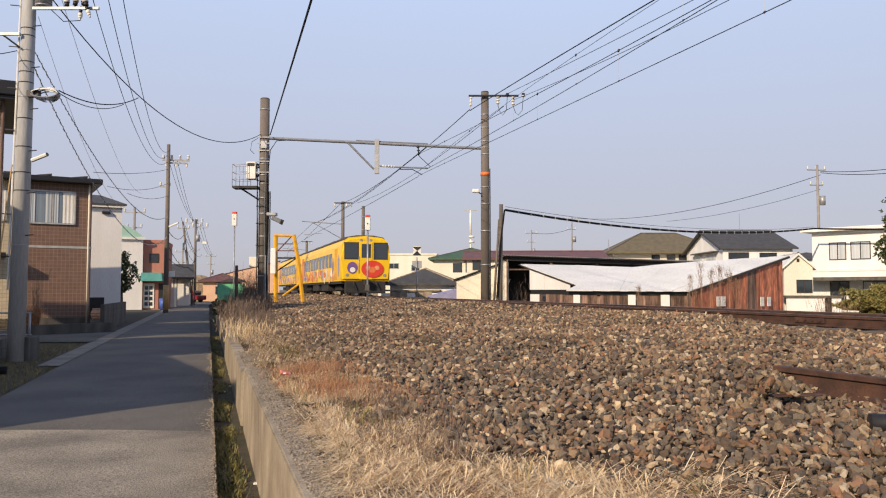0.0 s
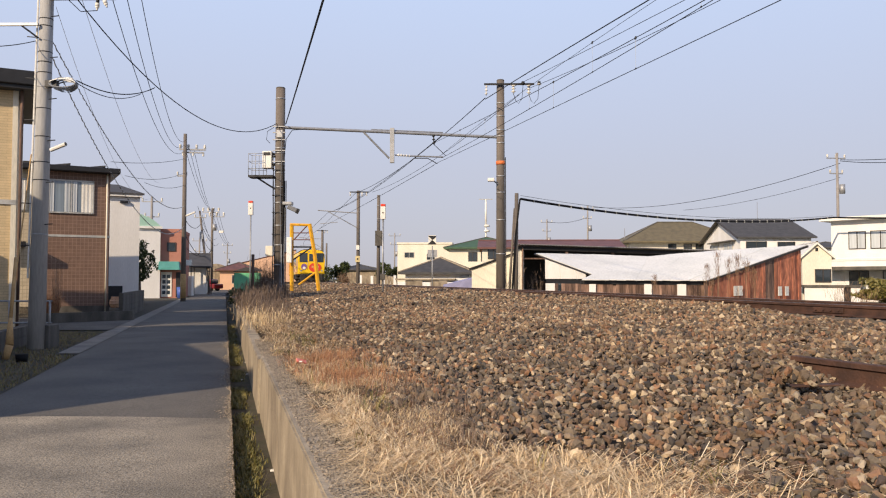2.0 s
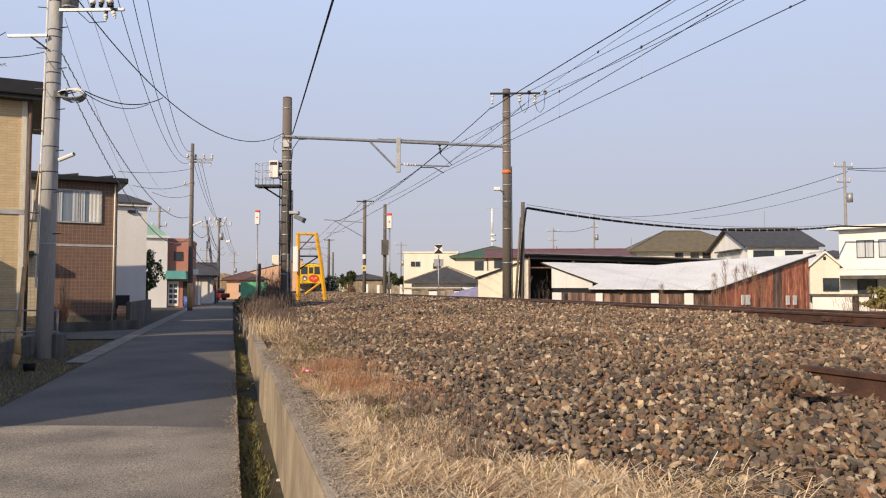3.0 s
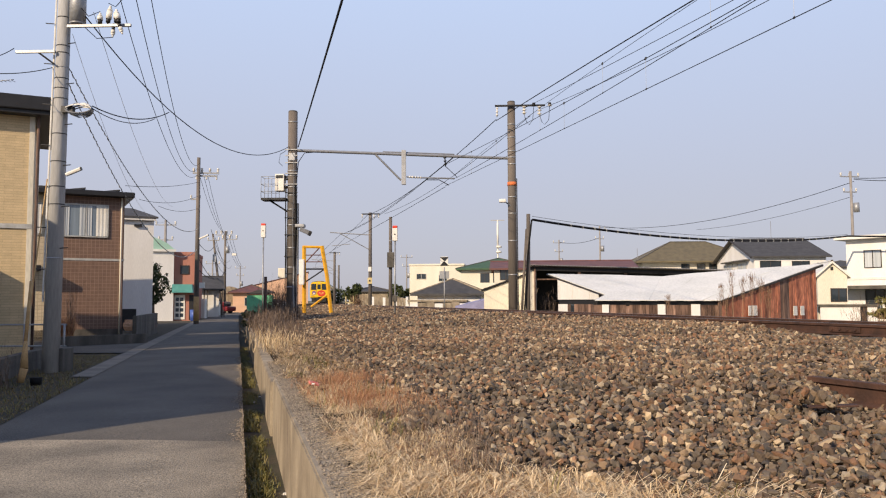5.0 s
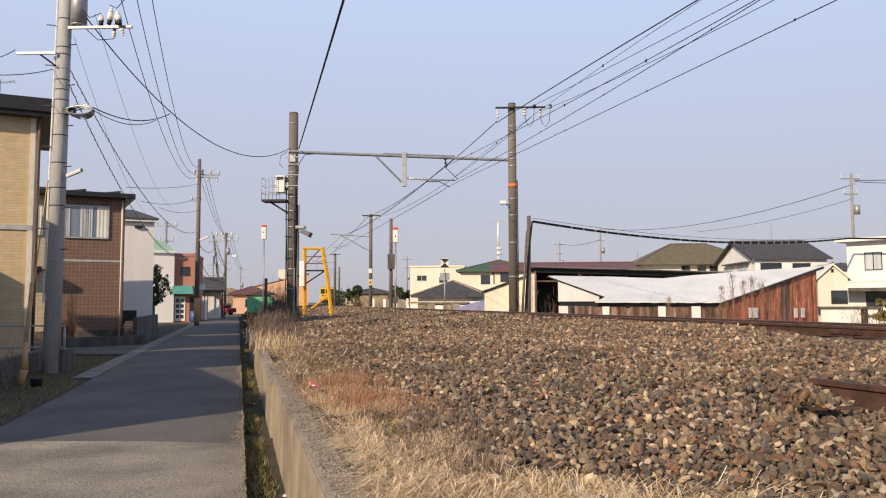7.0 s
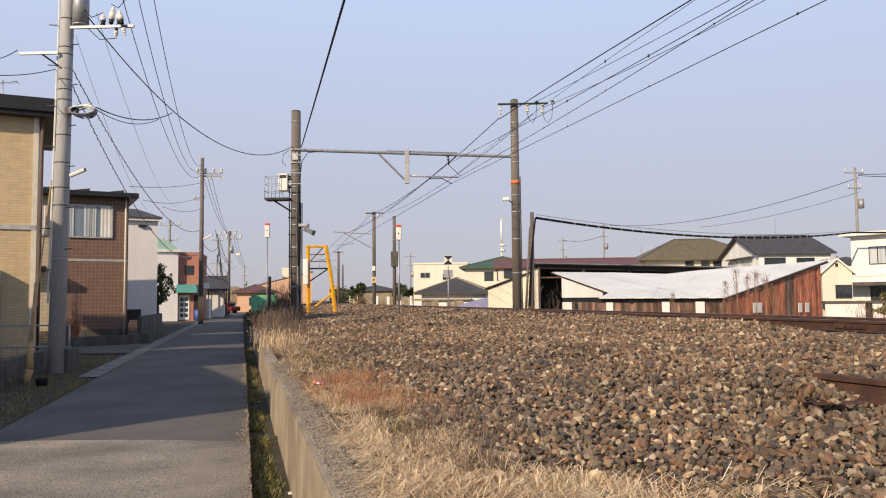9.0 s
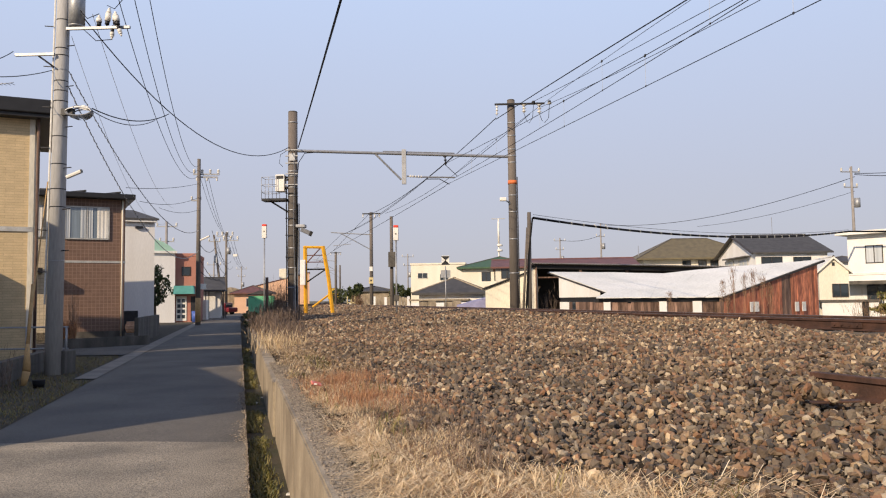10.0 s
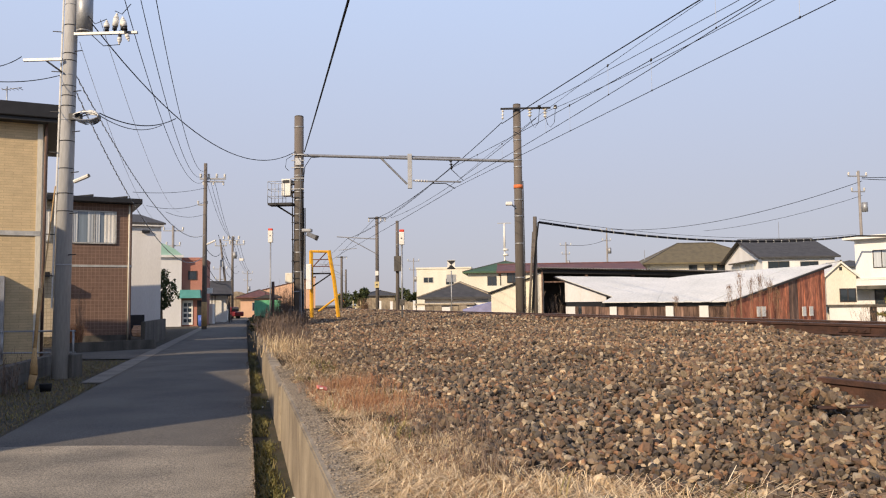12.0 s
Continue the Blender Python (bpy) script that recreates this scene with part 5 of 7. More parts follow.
for t in (0, 0.33, 0.62, 0.98):
    p = ra.lerp(rb, t)
    part("post", rods(((p.x, p.y, 0.3), (p.x, p.y, p.z), 0.025)), "steel", rail_f)
for z in (ra.z, rz + 0.04):
    part("rail", tube([(ra.x, ra.y, z), (rb.x, rb.y, z)], 0.022, 6), "steel", rail_f)
sk0 = (-8.44, 14.2, -0.02)
stake = thing("guy_guard", Matrix(), "tan guy-wire guard beside the pole", "stake")
part("guy_wire", tube([sk0, (-8.94, 15.8, 4.09)], 0.014, 5), "bamboo", stake)
part("sleeve", rods((sk0, (-8.4, 14.25, 0.25), 0.06, 0.075), ((-8.4, 14.25, 0.25), (-8.46, 14.38, 0.75), 0.075, 0.035), seg=12), "bamboo", stake, "thick tan sleeve")
part("upper_sleeve", rods(((-8.46, 14.38, 0.75), (-8.62, 14.78, 1.9), 0.035, 0.03)), "bamboo", stake)
tagged(part("bucket", rods(((-7.9, 13.8, -0.02), (-7.9, 13.8, 0.13), 0.09, 0.11), seg=16), "wire"), "small black bucket on the verge", "bucket")
for q in ((-14.06, 31.2), (-13.88, 31.2)):
    b = bmesh.new()
    for z0_, z1_, r0_, r1_ in ((0.3, 0.4, 0.13, 0.19), (0.4, 0.52, 0.19, 0.215), (0.52, 0.63, 0.215, 0.19), (0.63, 0.7, 0.19, 0.13), (0.7, 0.75, 0.15, 0.15)):
        rod(b, (q[0], q[1], z0_), (q[0], q[1], z1_), r0_, r1_, 20)
    tagged(part("clay_pot", b, "orange"), "round terracotta pot on the yard edging", "pot", "clay pots")

# off to the side behind the viewer: the neighbour whose shade lies on the lane
block_house(Matrix.Translation((-8.6, 2.85, 0)) @ pose(0, 0, 0, 0, 0, 30) @ Matrix.Translation((-9, 0, 0)), 9, 8.8, 5.0, "beige", "plain two-storey neighbour house casting shade on the lane", "flat", "dark", over=0.05)

block_house(Matrix.Translation((-10.4, 11.3, 0)) @ pose(0, 0, 0, 0, 0, 25) @ Matrix.Translation((-6, 0, 0)), 6, 5.8, 4.9, "plaster", "plain white neighbour house casting shade on the lane", "flat", "dark", over=0.05)

# further down the lane
block_house(at_corner((-25.6, 72.0), 20), 1.7, 6, 2.7, "plaster", "low house with a grey tiled roof", "gable", "rooftile", rise=1.1, ridge="x", over=0.5)
sf = thing("shed", at_corner((-36.65, 108.0, -0.63), 18), "grey shed with an arched roof", "shed")
bar(sf, "wall", (0, 4.5, 0, 6, -0.1, 2.6), "concrete")
part("roof", prism([(-0.1 + 4.7 * k / 8, 2.6 + 1.0 * math.sin(math.pi * k / 8)) for k in range(9)], -0.2, 6.2), "concrete", sf)
for k in range(3):
    q = (-25.62, 76.0, -0.28)
    tagged(part("fence_panel", boxes((q[0] + 0.55 * k, q[0] + 0.55 * k + 0.5, 76 - 1.6 * k, 76.1 - 1.6 * k, 0, 1.5)), "white"), "white fence panel beside the lane", "fence panel", "fence panels")
bn = (-21.05, 58.0, -0.1)
tagged(part("blue_bin", rods(((bn[0], 58, 0), (bn[0], 58, 0.85), 0.3, 0.34), seg=14), "blue"), "blue plastic bin beside the utility pole", "bin")
for k, q in enumerate([(-23.46, 66.0, -0.08), (-25.19, 74.0, 0.1), (-26.53, 79.0, 0.12)]):
    tagged(part("vending_box", boxes((q[0] - 0.4, q[0] + 0.4, q[1], q[1] + 0.6, 0, 1.7 - 0.25 * k), bevel=0.03), "white" if k != 1 else "steel"), "pale upright cabinet beside the lane", "cabinet", "cabinets by the lane")
cpq = (-23.98, 68.0, 1.38)
cpt = thing("carport", pose(cpq[0], 68, 0, 0, 0, 15), "dark flat carport roof on thin posts", "carport")
part("roof", boxes((0, 1.8, 0, 4, 2.5, 2.62)), "rooftile", cpt)
for x in (0.1, 1.65):
    for y in (0.1, 3.8):
        part("post", boxes((x, x + 0.08, y, y + 0.08, 0, 2.5)), "frame_dark", cpt)
rh = block_house(at_corner((-33.1, 106.0, -0.2), 10), 4.6, 6, 2.6, "orange", "orange house with a dull red roof", "hip", "roofred", rise=1.2, over=0.6)
win(rh, 1.6, 0.8, 1.3, 1.2)
ob = thing("hall", at_corner((-69.6, 230.0), 12), "large orange hall with a slanting roof line", "hall")
part("wall", prism([(0, -0.1), (20.2, -0.1), (20.2, 10.1), (0, 5.07)], 0, 14), "orange", ob)
part("roof", slab([(-0.2, -0.2, 5.12), (20.4, -0.2, 10.25), (20.4, 14.2, 10.25), (-0.2, 14.2, 5.12)], -0.2), "roofred", ob)
gq = (-12.93, 44.0, 0.79)
gt = thing("tarp_shed", pose(gq[0], 44, 0, 0, 0, 12), "small shed covered in green sheeting", "shed")
part("cover", boxes((0, 1.45, 0, 1.8, 0, 1.83), bevel=0.06), "greensheet", gt)
part("roof", prism([(-0.1, 1.9), (0.7, 2.15), (1.6, 1.95)], -0.1, 1.9), "rooftile", gt)


def car(m, label):
    o = thing("car", m, label, "car")
    b = boxes((-0.85, 0.85, 0, 4.0, 0.3, 0.85), bevel=0.1)
    box(b, -0.72, 0.72, 0.6, 3.0, 0.85, 1.42, bevel=0.15)
    part("body", b, "carred", o)
    part("rear_window", boxes((-0.6, 0.6, 0.57, 0.62, 0.95, 1.32)), "glass", o)
    for x in (-0.74, 0.72):
        part("side_window", boxes((x, x + 0.02, 0.9, 2.7, 0.95, 1.3)), "glass", o)
    for x in (-0.86, 0.66):
        for y in (0.8, 3.1):
            part("wheel", rods(((x, y, 0.3), (x + 0.2, y, 0.3), 0.3), seg=14), "dark", o)
    return o


car(pose(-28.2, 90.0, 0, 0, 0, 70), "dark red small car parked at the lane's end")

# right-hand side of the track
W1 = block_house(at_corner((26.98, 56.0, -0.01), -48), 14, 8, 5.67, "plaster", "white two-storey house with a flat roof", "flat", "white", over=0.6)
for x, w in ((1.2, 1.15), (2.65, 1.3)):
    win(W1, x, 3.63, w, 1.25, 0, "frame_dark", "curtain")
bar(W1, "lower_roof", (-0.3, 9, -1.5, 0, 2.14, 2.38), "concrete_dark", "grey canopy roof")
bar(W1, "sill_band", (0, 9, -0.04, 0, 2.81, 2.97), "white")
win(W1, 1.2, 0.1, 1.3, 2.0, 0, "frame_dark", "glass")
win(W1, 3.4, 0.1, 1.8, 2.0, 0, "frame_dark", "curtain")
line = thing("washing_line", W1.matrix_basis @ pose(2.6, -1.2, -0.25), "short washing line with pale and dark laundry", "washing line")
part("pole", rods(((0, 0, 1.75), (2.2, 0, 1.75), 0.015)), "steel", line)
for x in (0.0, 2.2):
    part("stand", rods(((x, 0, 0), (x, 0, 1.78), 0.02)), "steel", line)
for k, (x, w, h, m_) in enumerate(((0.1, 0.4, 0.8, "white"), (0.6, 0.35, 0.6, "lilac"), (1.1, 0.45, 0.9, "frame_dark"), (1.65, 0.4, 0.7, "white"))):
    part("garment", prism([(x, 1.74), (x + w, 1.74), (x + w * 0.9, 1.74 - h), (x + w * 0.1, 1.72 - h)], -0.03 - 0.01 * k, 0.02), m_, line)
G1 = block_house(at_corner((26.3, 72.0), -1), 6.5, 11.3, 5.42, "plaster", "white house with a dark grey gable roof", "gable", "rooftile", rise=1.9, ridge="x", over=0.4)
win(G1, 0.5, 4.26, 1.9, 0.75, 0, "frame_dark")
win(G1, 3.4, 4.37, 1.6, 0.6, 0, "frame_dark")
for y in (2.0, 6.2):
    win(G1, y, 4.27, 2.6, 0.7, -0.05, "alu", "curtain", axis=1)
bar(G1, "gable_canopy", (-0.5, 0, 1.2, 8.5, 5.1, 5.22), "concrete_dark")
for a, b in ((-0.4, 5.65), (5.65, 11.7)):
    za, zb = (5.42 - 0.13, 5.42 + 1.9) if a < 0 else (5.42 + 1.9, 5.42 - 0.13)
    part("barge_board", tube([(-0.42, a, za), (-0.42, b, zb)], 0.09, 4), "frame_dark", G1)
O1 = block_house(at_corner((18.9, 85.0), -1), 12, 8, 5.5, "cream", "house with an olive hipped roof", "hip", "roofolive", rise=2.55, over=0.8)
for x in (4.2, 5.9, 7.2):
    win(O1, x, 4.57, 0.9, 0.8, 0, "frame_dark")
C1 = block_house(at_corner((22.2, 50.0), -12), 1.75, 5, 2.95, "cream", "small cream house with a gable roof", "gable", "white", rise=0.8, ridge="y", over=0.2)
win(C1, 0.75, 1.3, 0.95, 0.85, 0, "frame_dark")
bar(C1, "vent", (0.8, 0.96, -0.03, 0, 3.3, 3.52), "dark")
bar(C1, "lean_to", (-0.3, 3.1, -1.6, -0.05, 1.0, 1.13), "concrete_dark")
bar(C1, "lean_to_wall", (-0.2, 2.05, -1.5, -1.4, 0, 1.0), "plaster")
# gap closed with a dark slab that stands for the shade in it
bar(C1, "lean_to_opening", (2.05, 2.45, -1.46, -1.42, 0, 1.0), "dark", "dark slab filling the lean-to's gap as its shade")
bar(C1, "lean_to_end", (2.45, 3.0, -1.5, -1.4, 0, 1.0), "plaster")
Y1 = block_house(at_corner((-8.73, 110.0, 0.94), -3), 7.8, 8, 6.45, "cream", "cream two-storey house with a flat roof", "flat", "cream", over=0.1)
win(Y1, 1.0, 4.5, 1.4, 0.8, 0, "alu")
win(Y1, 4.2, 4.18, 1.2, 0.9, 0, "alu")
N1 = block_house(at_corner((-1.0, 85.0, 1.07), -3), 8.2, 9, 4.82, "cream", "cream house with a green hipped roof and balcony", "hip", "roofgreen", rise=1.5, over=0.6)
for x in (2.1, 3.5, 5.4):
    win(N1, x, 2.94, 1.0, 1.5, 0, "frame_dark", "glass")
bar(N1, "balcony", (2.0, 5.0, -0.9, -0.8, 2.82, 3.38), "cream")
R2 = block_house(at_corner((2.04, 66.0, 1.17), -3), 11.8, 7, 4.13, "cream", "cream house under a long dull red metal roof", "gable", "roofred", rise=0.7, over=0.4)
win(R2, 0.5, 3.2, 1.0, 0.9, 0, "frame_dark")
D1 = block_house(at_corner((-4.14, 60.0, 0.76), -5), 5.0, 6, 1.86, "plaster", "low house with a dark tiled hipped roof", "hip", "rooftile", rise=1.35, over=0.5, cap="concrete")
bar(D1, "lean_to", (-0.6, 4.0, -1.2, -0.1, 1.38, 1.51), "concrete")
fq = (-4.52, 57.0, 1.0)
fw = thing("yard_wall", Matrix(), "pale block wall in front of the low house", "wall")
for k in range(8):
    part("panel", boxes((fq[0] + 0.62 * k, fq[0] + 0.62 * k + 0.6, 57, 57.12, -0.1, 1.25 + 0.05 * (k % 3)), bevel=0.01), "concrete" if k % 3 else "plaster", fw)
for x, w, h, Z, mm in [(-14.29, 4, 2.11, 135, 'rooftile'), (-10.06, 4, 1.77, 118, 'roofolive'), (-30.45, 5, 1.66, 190, 'rooftile'), (-29.03, 5, 1.36, 210, 'roofred'), (15.35, 9, 7.34, 120, 'rooftile'), (41.09, 6, 5.68, 90, 'rooftile'), (-58.98, 7, 1.67, 210, 'rooftile'), (14.78, 8, 6.0, 100, 'roofred')]:
    block_house(pose(x, Z, 0), w, 6, h - 0.6, "plaster", "distant house with a low tiled roof", "hip", mm, rise=0.9, over=0.4)
tq = (-1.11, 56.0, 1.01)
tagged(part("tarp", slab([(tq[0], 56, 1.0), (tq[0] + 2.1, 56, 1.55), (tq[0] + 2.1, 57.5, 1.6), (tq[0], 57.5, 1.1)], 1.0), "lilac"), "lilac plastic tarp over stacked goods", "tarp")
K1 = thing("lean_to_shed", at_corner((0.88, 50.0, 0.88), -2), "cream rendered shed with a slanting black roof edge", "shed")
k0, k1 = 2.09, 3.23
part("wall", prism([(0, -0.1), (3.1, -0.1), (3.1, k1), (0, k0)], 0, 5), "cream", K1)
part("roof", slab([(-0.2, -0.15, k0 - 0.02), (3.2, -0.15, k1 + 0.05), (3.2, 5, k1 + 0.05), (-0.2, 5, k0 - 0.02)], -0.1), "dark", K1)

# open barn
bt = 3.38
barn = thing("barn", at_corner((3.52, 44.0, 0.95), -3), "open-fronted barn with a grey corrugated roof", "barn")
def corrugated(x0, x1, y0, y1, zf, pitch=0.16, depth=0.035, thick=0.02):
    """A corrugated sheet over a rectangle, ridges along y, at the height zf(x, y)."""
    n = int((x1 - x0) / pitch) * 4
    vs = []
    for dz in (0, -thick):
        for y in (y0, y1):
            for i in range(n + 1):
                x = x0 + (x1 - x0) * i / n
                vs.append((x, y, zf(x, y) + depth * math.sin(i * math.pi / 2) + dz))
    m = n + 1
    fs = [(i, i + 1, m + i + 1, m + i) for i in range(n)]
    fs += [(2 * m + i + 1, 2 * m + i, 3 * m + i, 3 * m + i + 1) for i in range(n)]
    fs += [(i + 1, i, 2 * m + i, 2 * m + i + 1) for i in range(n)]
    return vs, [], fs


part("roof", corrugated(-0.4, 14.6, -0.5, 6.2, lambda x, y: bt + 0.09 - 0.035 * x + 0.03 * (y + 0.5)), "greysheet", barn, "grey corrugated sheet roof")
part("front_beam", slab([(-0.2, -0.1, bt), (14.5, -0.1, bt - 0.5), (14.5, 0.0, bt - 0.5), (-0.2, 0.0, bt)], 0.2), "dark", barn)
bar(barn, "cross_rail", (0.1, 2.2, 0.02, 0.1, 2.62, 2.7), "oldwood")
part("drainpipe", rods(((0.16, -0.08, 0), (0.16, -0.08, bt - 0.05), 0.045)), "oldwood", barn)
# rear wall coloured near black in place of the barn's inner shade
part("rear_wall", prism([(0, -0.1), (14.5, -0.1), (14.5, bt - 0.28), (0, bt + 0.22)], 5.8, 5.9), "dark", barn, "rear wall coloured dark for the shade inside")
bar(barn, "side_wall", (0, 0.1, 0, 5.8, -0.1, bt), "cream")
for x in (0.1, 2.6, 5.2, 8.7, 14.2):
    bar(barn, "post", (x, x + 0.14, 0, 0.14, -0.1, bt - 0.3), "oldwood" if x > 1 else "cream")
for x, z in ((0.7, 0.9), (1.5, 1.4)):
    tagged(part("crate", boxes((0, 0.8, 0, 0.6, 0, z), bevel=0.03), "oldwood"), "dark wooden crate stacked in the barn", "crate", "crates").matrix_world = barn.matrix_basis @ pose(x, 4.4, -0.05)

# long shed with a white sheet roof
A, B, C, D = (Vector(v) for v in ((9.57, 30.0, 1.47), (15.6, 34.6, 3.03), (3.61, 36.0, 2.71), (4.79, 30.0, 1.5)))
shed = thing("tin_shed", Matrix(), "long low shed with a white sheet-metal roof and rusty walls", "shed")
RIDGE = [(0.0, C), (0.25, Vector((6.55, 35.6, 2.63))), (0.44, Vector((8.8, 35.3, 2.53))), (0.53, Vector((9.79, 35.2, 2.65))), (0.76, Vector((12.56, 34.8, 2.85))), (1.0, B)]


def ridge(t):
    """The sagging rear edge of the shed's roof."""
    return Vector([float(np.interp(t, [a for a, _ in RIDGE], [v[i] for _, v in RIDGE])) for i in range(3)])


NS = 14
V = Vector((5.4, 31.0, 1.7))
for k in range(NS):
    p, q = k / NS, (k + 1) / NS
    z = Vector((0, 0, 0.008 * (k % 2)))
    hang = Vector((0, -0.07 - 0.03 * (k % 3), -0.02))
    fa, fb = D.lerp(A, p) + hang, D.lerp(A, q + 0.004) + hang
    if k < 2:
        continue
    if k == 2:
        fa, notch = D + hang, [C, V]
    part("roof_sheet", slab([fa + z, fb + z, ridge(min(1, q + 0.004)) + z] + (notch if k == 2 else [ridge(p) + z]), 0.03), "whitesheet", shed)
part("eave_beam", slab([D + Vector((0.1, 0.1, -0.06)), A + Vector((0, 0.1, -0.06)), A + Vector((0, 0.2, -0.06)), D + Vector((0.1, 0.2, -0.06))], 0.14), "dark", shed)
n = Vector((B.y - A.y, -(B.x - A.x), 0)).normalized()
part("rake_board", slab([A + n * 0.06 - Vector((0, 0, 0.02)), B + n * 0.06 - Vector((0, 0, 0.02)), B - Vector((0, 0, 0.02)), A - Vector((0, 0, 0.02))], 0.09), "frame_dark", shed)
wr = random.Random(11)
NW = 30
for k in range(NW):
    p, q = A.lerp(B, 0.93 * k / NW), A.lerp(B, 0.93 * (k + 0.985) / NW)
    o = n * (0.012 * (k % 2) - 0.03 + wr.uniform(0, 0.012))
    low = wr.uniform(-0.1, 0.05)
    bm = bmesh.new()
    f = [bm.verts.new(v) for v in ((p.x + o.x, p.y + o.y, low), (q.x + o.x, q.y + o.y, low), (q.x + o.x, q.y + o.y, q.z - 0.06), (p.x + o.x, p.y + o.y, p.z - 0.06))]
    bm.faces.new(f)
    g = bmesh.ops.extrude_face_region(bm, geom=list(bm.faces))
    bmesh.ops.translate(bm, vec=-n * 0.03, verts=[v for v in g["geom"] if isinstance(v, bmesh.types.BMVert)])
    part("wall_sheet", bm, "oldwood" if k in (0, 18, 19, 20) else "rust_sheet", shed)
NB = 38
for k in range(NB):
    x0, x1 = D.x + (A.x - D.x) * k / NB, D.x + (A.x - D.x) * (k + 0.95) / NB
    part("wall_board", boxes((x0, x1, 30.12 + 0.012 * wr.random(), 30.17, -0.1, A.z - 0.14 - (0.12 * wr.random() if k % 5 == 0 else 0))), "oldwood", shed)
# added dark sheet behind the boards, so their gaps look shaded
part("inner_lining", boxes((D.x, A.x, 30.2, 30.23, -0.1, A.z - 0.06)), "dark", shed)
for a, b in [(5.1, 5.36), (7.24, 7.53), (8.52, 8.86)]:
    part("white_panel", boxes((a, b, 30.03, 30.1, 0.2, A.z - 0.17), bevel=0.006), "plaster", shed, "white board on the wall")
annex = thing("shed_annex", Matrix(), "white sheet gable end of the long shed above dark boards", "shed")
w0, w1 = C.lerp(V, 0.2), C.lerp(V, 0.9)
out = Vector((C.y - V.y, -(C.x - V.x), 0)).normalized() * -1


def gable_strip(p, q, za, zb0, zb1, material, name, off):
    o = out * off
    bm = bmesh.new()
    bm.faces.new([bm.verts.new(v) for v in ((p.x + o.x, p.y + o.y, za), (q.x + o.x, q.y + o.y, za), (q.x + o.x, q.y + o.y, zb1), (p.x + o.x, p.y + o.y, zb0))])
    g = bmesh.ops.extrude_face_region(bm, geom=list(bm.faces))
    bmesh.ops.translate(bm, vec=-out * 0.03, verts=[v for v in g["geom"] if isinstance(v, bmesh.types.BMVert)])
    return part(name, bm, material, annex)


for k in range(5):
    p, q = w0.lerp(w1, k / 5), w0.lerp(w1, (k + 0.985) / 5)
    gable_strip(p, q, 1.5, p.z - 0.06, q.z - 0.06, "plaster", "wall_panel", 0.02 + 0.012 * (k % 2))
for k in range(12):
    p, q = w0.lerp(w1, k / 12), w0.lerp(w1, (k + 0.96) / 12)
    gable_strip(p, q, -0.1, 1.3, 1.3, "plaster" if k < 3 else "glass" if k == 4 else "oldwood", "lower_board", 0.0)
gable_strip(w0, w1, 1.3, 1.5, 1.5, "dark", "sill_beam", -0.03)
bm = bmesh.new()
bm.faces.new([bm.verts.new(v) for v in (C + out * 0.08 + Vector((0, 0, -0.02)), V + out * 0.08 + Vector((0, 0, -0.02)), V + out * 0.08 + Vector((0, 0, -0.065)), C + out * 0.08 + Vector((0, 0, -0.065)))])
g = bmesh.ops.extrude_face_region(bm, geom=list(bm.faces))
bmesh.ops.translate(bm, vec=-out * 0.04, verts=[v for v in g["geom"] if isinstance(v, bmesh.types.BMVert)])
part("verge_board", bm, "frame_dark", annex)
for q in [(11.09, 31.2, 0.93), (11.35, 31.4, 0.93), (13.68, 33.2, 0.89), (14.1, 33.5, 0.89)]:
    tagged(part("notice_board", boxes((-0.14, 0.14, -0.02, 0.0, -0.2, 0.2)), "white"), "small white board fixed to the rusty wall", "board", "notice boards").matrix_world = Matrix.Translation((q[0] + n.x * 0.1, q[1] + n.y * 0.1, q[2] + 0.1)) @ pose(0, 0, 0, 0, 0, 37)

# ---- trackside things ----
gate = thing("gauge_frame", Matrix(), "yellow steel frame with rungs beside the track", "frame")
part("post", tube([(-8.05, 37.0, 0.91), (-8.08, 37.0, 4.15)], 0.1, 6), "yellow", gate)
part("post", tube([(-6.74, 37.0, 0.91), (-6.95, 37.0, 2.67), (-7.21, 37.0, 4.15)], 0.1, 6), "yellow", gate)
part("top_bar", tube([(-8.14, 37.0, 4.12), (-7.13, 37.0, 4.09)], 0.07, 6), "yellow", gate)
for a, b in [((-8.02, 37.0, 3.71), (-7.15, 37.0, 3.71)), ((-8.02, 37.0, 3.38), (-7.09, 37.0, 3.38))]:
    part("rung", tube([a, b], 0.025, 5), "roofred", gate)
part("rung", tube([(-8.07, 37.0, 3.03), (-7.01, 37.0, 3.03)], 0.04, 5), "dark", gate)
part("brace", tube([(-8.01, 37.0, 2.4), (-7.06, 37.0, 3.03)], 0.035, 5), "dark", gate)
part("brace", tube([(-7.97, 37.0, 3.38), (-7.32, 37.0, 4.07)], 0.03, 5), "roofred", gate)
part("ground_brace", tube([(-7.72, 37.0, 1.2), (-6.86, 37.0, 1.83)], 0.05, 5), "yellow", gate)
part("panel", boxes((-8.24, -7.99, 36.6, 36.75, 2.26, 3.48), bevel=0.03), "plaster", gate, "pale sheet-metal cabinet")


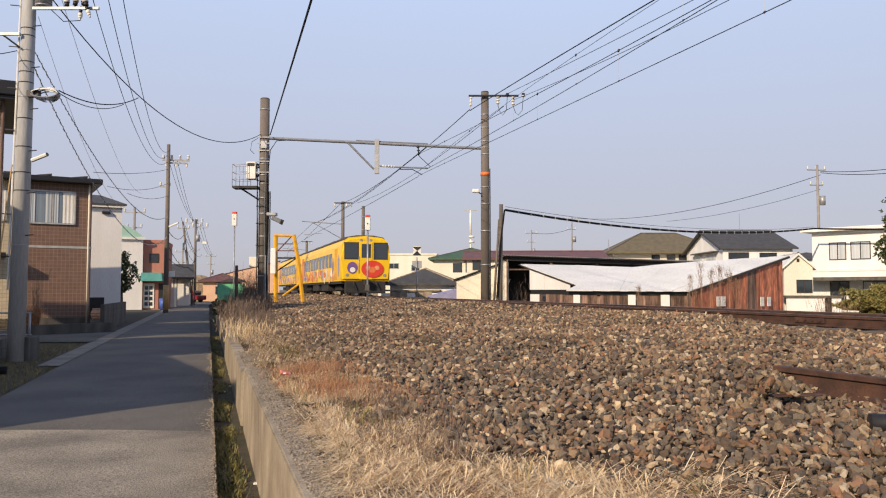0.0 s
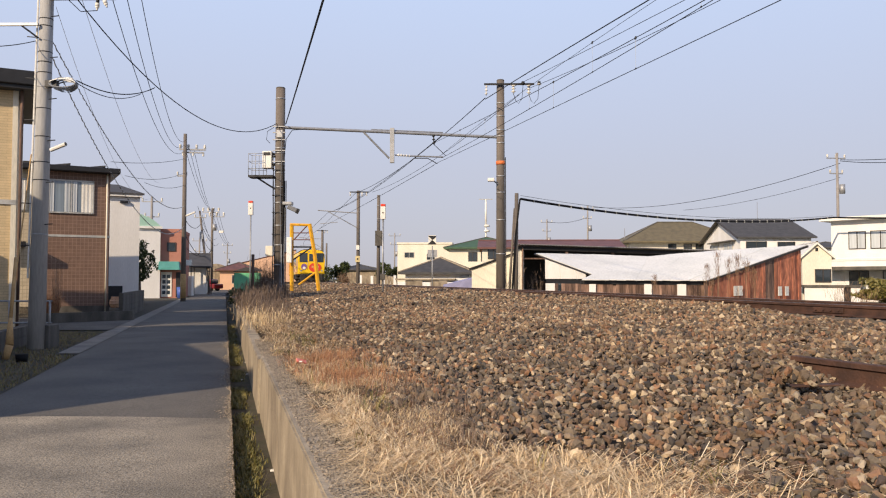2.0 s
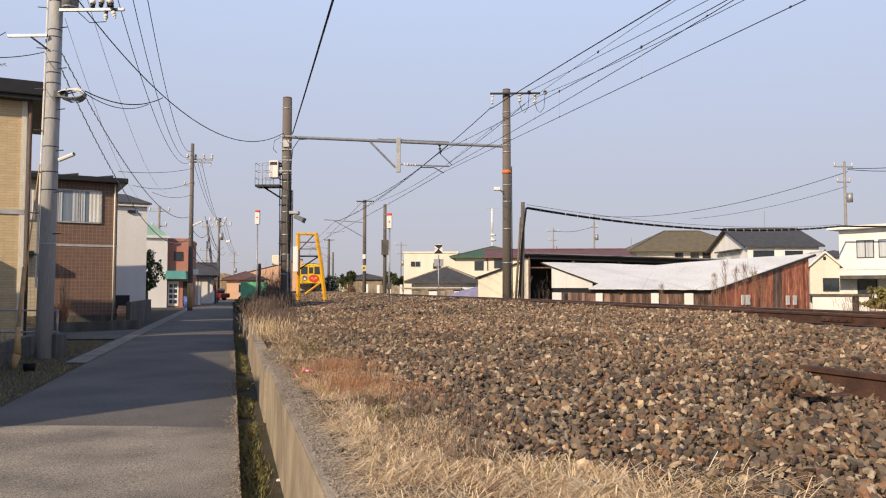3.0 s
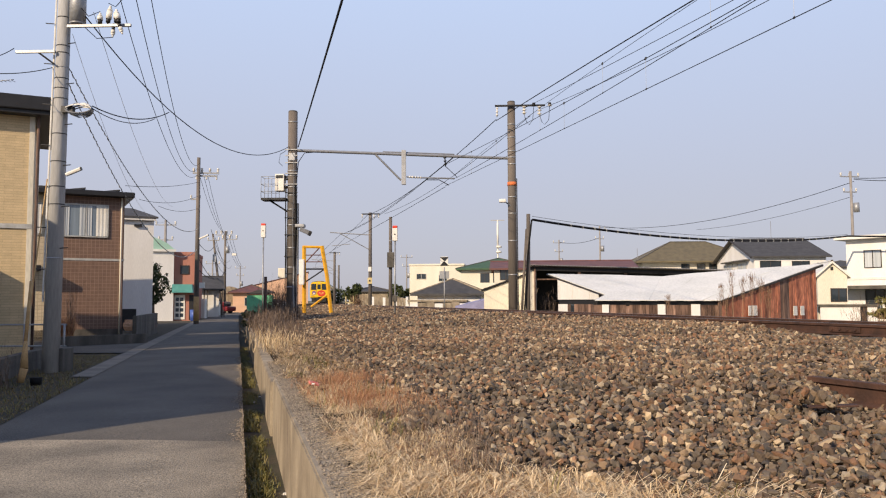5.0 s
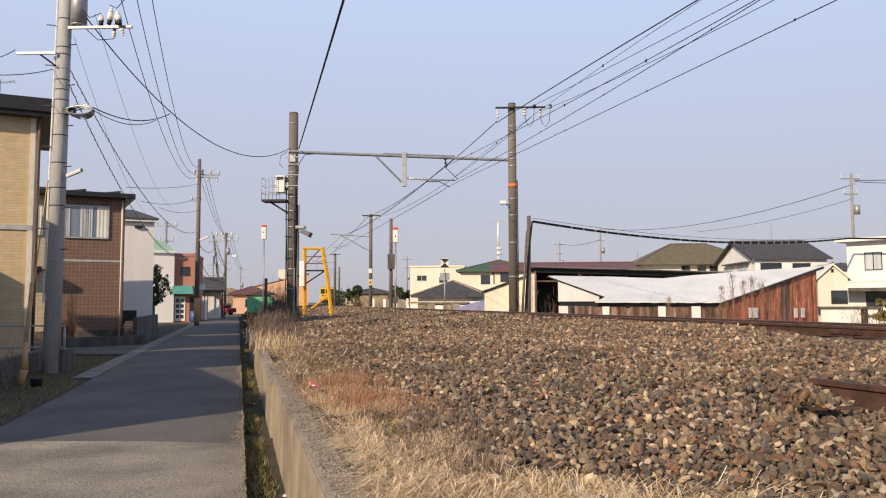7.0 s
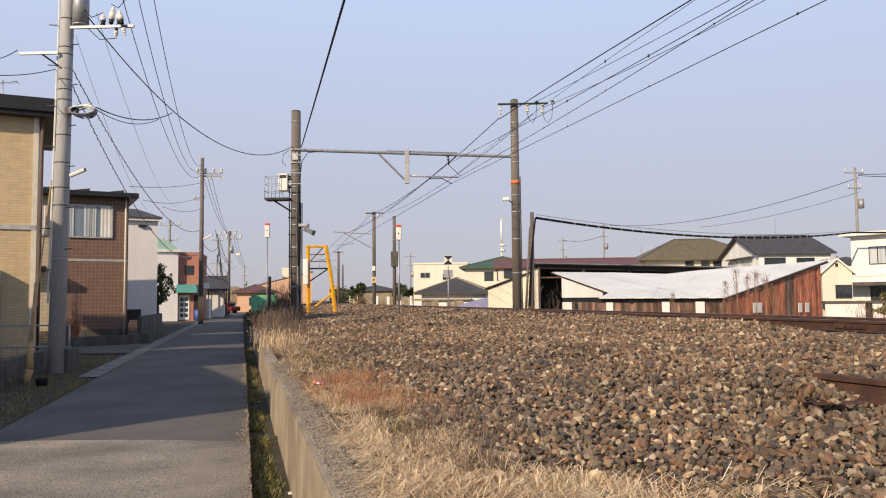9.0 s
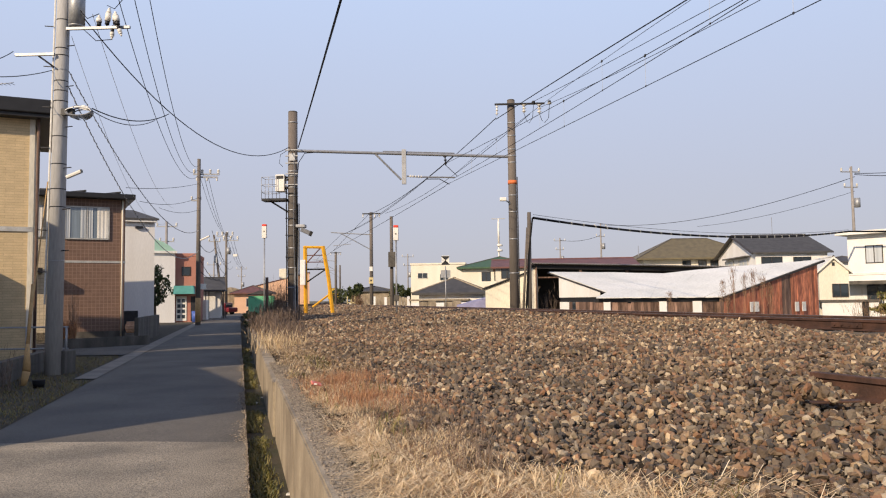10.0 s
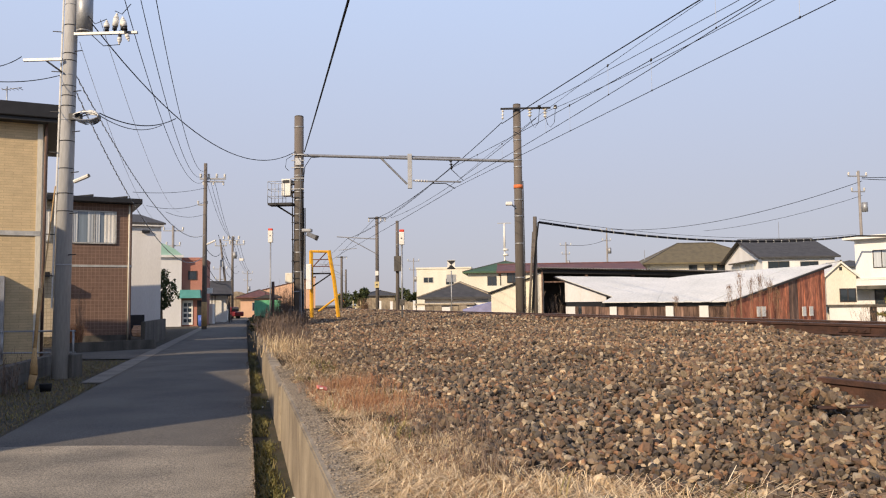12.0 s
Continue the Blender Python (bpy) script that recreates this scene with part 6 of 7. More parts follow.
def marker_post(x, y, z0, z1, label, ztop, w=0.09):
    o = thing("marker_post", pose(x, y, z0), label, "post", "marker posts")
    part("pole", rods(((0, 0, -0.3), (0, 0, z1 - z0), 0.035)), "steel", o)
    part("marker_box", boxes((-w, w, -0.08, 0.08, z1 - z0, ztop - z0 - 0.05), bevel=0.015), "white", o, "white marker box")
    part("cap", boxes((-w * 0.95, w * 0.95, -0.08, 0.08, ztop - z0 - 0.05, ztop - z0 + 0.05), bevel=0.02), "red", o, "red cap")
    part("mark", rods(((0, -0.085, ztop - z0 - 0.3), (0, -0.08, ztop - z0 - 0.3), 0.03)), "dark", o)
    return o


m = (-9.81, 36.0, 4.5)
marker_post(m[0], 36, 0.5, m[2], "slim steel post with a white marker box", 5.12, 0.11)
m = (-2.95, 30.0, 3.83)
mp2 = marker_post(m[0], 30, 0.9, m[2], "slim steel post with a red-capped white marker box", 4.38, 0.1)
part("junction_box", boxes((-0.09, 0.09, -0.12, -0.02, 0.55, 0.8), bevel=0.02), "concrete_dark", mp2)
m = (-8.07, 30.0, 1.13)
tagged(part("wooden_post", rods(((m[0], 30, 0.4), (m[0], 30, 2.45), 0.07, 0.06)), "oldwood"), "short weathered wooden post in the weeds", "post")
m = (-1.63, 48.0, 3.55)
sg = thing("hourglass_sign", pose(m[0], 48, 0.3), "black and white hourglass track sign on a thin pole", "sign")
part("pole", rods(((0, 0, 0), (0, 0, m[2] - 0.3), 0.035)), "steel", sg)
zt, zm, zb = 4.19 - 0.3, 3.94 - 0.3, 3.66 - 0.3
part("upper_plate", prism([(-0.28, zt), (0.28, zt), (0, zm)], -0.03, 0), "dark", sg)
part("lower_plate", prism([(-0.28, zb), (0.28, zb), (0, zm)], -0.03, 0), "dark", sg)
part("white_plate", boxes((-0.24, 0.24, 0.01, 0.03, zb - 0.03, zt + 0.03)), "white", sg)
part("box", boxes((-0.3, 0.3, 0.05, 0.3, 2.85 - 0.3, 3.31 - 0.3)), "steel", sg)


# ---- ballast, grass and weeds ----
rng = np.random.default_rng(7)


def stone_shape(seed, flat=0.6, full=True):
    r = np.random.default_rng(seed)
    bm = bmesh.new()
    pts = np.array([(x, y, z) for x in (-1, 1) for y in (-1, 1) for z in (-1, 1)]) * 0.68 + r.uniform(-0.42, 0.42, (8, 3))
    if full:
        pts = np.concatenate([pts, np.array([(1, 0, 0), (-1, 0, 0), (0, 1, 0), (0, -1, 0), (0, 0, 1)]) * 0.95 + r.uniform(-0.25, 0.25, (5, 3))])
    pts = pts * np.array((1.0, r.uniform(0.55, 0.9), flat))
    for p in pts:
        bm.verts.new(p)
    g = bmesh.ops.convex_hull(bm, input=bm.verts)
    bmesh.ops.delete(bm, geom=list({e for e in g["geom_interior"] + g["geom_unused"] if isinstance(e, bmesh.types.BMVert)}), context="VERTS")
    bmesh.ops.triangulate(bm, faces=bm.faces)
    bm.verts.ensure_lookup_table()
    v = np.array([x.co[:] for x in bm.verts])
    f = np.array([[q.index for q in x.verts] for x in bm.faces])
    bm.free()
    return v, f


SHAPES = [stone_shape(100 + k, 0.46 + 0.04 * (k % 8)) for k in range(16)]


CHIPS = [stone_shape(200 + k, 0.46 + 0.04 * (k % 8), False) for k in range(12)]


def turns(n):
    q = rng.normal(size=(n, 4))
    q[:, 1:3] *= 0.7
    q /= np.linalg.norm(q, axis=1)[:, None]
    w, x, y, z = q.T
    return np.stack([1 - 2 * (y * y + z * z), 2 * (x * y - z * w), 2 * (x * z + y * w), 2 * (x * y + z * w), 1 - 2 * (x * x + z * z), 2 * (y * z - x * w), 2 * (x * z - y * w), 2 * (y * z + x * w), 1 - 2 * (x * x + y * y)], 1).reshape(n, 3, 3)


def grass_edge(y):
    return 1.33 + 0.8 / (1 + np.exp(np.clip((y - 3.5) / 0.11, -30, 30))) + 0.12 * np.sin(y * 2.1) + 0.1 * np.sin(y * 5.3 + 1)


def scatter(u0, u1, y0, y1, per, r0, r1):
    step = 1 / math.sqrt(per)
    gu, gy = np.meshgrid(np.arange(u0, u1, step), np.arange(y0, y1, step))
    u = gu.ravel() + rng.uniform(-0.45, 0.45, gu.size) * step
    y = gy.ravel() + rng.uniform(-0.45, 0.45, gu.size) * step
    keep = u > grass_edge(y) - rng.exponential(0.13, len(u))
    u, y = u[keep], y[keep]
    r = rng.uniform(r0, r1, len(u)) * rng.choice([0.7, 1, 1, 1.3], len(u))
    z = np.array([bank_z(a, b) for a, b in zip(u, y)]) + r * rng.uniform(-0.7, 1.25, len(u))
    return np.stack([u - SLOPE * y, y, z, r], 1)


def stone_mesh(sets, shapes=SHAPES):
    vs, fs, base = [], [], 0
    pts = np.concatenate(sets)
    which = rng.integers(0, len(shapes), len(pts))
    for k, (v, f) in enumerate(shapes):
        p = pts[which == k]
        R = turns(len(p))
        vv = np.einsum("nij,vj->nvi", R, v) * p[:, 3, None, None] + p[:, None, :3]
        vs.append(vv.reshape(-1, 3))
        fs.append((f[None] + (np.arange(len(p)) * len(v))[:, None, None] + base).reshape(-1, 3))
        base += len(p) * len(v)
    return np.concatenate(vs), np.concatenate(fs)


def big_mesh(name, vs, fs, material, parent=None):
    me = bpy.data.meshes.new(name)
    n = fs.shape[1]
    me.vertices.add(len(vs))
    me.vertices.foreach_set("co", vs.astype(np.float32).ravel())
    me.loops.add(fs.size)
    me.loops.foreach_set("vertex_index", fs.astype(np.int32).ravel())
    me.polygons.add(len(fs))
    me.polygons.foreach_set("loop_start", np.arange(0, fs.size, n, dtype=np.int32))
    me.update(calc_edges=True)
    me.shade_flat()
    me.materials.append(M[material])
    ob = new(name, me)
    ob.parent = parent
    return ob


ballast = thing("ballast", Matrix(), "loose brown and grey crushed stone on the bank", "ballast", kind="structure")


def tipped(pts):
    """Parts stones into older brown ones and a drift of newer grey ones low on the slope."""
    u, y = pts[:, 0] + SLOPE * pts[:, 1], pts[:, 1]
    drift = np.exp(-((u - 2.3) / 1.25) ** 2 - ((y - 6.2) / 3.0) ** 2) * 0.72 + 0.06
    drift += np.array([0.5 * noise.noise((a * 0.8, b * 0.5, 21.0)) for a, b in zip(u, y)])
    grey = rng.random(len(pts)) < np.clip(drift, 0.04, 0.85)
    return pts[~grey], pts[grey]


near_set = np.concatenate([scatter(0.7, 8.4, -4.0, 2.0, 240, 0.024, 0.04), scatter(0.7, 8.4, 2.0, 5.0, 900, 0.013, 0.0255), scatter(0.7, 8.4, 5.0, 9.0, 700, 0.0155, 0.0285), scatter(8.65, 9.55, 4.0, 30.0, 160, 0.03, 0.045)])
far_set = np.concatenate([scatter(0.7, 8.4, 9.0, 18.0, 560, 0.019, 0.034), scatter(0.7, 8.42, 18, 46, 190, 0.028, 0.046), scatter(2.0, 10.2, 46, 70, 70, 0.045, 0.075), scatter(8.65, 9.55, 30, 46, 120, 0.035, 0.05)])
for pts, shapes, name in ((near_set, SHAPES, "loose_stones"), (far_set, CHIPS, "far_stones")):
    for group, material in zip(tipped(pts), ("stones", "stones_grey")):
        tagged(big_mesh(name, *stone_mesh([group], shapes), material, ballast), kind="stuff")
ra_, rb_ = np.array((2.34, 5.42, 0.97)), np.array((2.86, 4.18, 0.97))
t = rng.random(170) ** 1.5
side = rng.exponential(0.07, 170) + 0.03
heap = ra_ + (rb_ - ra_) * (t * 0.3 - 0.03)[:, None] + np.stack([-side, -side * 0.6, -0.03 - side * 0.55 - t * 0.09 + rng.uniform(-0.02, 0.02, 170)], 1)
vs, fs = stone_mesh([np.concatenate([heap, rng.uniform(0.017, 0.03, (170, 1))], 1)])
tagged(big_mesh("heaped_stones", vs, fs, "stones", ballast), kind="stuff")
n = 90
k = rng.random(n)
spot = np.stack([2.1 + 0.05 * k + rng.normal(0, 0.03, n), 5.05 - 0.32 * k + rng.normal(0, 0.05, n), 0.85 + 0.07 * rng.random(n)], 1)
vs, fs = stone_mesh([np.concatenate([spot, rng.uniform(0.018, 0.042, (n, 1))], 1)])
tagged(big_mesh("heaped_stones", vs, fs, "stones", ballast), kind="stuff")


def blades(root, L, W, az, lean):
    """Bent tapering blades: root places, lengths, widths, headings and lean from upright."""
    n = len(root)
    d = np.stack([np.cos(az), np.sin(az), np.zeros(n)], 1)
    side = np.stack([-np.sin(az), np.cos(az), np.zeros(n)], 1)
    p, rows = root.copy(), []
    for k, s in enumerate((0.35, 0.35, 0.3)):
        rows += [p - side * (W * (1 - 0.25 * k))[:, None] / 2, p + side * (W * (1 - 0.25 * k))[:, None] / 2]
        a = np.minimum(lean * (0.45 + 0.45 * k), 1.85)
        p = p + (d * np.sin(a)[:, None] + np.array((0, 0, 1.0)) * np.cos(a)[:, None]) * (L * s)[:, None]
        p[:, 2] = np.maximum(p[:, 2], root[:, 2] + 0.01)
    rows.append(p)
    v = np.stack(rows, 1).reshape(-1, 3)
    t = np.array([(0, 1, 3), (0, 3, 2), (2, 3, 5), (2, 5, 4), (4, 5, 6)])
    f = (t[None] + (np.arange(n) * 7)[:, None, None]).reshape(-1, 3)
    return v, f


def bank_points(u, y):
    return np.stack([u - SLOPE * y, y, np.array([bank_z(a, b) for a, b in zip(u, y)])], 1)


def grass(name, n, y0, y1, u_lo, spread, L, W, lean, material, label, az=(0, 6.283), patch=0.0, dy=0.0):
    y = y0 + (y1 - y0) * rng.random(n) ** 1.3
    lo = u_lo(y)
    u = lo + rng.random(n) ** 0.9 * (grass_edge(y) + spread - lo)
    if patch:
        k = np.array([noise.noise((a * 2.2, b * 1.6, 5.0 + dy)) for a, b in zip(u, y)]) > patch - 0.5
        u, y = u[k], y[k]
    n = len(u)
    r = bank_points(u, y)
    swirl = np.array([noise.noise((a * 1.7, b * 1.7, 8.0)) * 9 for a, b in zip(u, y)])
    turn = rng.uniform(*az, n) if az[1] - az[0] < 6 else swirl + rng.normal(0, 1.15, n)
    v, f = blades(r, rng.uniform(*L, n), rng.uniform(*W, n) * (1 + y / 14), turn, rng.uniform(*lean, n))
    return tagged(big_mesh(name, v, f, material), label, "grass", kind="stuff")


def near_lo(y):
    return np.where(y < 9.2, 0.7, 0.62) + 0.06 * np.sin(y * 3.1)


grass("thatch", 9000, 2.0, 9.0, near_lo, 0.05, (0.06, 0.22), (0.002, 0.005), (1.8, 4.0), "thatch", "brown matted thatch under the dry grass")
grass("dry_grass", 38000, 2.0, 7.5, near_lo, 0.03, (0.1, 0.34), (0.0015, 0.0042), (2.0, 4.2), "straw", "matted straw-coloured dry grass on the bank", patch=0.42, dy=2.0)
grass("dry_grass_tufts", 5000, 2.0, 9, near_lo, 0.0, (0.08, 0.2), (0.002, 0.004), (0.9, 2.8), "straw", "upright tufts of dry grass on the bank", patch=0.62)
grass("long_dry_grass", 2600, 2.0, 3.6, near_lo, 0.15, (0.25, 0.7), (0.002, 0.0042), (2.6, 4.0), "straw", "long bent dry grass stems on the bank", az=(-1.3, 1.2))
n = 70
u, y = 1.4 + rng.random(n) * 0.75, 2.9 + rng.random(n) * 0.55
r = bank_points(u, y)
r[:, 2] += 0.02
v, f = blades(r, rng.uniform(0.4, 0.95, n), rng.uniform(0.002, 0.0036, n), rng.normal(0.1, 0.4, n), rng.uniform(2.9, 3.5, n))
tagged(big_mesh("trailing_stems", v, f, "straw"), "long pale grass stems trailing over the ballast", "grass", kind="stuff")
grass("dry_grass", 6500, 7.0, 16, near_lo, 0.1, (0.08, 0.22), (0.0022, 0.0045), (1.4, 3.4), "straw", "dry straw-coloured grass along the wall")
grass("brown_grass", 8500, 8.0, 27, near_lo, 0.15, (0.08, 0.26), (0.0025, 0.005), (1.0, 3.0), "thatch", "brown dead grass along the wall")
grass("dry_grass", 7000, -4.0, 2.2, near_lo, 0.0, (0.12, 0.32), (0.003, 0.006), (1.5, 3.4), "straw", "matted dry grass on the bank behind")
grass("russet_grass", 8000, 2.6, 9.5, near_lo, 0.06, (0.08, 0.22), (0.0018, 0.0036), (1.8, 3.8), "russet", "russet dry grass mixed into the straw", patch=0.5, dy=4.0)
grass("dark_stalks", 1300, 2.2, 9, near_lo, 0.06, (0.06, 0.2), (0.002, 0.004), (0.6, 3.0), "twig", "dark dead stalks among the dry grass", patch=0.5, dy=7.0)
grass("straw_tangle", 3000, 2.4, 6.5, near_lo, 0.0, (0.12, 0.3), (0.002, 0.0045), (1.6, 3.0), "straw", "arching pale grass over the matted straw", patch=0.55, dy=12.0)
grass("green_grass", 3600, 2.4, 12, near_lo, 0.0, (0.06, 0.18), (0.004, 0.007), (0.4, 1.6), "hedge", "sparse green blades among the dry grass", patch=0.78, dy=9.0)
n = 110
r = bank_points(rng.normal(1.22, 0.07, n), rng.normal(3.98, 0.12, n))
v, f = blades(r, rng.uniform(0.07, 0.2, n), rng.uniform(0.003, 0.005, n), rng.uniform(0, 6.283, n), rng.uniform(0.1, 0.8, n))
tagged(big_mesh("grey_stalks", v, f, "twig"), "grey dead stalks at the edge of the ballast", "weeds", kind="stuff")

n = 22000
y = 2.0 + 10 * rng.random(n) ** 1.3
u = 0.47 + rng.random(n) ** 1.05 * 0.55
p = bank_points(u, y)
p[:, 2] = np.maximum(p[:, 2], np.where(u < 0.64, np.where(y < 9.1, 0.58, 0.52), 0))
vs, fs = stone_mesh([np.concatenate([p, rng.uniform(0.004, 0.01, (n, 1))], 1)])
tagged(big_mesh("wall_gravel", vs, fs, "grit"), "fine grey grit along the top of the wall", "gravel", kind="stuff")


def twig_bush(name, x, y, z, h, spread, n, material, label, category="bush", w=0.006):
    """Many thin bent stems fanning up from one root, with side twigs."""
    root = np.tile(np.array((x, y, z)), (n, 1)) + np.clip(rng.normal(0, 1, (n, 3)), -1.6, 1.6) * np.array((1, 1, 0)) * 0.16 * min(spread, 1.2)
    v, f = blades(root, rng.uniform(0.5, 1.0, n) * h, np.full(n, w), rng.uniform(0, 6.283, n), rng.uniform(0.15, 0.8, n) * spread)
    tips = v.reshape(n, 7, 3)[rng.integers(0, n, n * 3), rng.choice([2, 4, 6], n * 3)]
    v2, f2 = blades(tips, rng.uniform(0.15, 0.4, n * 3) * h, np.full(n * 3, w * 0.6), rng.uniform(0, 6.283, n * 3), rng.uniform(0.3, 1.3, n * 3))
    ob = big_mesh(name, np.concatenate([v, v2]), np.concatenate([f, f2 + len(v)]), material)
    return tagged(ob, label, category, kind="stuff")


for k in range(26):
    y = 14.5 + k * 0.75 + rng.uniform(-0.3, 0.3)
    u = rng.uniform(0.55, 1.3 + 0.05 * k)
    h = rng.uniform(0.35, 0.6) + 0.022 * k
    x, yy, _ = lane(u, y)
    twig_bush("weed_clump", x, yy, bank_z(u, y) - 0.03, h * 0.85, 1.3, 60, "twig" if k > 2 else "straw", "dry brown weed clump at the top of the wall", w=0.009 + 0.0006 * k)
for k in range(15):
    y = 5.7 + 3.1 * rng.random()
    u = 0.85 + rng.random() ** 1.2 * (0.6 if y < 7.8 else 0.4)
    x, yy, _ = lane(u, y)
    twig_bush("russet_weed", x, yy, bank_z(u, y) + 0.01, rng.uniform(0.12, 0.22), 2.4, 110, "russet", "rust-red dry weeds among the grass", w=0.004)
bq = (-8.26, 13.2, 0.43)
twig_bush("bare_bush", bq[0], 13.2, 0.0, 0.75, 0.9, 60, "twig", "bare dark bush beside the low wall", w=0.012)
bq = (-15.78, 29.5, 0.52)
twig_bush("russet_bush", bq[0], 29.5, 0.1, 0.75, 0.9, 240, "russet", "orange-brown bush at the brown house's wall", w=0.02)
bq = (-15.73, 29.8, 1.18)
twig_bush("sapling", bq[0], 29.8, 0.1, 2.2, 0.35, 22, "twig", "bare sapling against the brown house", w=0.02)
for u, y, h in ((1.42, 4.9, 0.19), (1.4, 5.4, 0.2), (1.3, 4.5, 0.18), (1.27, 4.1, 0.17), (1.42, 5.9, 0.18), (1.22, 5.1, 0.18), (1.38, 4.7, 0.2)):
    x, yy, _ = lane(u, y)
    twig_bush("grey_weed", x, yy, bank_z(u, y), h, 1.3, 55, "twig", "grey dead stalks at the foot of the ballast", w=0.004)


def seed_stalk(x, y, h, head, label):
    """A dead upright weed: a few stems and a loose twiggy head over its upper part."""
    k = 3
    stems = np.tile(np.array((x, y, 0.0)), (k, 1)) + rng.normal(0, 0.03, (k, 3)) * np.array((1, 1, 0))
    v, f = blades(stems, np.full(k, h), np.full(k, 0.022), rng.uniform(0, 6.283, k), rng.uniform(0.02, 0.12, k))
    m = 110
    t = 1 - rng.random(m) ** 1.8 * 0.35
    root = np.stack([x + rng.normal(0, 0.06, m), y + rng.normal(0, 0.06, m), h * t - 0.15], 1)
    v2, f2 = blades(root, rng.uniform(0.08, 0.34, m) * head, np.full(m, 0.011), rng.uniform(0, 6.283, m), rng.uniform(0.2, 1.1, m))
    return tagged(big_mesh("dead_weed", np.concatenate([v, v2]), np.concatenate([f, f2 + len(v)]), "stem"), label, "weed", kind="stuff")


for x, h, head in [(9.18, 2.1, 0.8), (9.56, 2.5, 1.1), (9.96, 2.3, 0.9), (10.27, 2.4, 1.2), (10.62, 2.2, 1.3), (10.9, 1.9, 1.0), (9.35, 1.5, 1.0), (7.25, 1.72, 0.7)]:
    seed_stalk(x, 28.5, h, head, "tall dead weed with a twiggy head before the shed")
for k in range(12):
    twig_bush("weed_clump", rng.uniform(9.1, 11.8), 28.9 + rng.uniform(-0.4, 0.6), 0.0, rng.uniform(0.8, 1.35), 0.7, 22, "stem", "thin brown weeds against the rusty wall", w=0.01)
for x, y in ((16.2, 33.0), (17.0, 33.6), (17.9, 34.2)):
    twig_bush("weed_clump", x, y, 0.0, 1.5, 1.1, 26, "stem", "arching bare brambles beside the shed", w=0.016)
for x, h in [(2.72, 1.9), (3.16, 1.9), (4.05, 1.9), (4.46, 1.9)]:
    twig_bush("sapling", x, 42.5, 0.0, h, 0.3, 14, "twig", "bare sapling beside the barn", w=0.03)


def leaves(c, rad, n, size, gaps=0.12):
    """Leaf blades over an uneven crown."""
    d = rng.normal(size=(n, 3))
    d /= np.linalg.norm(d, axis=1)[:, None]
    q = np.array([noise.noise(Vector(x) * 2.2 + Vector(c)) for x in d])
    p = np.array(c) + d * np.array(rad) * ((0.75 + 0.5 * q) * rng.uniform(0.45, 1.0, n) ** 0.5)[:, None]
    keep = np.array([noise.noise(Vector(x) * 1.6 / max(rad) * 2) for x in p]) > -gaps
    p = p[keep]
    n = len(p)
    a, b = rng.normal(size=(n, 3)), rng.normal(size=(n, 3))
    a /= np.linalg.norm(a, axis=1)[:, None]
    b -= a * (a * b).sum(1)[:, None]
    b /= np.linalg.norm(b, axis=1)[:, None]
    s = (size * rng.uniform(0.6, 1.3, n))[:, None]
    v = np.stack([p - a * s, p + b * s * 0.45, p + a * s, p - b * s * 0.45], 1).reshape(-1, 3)
    f = np.array([(0, 1, 2), (0, 2, 3)])[None] + (np.arange(n) * 4)[:, None, None]
    return v, f.reshape(-1, 3)


def tree(x, y, z0, zc, rad, n, size, material, label, category="tree", gaps=0.12):
    o = thing("tree" if category == "tree" else "hedge", Matrix(), label, category)
    bm = bmesh.new()
    rod(bm, (x, y, z0), (x, y, zc), 0.09 * rad[0] + 0.03, 0.04 * rad[0], 8)
    for k in range(7):
        a = k * 0.9
        rod(bm, (x, y, z0 + (zc - z0) * (0.5 + 0.07 * k)), (x + rad[0] * 0.7 * math.cos(a), y + rad[1] * 0.7 * math.sin(a), zc + rad[2] * 0.5 * math.sin(k)), 0.03, 0.012, 5)
    part("trunk", bm, "twig", o)
    big_mesh("crown", *leaves((x, y, zc), rad, n, size, gaps), material, o)
    return o


t0 = (-18.82, 45.0, 2.47)
tree(t0[0], 45, 0, t0[2], (1.05, 1.0, 1.5), 2400, 0.11, "green", "dark evergreen shrub beside the white house")
tree(-8.05, 28.0, 0.3, 0.85, (0.42, 0.6, 0.42), 1400, 0.06, "green", "low dark evergreen bush at the top of the wall")
t0 = (-16.26, 38.0, 0.2)
tree(t0[0], 38, 0, 0.45, (0.6, 0.6, 0.4), 500, 0.08, "green", "low evergreen shrub at the wall's end")
t0 = (22.97, 38.0, 3.97)
tree(t0[0], 38, 0, t0[2], (1.6, 1.6, 2.4), 5000, 0.12, "green", "tall dark evergreen tree beside the white house")
t0 = (22.52, 40.0, 1.0)
tree(t0[0] + 0.4, 40, 0, 0.85, (2.6, 1.2, 1.15), 15000, 0.1, "hedge", "yellow-green clipped hedge beside the house", "hedge", 0.9)
for x, y, z, r in [(-14.75, 95, 2.25, 1.25), (-14.2, 96, 3.0, 0.75), (-10.6, 110, 2.7, 1.6), (-8.9, 112, 2.5, 1.1), (-22.57, 130, 2.28, 2.0)]:
    tree(x, y, 0, z, (r, r, r * 0.85), 1400, 0.2, "green", "rounded green bush beyond the track")

yf = thing("yard_fence", Matrix(), "weathered pale board fence beyond the track", "fence")
for k in range(13):
    part("board", boxes((-9.7 + 0.28 * k, -9.44 + 0.28 * k, 75, 75.05, -0.1, 1.85 - 0.07 * (k % 3)), bevel=0.008), "concrete" if k % 4 else "plaster", yf)
gd = thing("yard_gate", pose(0.5, 0, 0), "low pale yellow railing in front of the bushes", "railing")
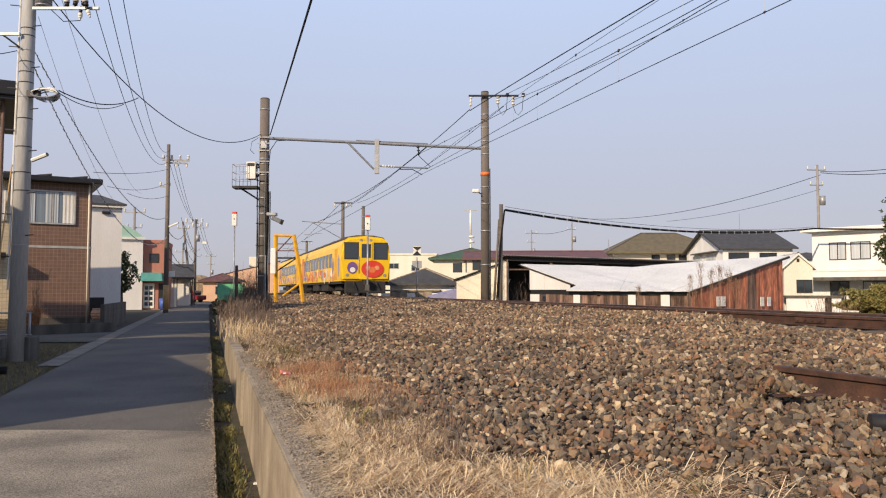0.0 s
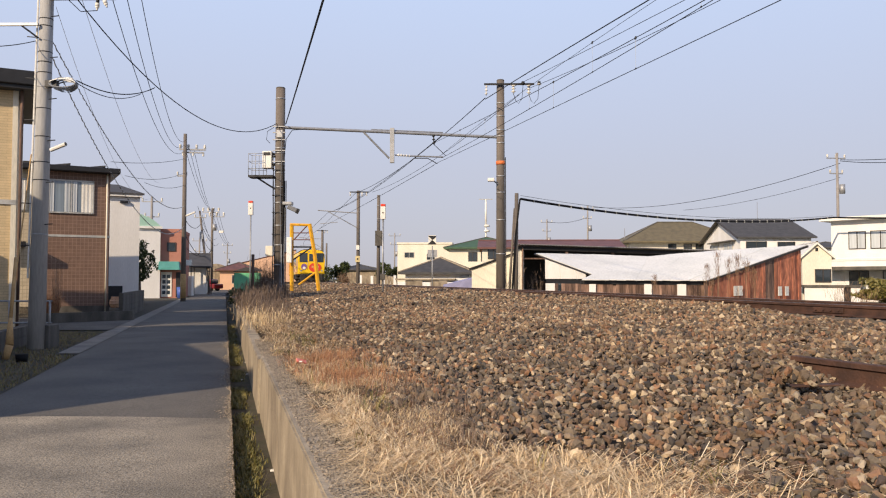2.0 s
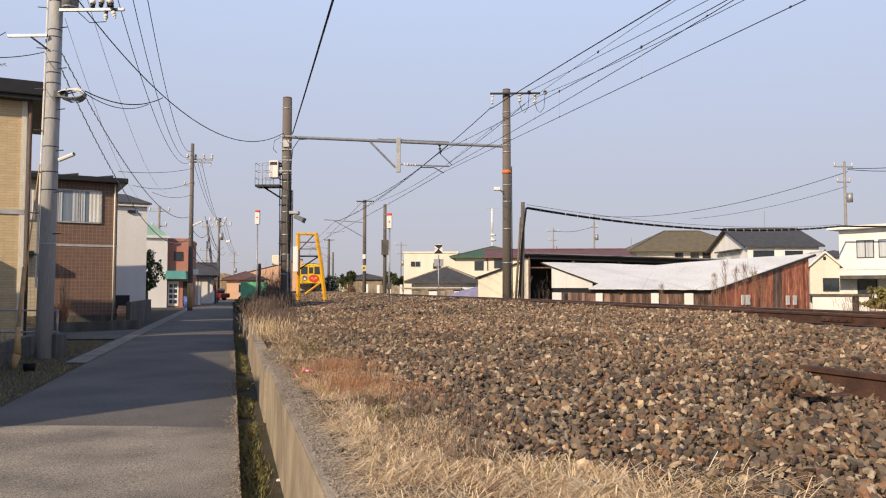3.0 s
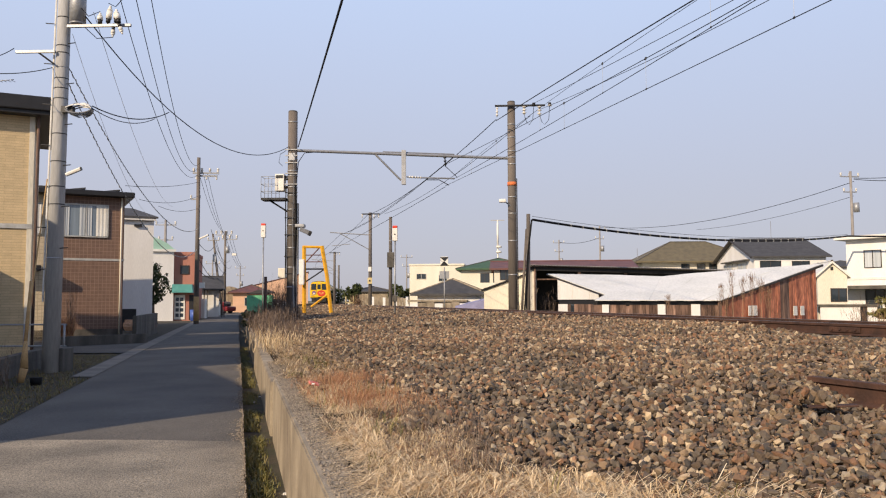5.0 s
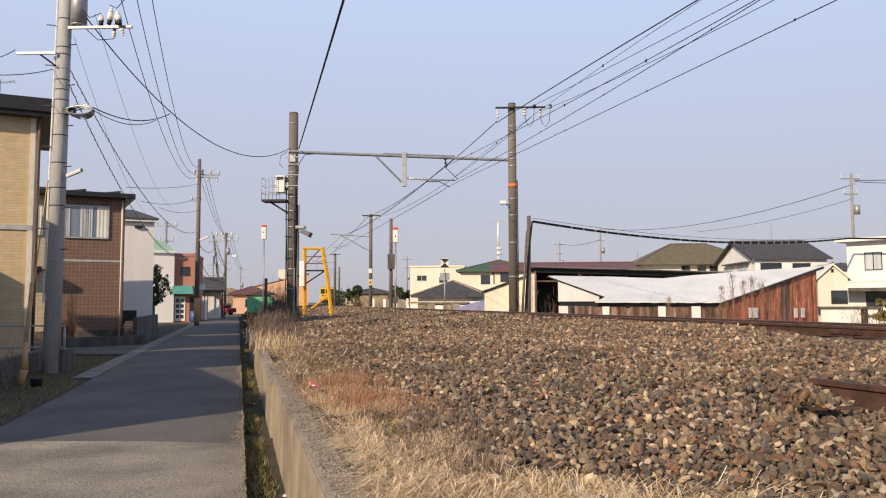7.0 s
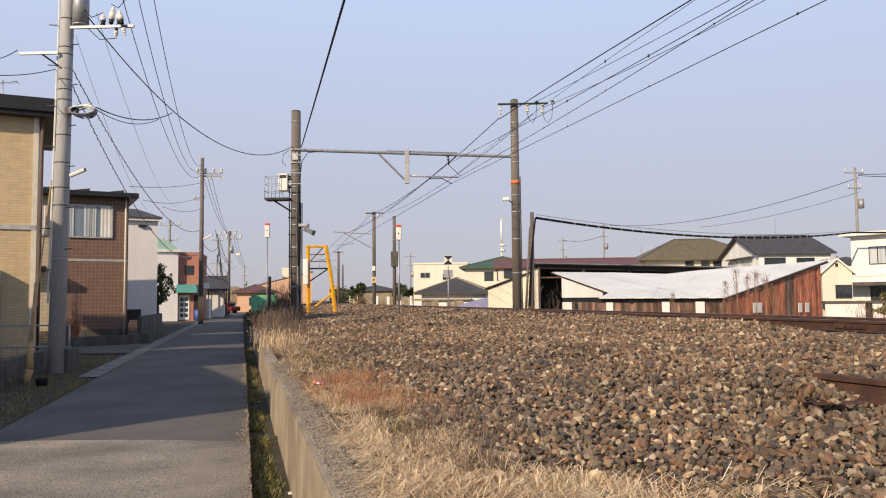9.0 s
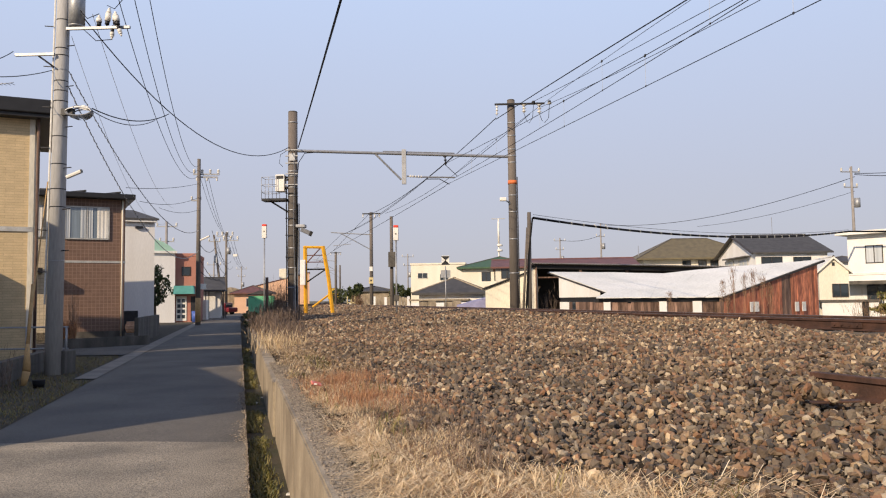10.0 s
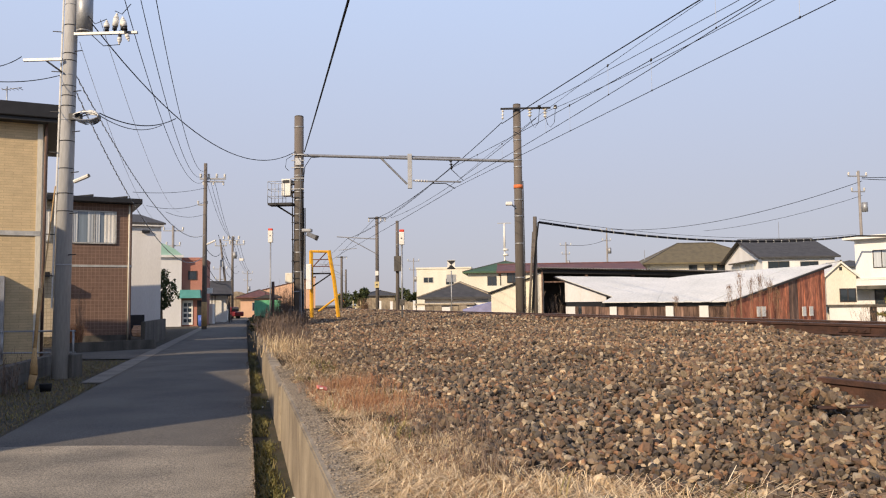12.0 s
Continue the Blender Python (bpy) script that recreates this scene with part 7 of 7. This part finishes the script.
for k in range(4):
    part("post", boxes((-14.4 + 0.42 * k, -14.3 + 0.42 * k, 85, 85.08, 0, 1.95 - 0.35 * (k % 2))), "plate", gd)
part("rail", boxes((-14.4, -13.05, 85.0, 85.05, 1.2, 1.3)), "plate", gd)
twig_bush("brown_bush", -11.8, 80, 0.0, 2.0, 0.8, 260, "stem", "brown leafless bush beyond the track", w=0.03)
twig_bush("mast_shrub", -8.35, 33.2, 0.5, 1.75, 0.75, 240, "twig", "dense brown shrub at the foot of the mast", w=0.016)
twig_bush("mast_shrub", -8.75, 33.6, 0.5, 1.3, 0.9, 160, "twig", "dense brown shrub at the foot of the mast", w=0.016)
block_house(pose(-18.3, 116, 0), 6.2, 6, 2.75, "concrete", "distant low house with a dark tiled roof", "hip", "rooftile", rise=0.9, over=0.4)

# crumbled edge of the lane
n = 5000
y = 2.5 + 18 * rng.random(n) ** 1.4
u = 0.085 - rng.exponential(0.03, n) * (1 + 0.8 * np.sin(y * 2.3) + 0.4 * np.sin(y * 6.1))
p = np.stack([u - SLOPE * y, y, np.full(n, 0.004)], 1)
vs, fs = stone_mesh([np.concatenate([p, rng.uniform(0.004, 0.011, (n, 1))], 1)], CHIPS)
tagged(big_mesh("road_crumbs", vs, fs, "grit"), "crumbled grit along the broken edge of the lane", "gravel", kind="stuff")

# green weeds and silt in the gutter, tufts on the verge
n = 15000
y = 2.6 + 24 * rng.random(n) ** 1.5
u = np.clip(0.2 + rng.normal(0, 0.06, n) + 0.03 * np.sin(y * 3), 0.1, 0.4)
keep = np.array([noise.noise((0.0, a * 0.9, 2.0)) for a in y]) > -0.22
u, y = u[keep], y[keep]
root = np.stack([u - SLOPE * y, y, np.full(len(u), -0.13)], 1)
v, f = blades(root, rng.uniform(0.03, 0.1, len(u)), rng.uniform(0.006, 0.015, len(u)), rng.uniform(0, 6.28, len(u)), rng.uniform(0.4, 1.6, len(u)))
tagged(big_mesh("gutter_weeds", v, f, "hedge"), "low green weeds growing in the gutter", "weeds", kind="stuff")
n = 24000
y, u = rng.uniform(7, 21.5, n), -2.95 - rng.random(n) ** 1.2 * 4.5
y, u = y[(u < -3.42) | (y < 15)], u[(u < -3.42) | (y < 15)]
n = len(u)
root = np.stack([u - SLOPE * y, y, np.full(n, -0.02)], 1)
v, f = blades(root, rng.uniform(0.035, 0.11, n), rng.uniform(0.006, 0.014, n), rng.uniform(0, 6.28, n), rng.uniform(0.5, 2.0, n))
tagged(big_mesh("verge_grass", v, f, "moss"), "short mossy verge grass beside the lane", "grass", kind="stuff")
q = (-1.47, 7.18, 0.72)
lit = bmesh.new()
box(lit, -0.05, 0.05, -0.03, 0.03, 0, 0.022, bevel=0.008)
bmesh.ops.transform(lit, matrix=Matrix.Translation((q[0], q[1], q[2])) @ pose(0, 0, 0, 20, 15, 30), verts=lit.verts)
litter = tagged(part("litter", lit, "wrapper"), "crumpled red and white wrapper in the dry weeds", "litter")
part("white_label", boxes((q[0] - 0.02, q[0] + 0.02, q[1] - 0.042, q[1] - 0.036, q[2] + 0.004, q[2] + 0.016)), "white", litter)
for x, y in [(-4.11, 14.86), (-3.58, 13.02), (-3.48, 12.33), (-1.57, 6.54)]:
    tagged(part("paper_scrap", boxes((x - 0.02, x + 0.02, y - 0.02, y + 0.02, -0.15, -0.115), bevel=0.006), "white"), "small pale scrap of litter in the gutter", "litter", "gutter litter")

# the stones nearest the viewer
stone_meshes = []
for k in range(8):
    v, f = SHAPES[k]
    me = bpy.data.meshes.new("stone")
    me.from_pydata(v.tolist(), [], f.tolist())
    me.materials.append(M["stone_one"])
    stone_meshes.append(me)
for k in range(300):
    y = rng.uniform(2.7, 4.6)
    u = rng.uniform(2.1, 4.2)
    r = rng.uniform(0.018, 0.031)
    o = new("stone", stone_meshes[k % 8])
    o.parent = ballast
    o.matrix_local = Matrix.LocRotScale((*lane(u, y)[:2], bank_z(u, y) + r * 0.75), Euler((rng.uniform(-0.5, 0.5), rng.uniform(-0.5, 0.5), rng.uniform(0, 6.28))), (r, r, r))


# ---- train ----
def disc(parent, c, rx, rz, material, face="tail", name="patch"):
    """A painted oval on the tail (plane y) or on a side (plane x)."""
    bm = bmesh.new()
    a = [2 * math.pi * k / 20 for k in range(20)]
    wob = 0.0 if face == "tail" else 0.45
    rr = [1 + wob * noise.noise((2.2 * math.cos(t) + c[1] * 3, 2.2 * math.sin(t), c[1] * 7)) for t in a]
    if face == "tail":
        lo = [bm.verts.new((c[0] + rx * math.cos(t), c[1], c[2] + rz * math.sin(t))) for t in a]
        d = Vector((0, -0.006, 0))
    else:
        lo = [bm.verts.new((c[0], c[1] + rx * q * math.cos(t), c[2] + rz * q * math.sin(t))) for t, q in zip(a, rr)]
        d = Vector((0.006 if c[0] > 0 else -0.006, 0, 0))
    f = bm.faces.new(lo)
    g = bmesh.ops.extrude_face_region(bm, geom=[f])
    bmesh.ops.translate(bm, vec=d, verts=[v for v in g["geom"] if isinstance(v, bmesh.types.BMVert)])
    return part(name, bm, material, parent)


def rail_car(label, seed):
    c = thing("rail_car", Matrix(), label, "railcar", "cars of the train")
    r = random.Random(seed)
    hw, L = 1.43, 20.8
    out = [(-hw, 0.85), (hw, 0.85), (hw + 0.01, 2.2), (hw - 0.04, 2.9), (hw - 0.16, 3.2), (hw - 0.45, 3.38), (0, 3.48), (-hw + 0.45, 3.38), (-hw + 0.16, 3.2), (-hw + 0.04, 2.9), (-hw - 0.01, 2.2)]
    bm = prism(out, 0, L)
    bmesh.ops.bevel(bm, geom=[e for e in bm.edges if abs(e.verts[0].co.y - e.verts[1].co.y) < 0.01], offset=0.13, segments=3, affect="EDGES")
    body = part("body", bm, "trainyellow", c)
    part("roof", prism([(-1.22, 3.28), (1.22, 3.28), (1.1, 3.42), (0.5, 3.53), (-0.5, 3.53), (-1.1, 3.42)], 0.35, L - 0.35), "trainroof", c, "dark grey roof")
    for y in (4, 8, 12, 16):
        part("roof_unit", boxes((-0.6, 0.6, y, y + 1.6, 3.5, 3.66), bevel=0.05), "trainroof", c)
    part("skirt", boxes((-1.2, 1.2, 0.08, 0.35, 0.14, 0.86), bevel=0.05), "under", c, "dark end skirt")
    part("coupler", boxes((-0.15, 0.15, -0.35, 0.2, 0.6, 0.95), bevel=0.04), "under", c)
    for x in (-0.75, 0.6):
        part("brake_hose", rods(((x, -0.02, 0.85), (x + 0.1, -0.1, 0.45), 0.03)), "under", c)
    for y in (6, 10.5):
        part("equipment_box", boxes((-1.3, 1.3, y, y + 3, 0.25, 0.85), bevel=0.04), "under", c)
    part("sole_bar", boxes((-1.38, 1.38, 0.4, L - 0.4, 0.7, 0.86)), "under", c)
    for y in (2.2, 16.6):
        bog = part("bogie", boxes((-1.05, 1.05, y, y + 2.5, 0.3, 0.62), bevel=0.04), "under", c)
        for yy in (y + 0.25, y + 2.25):
            for x in (-0.6, 0.48):
                part("wheel", rods(((x, yy, 0.43), (x + 0.12, yy, 0.43), 0.43), seg=16), "rust", bog)
    # tail end
    for x0, x1 in ((-1.22, -0.47), (0.5, 1.25)):
        part("cab_window", boxes((x0, x1, -0.012, 0.05, 2.15, 3.05), bevel=0.01), "glass", c, "dark cab window")
        part("window_trim", boxes((x0 - 0.05, x1 + 0.05, -0.008, 0.04, 2.1, 3.1)), "frame_dark", c)
    door = part("end_door", boxes((-0.36, 0.38, -0.03, 0.05, 0.95, 3.1), bevel=0.01), "trainyellow", c)
    part("door_window", boxes((-0.26, 0.28, -0.04, -0.03, 2.2, 3.0)), "glass", door)
    for x in (-0.28, 0.28):
        part("top_lamp", rods(((x, -0.02, 3.24), (x, 0.06, 3.24), 0.08), seg=12), "steel", c)
    part("grab_rail", rods(((-0.42, -0.04, 1.3), (-0.42, -0.04, 2.3), 0.015)), "steel", c)
    for x in (-1.1, 1.1):
        part("tail_lamp", rods(((x, -0.03, 1.2), (x, 0.02, 1.2), 0.09), seg=12), "steel", c)
    disc(c, (0.38, -0.042, 1.55), 0.66, 0.5, "red")
    disc(c, (0.38, -0.052, 1.5), 0.2, 0.17, "orangeband")
    disc(c, (0.12, -0.052, 1.62), 0.14, 0.13, "skin")
    disc(c, (0.64, -0.052, 1.62), 0.14, 0.13, "skin")
    disc(c, (-0.8, -0.02, 1.62), 0.3, 0.34, "purple")
    disc(c, (-0.78, -0.03, 1.5), 0.16, 0.15, "white")
    # both sides
    for sx in (-1, 1):
        x = sx * (hw + 0.012)
        for k in range(9):
            y = 3.6 + k * 1.5
            part("side_window", boxes((min(x, x - sx * 0.04), max(x, x - sx * 0.04), y, y + 1.22, 1.72, 2.58), bevel=0.01), "glass", c)
        for y in (1.5, 18.2):
            part("side_door", boxes((min(x, x - sx * 0.04), max(x, x - sx * 0.04), y, y + 0.95, 0.95, 2.8)), "orangeband" if y > 5 else "yellow", c)
        cols = ["lilac", "skin", "livery_green", "skin", "livery_green", "orangeband", "cream", "skin", "livery_cream", "livery_cream"]
        for k in range(30):
            disc(c, (sx * (hw + 0.014 + 0.002 * (k % 4)), 2.8 + k * 0.5 + r.uniform(-0.25, 0.25), 1.28 + r.uniform(-0.22, 0.2)), r.uniform(0.2, 0.5), r.uniform(0.15, 0.36), cols[r.randrange(10)], "side")
        disc(c, (sx * (hw + 0.014), 3.05, 1.75), 0.2, 0.5, "blue", "side")
        disc(c, (sx * (hw + 0.014), 17.6, 1.9), 0.22, 0.6, "purple", "side")
        disc(c, (sx * (hw + 0.014), 0.95, 1.75), 0.28, 0.6, "lilac", "side")
    return c


cars = [rail_car("yellow diesel railcar with coloured painted patches", 3 + k) for k in range(2)]


def motions():
    ys = [(0, 44.5), (0.5, 54.4), (1, 64), (1.5, 73.4), (2, 82.4), (2.5, 91), (3, 99), (4, 112.6), (5, 125), (6, 142), (7, 158), (8, 172), (9, 185), (10.5, 203), (12, 219)]
    for k, c in enumerate(cars):
        rows = []
        for t, y in ys:
            y += k * 21.1 * 0.957
            rows.append((t, Matrix.Translation(track(y, 0, RAIL_Z)) @ pose(0, 0, 0, 0, 0, math.degrees(math.atan(SLOPE - 0.0028 * max(0, min(y, 125) - 70))))))
        walk(c, rows)


motions()
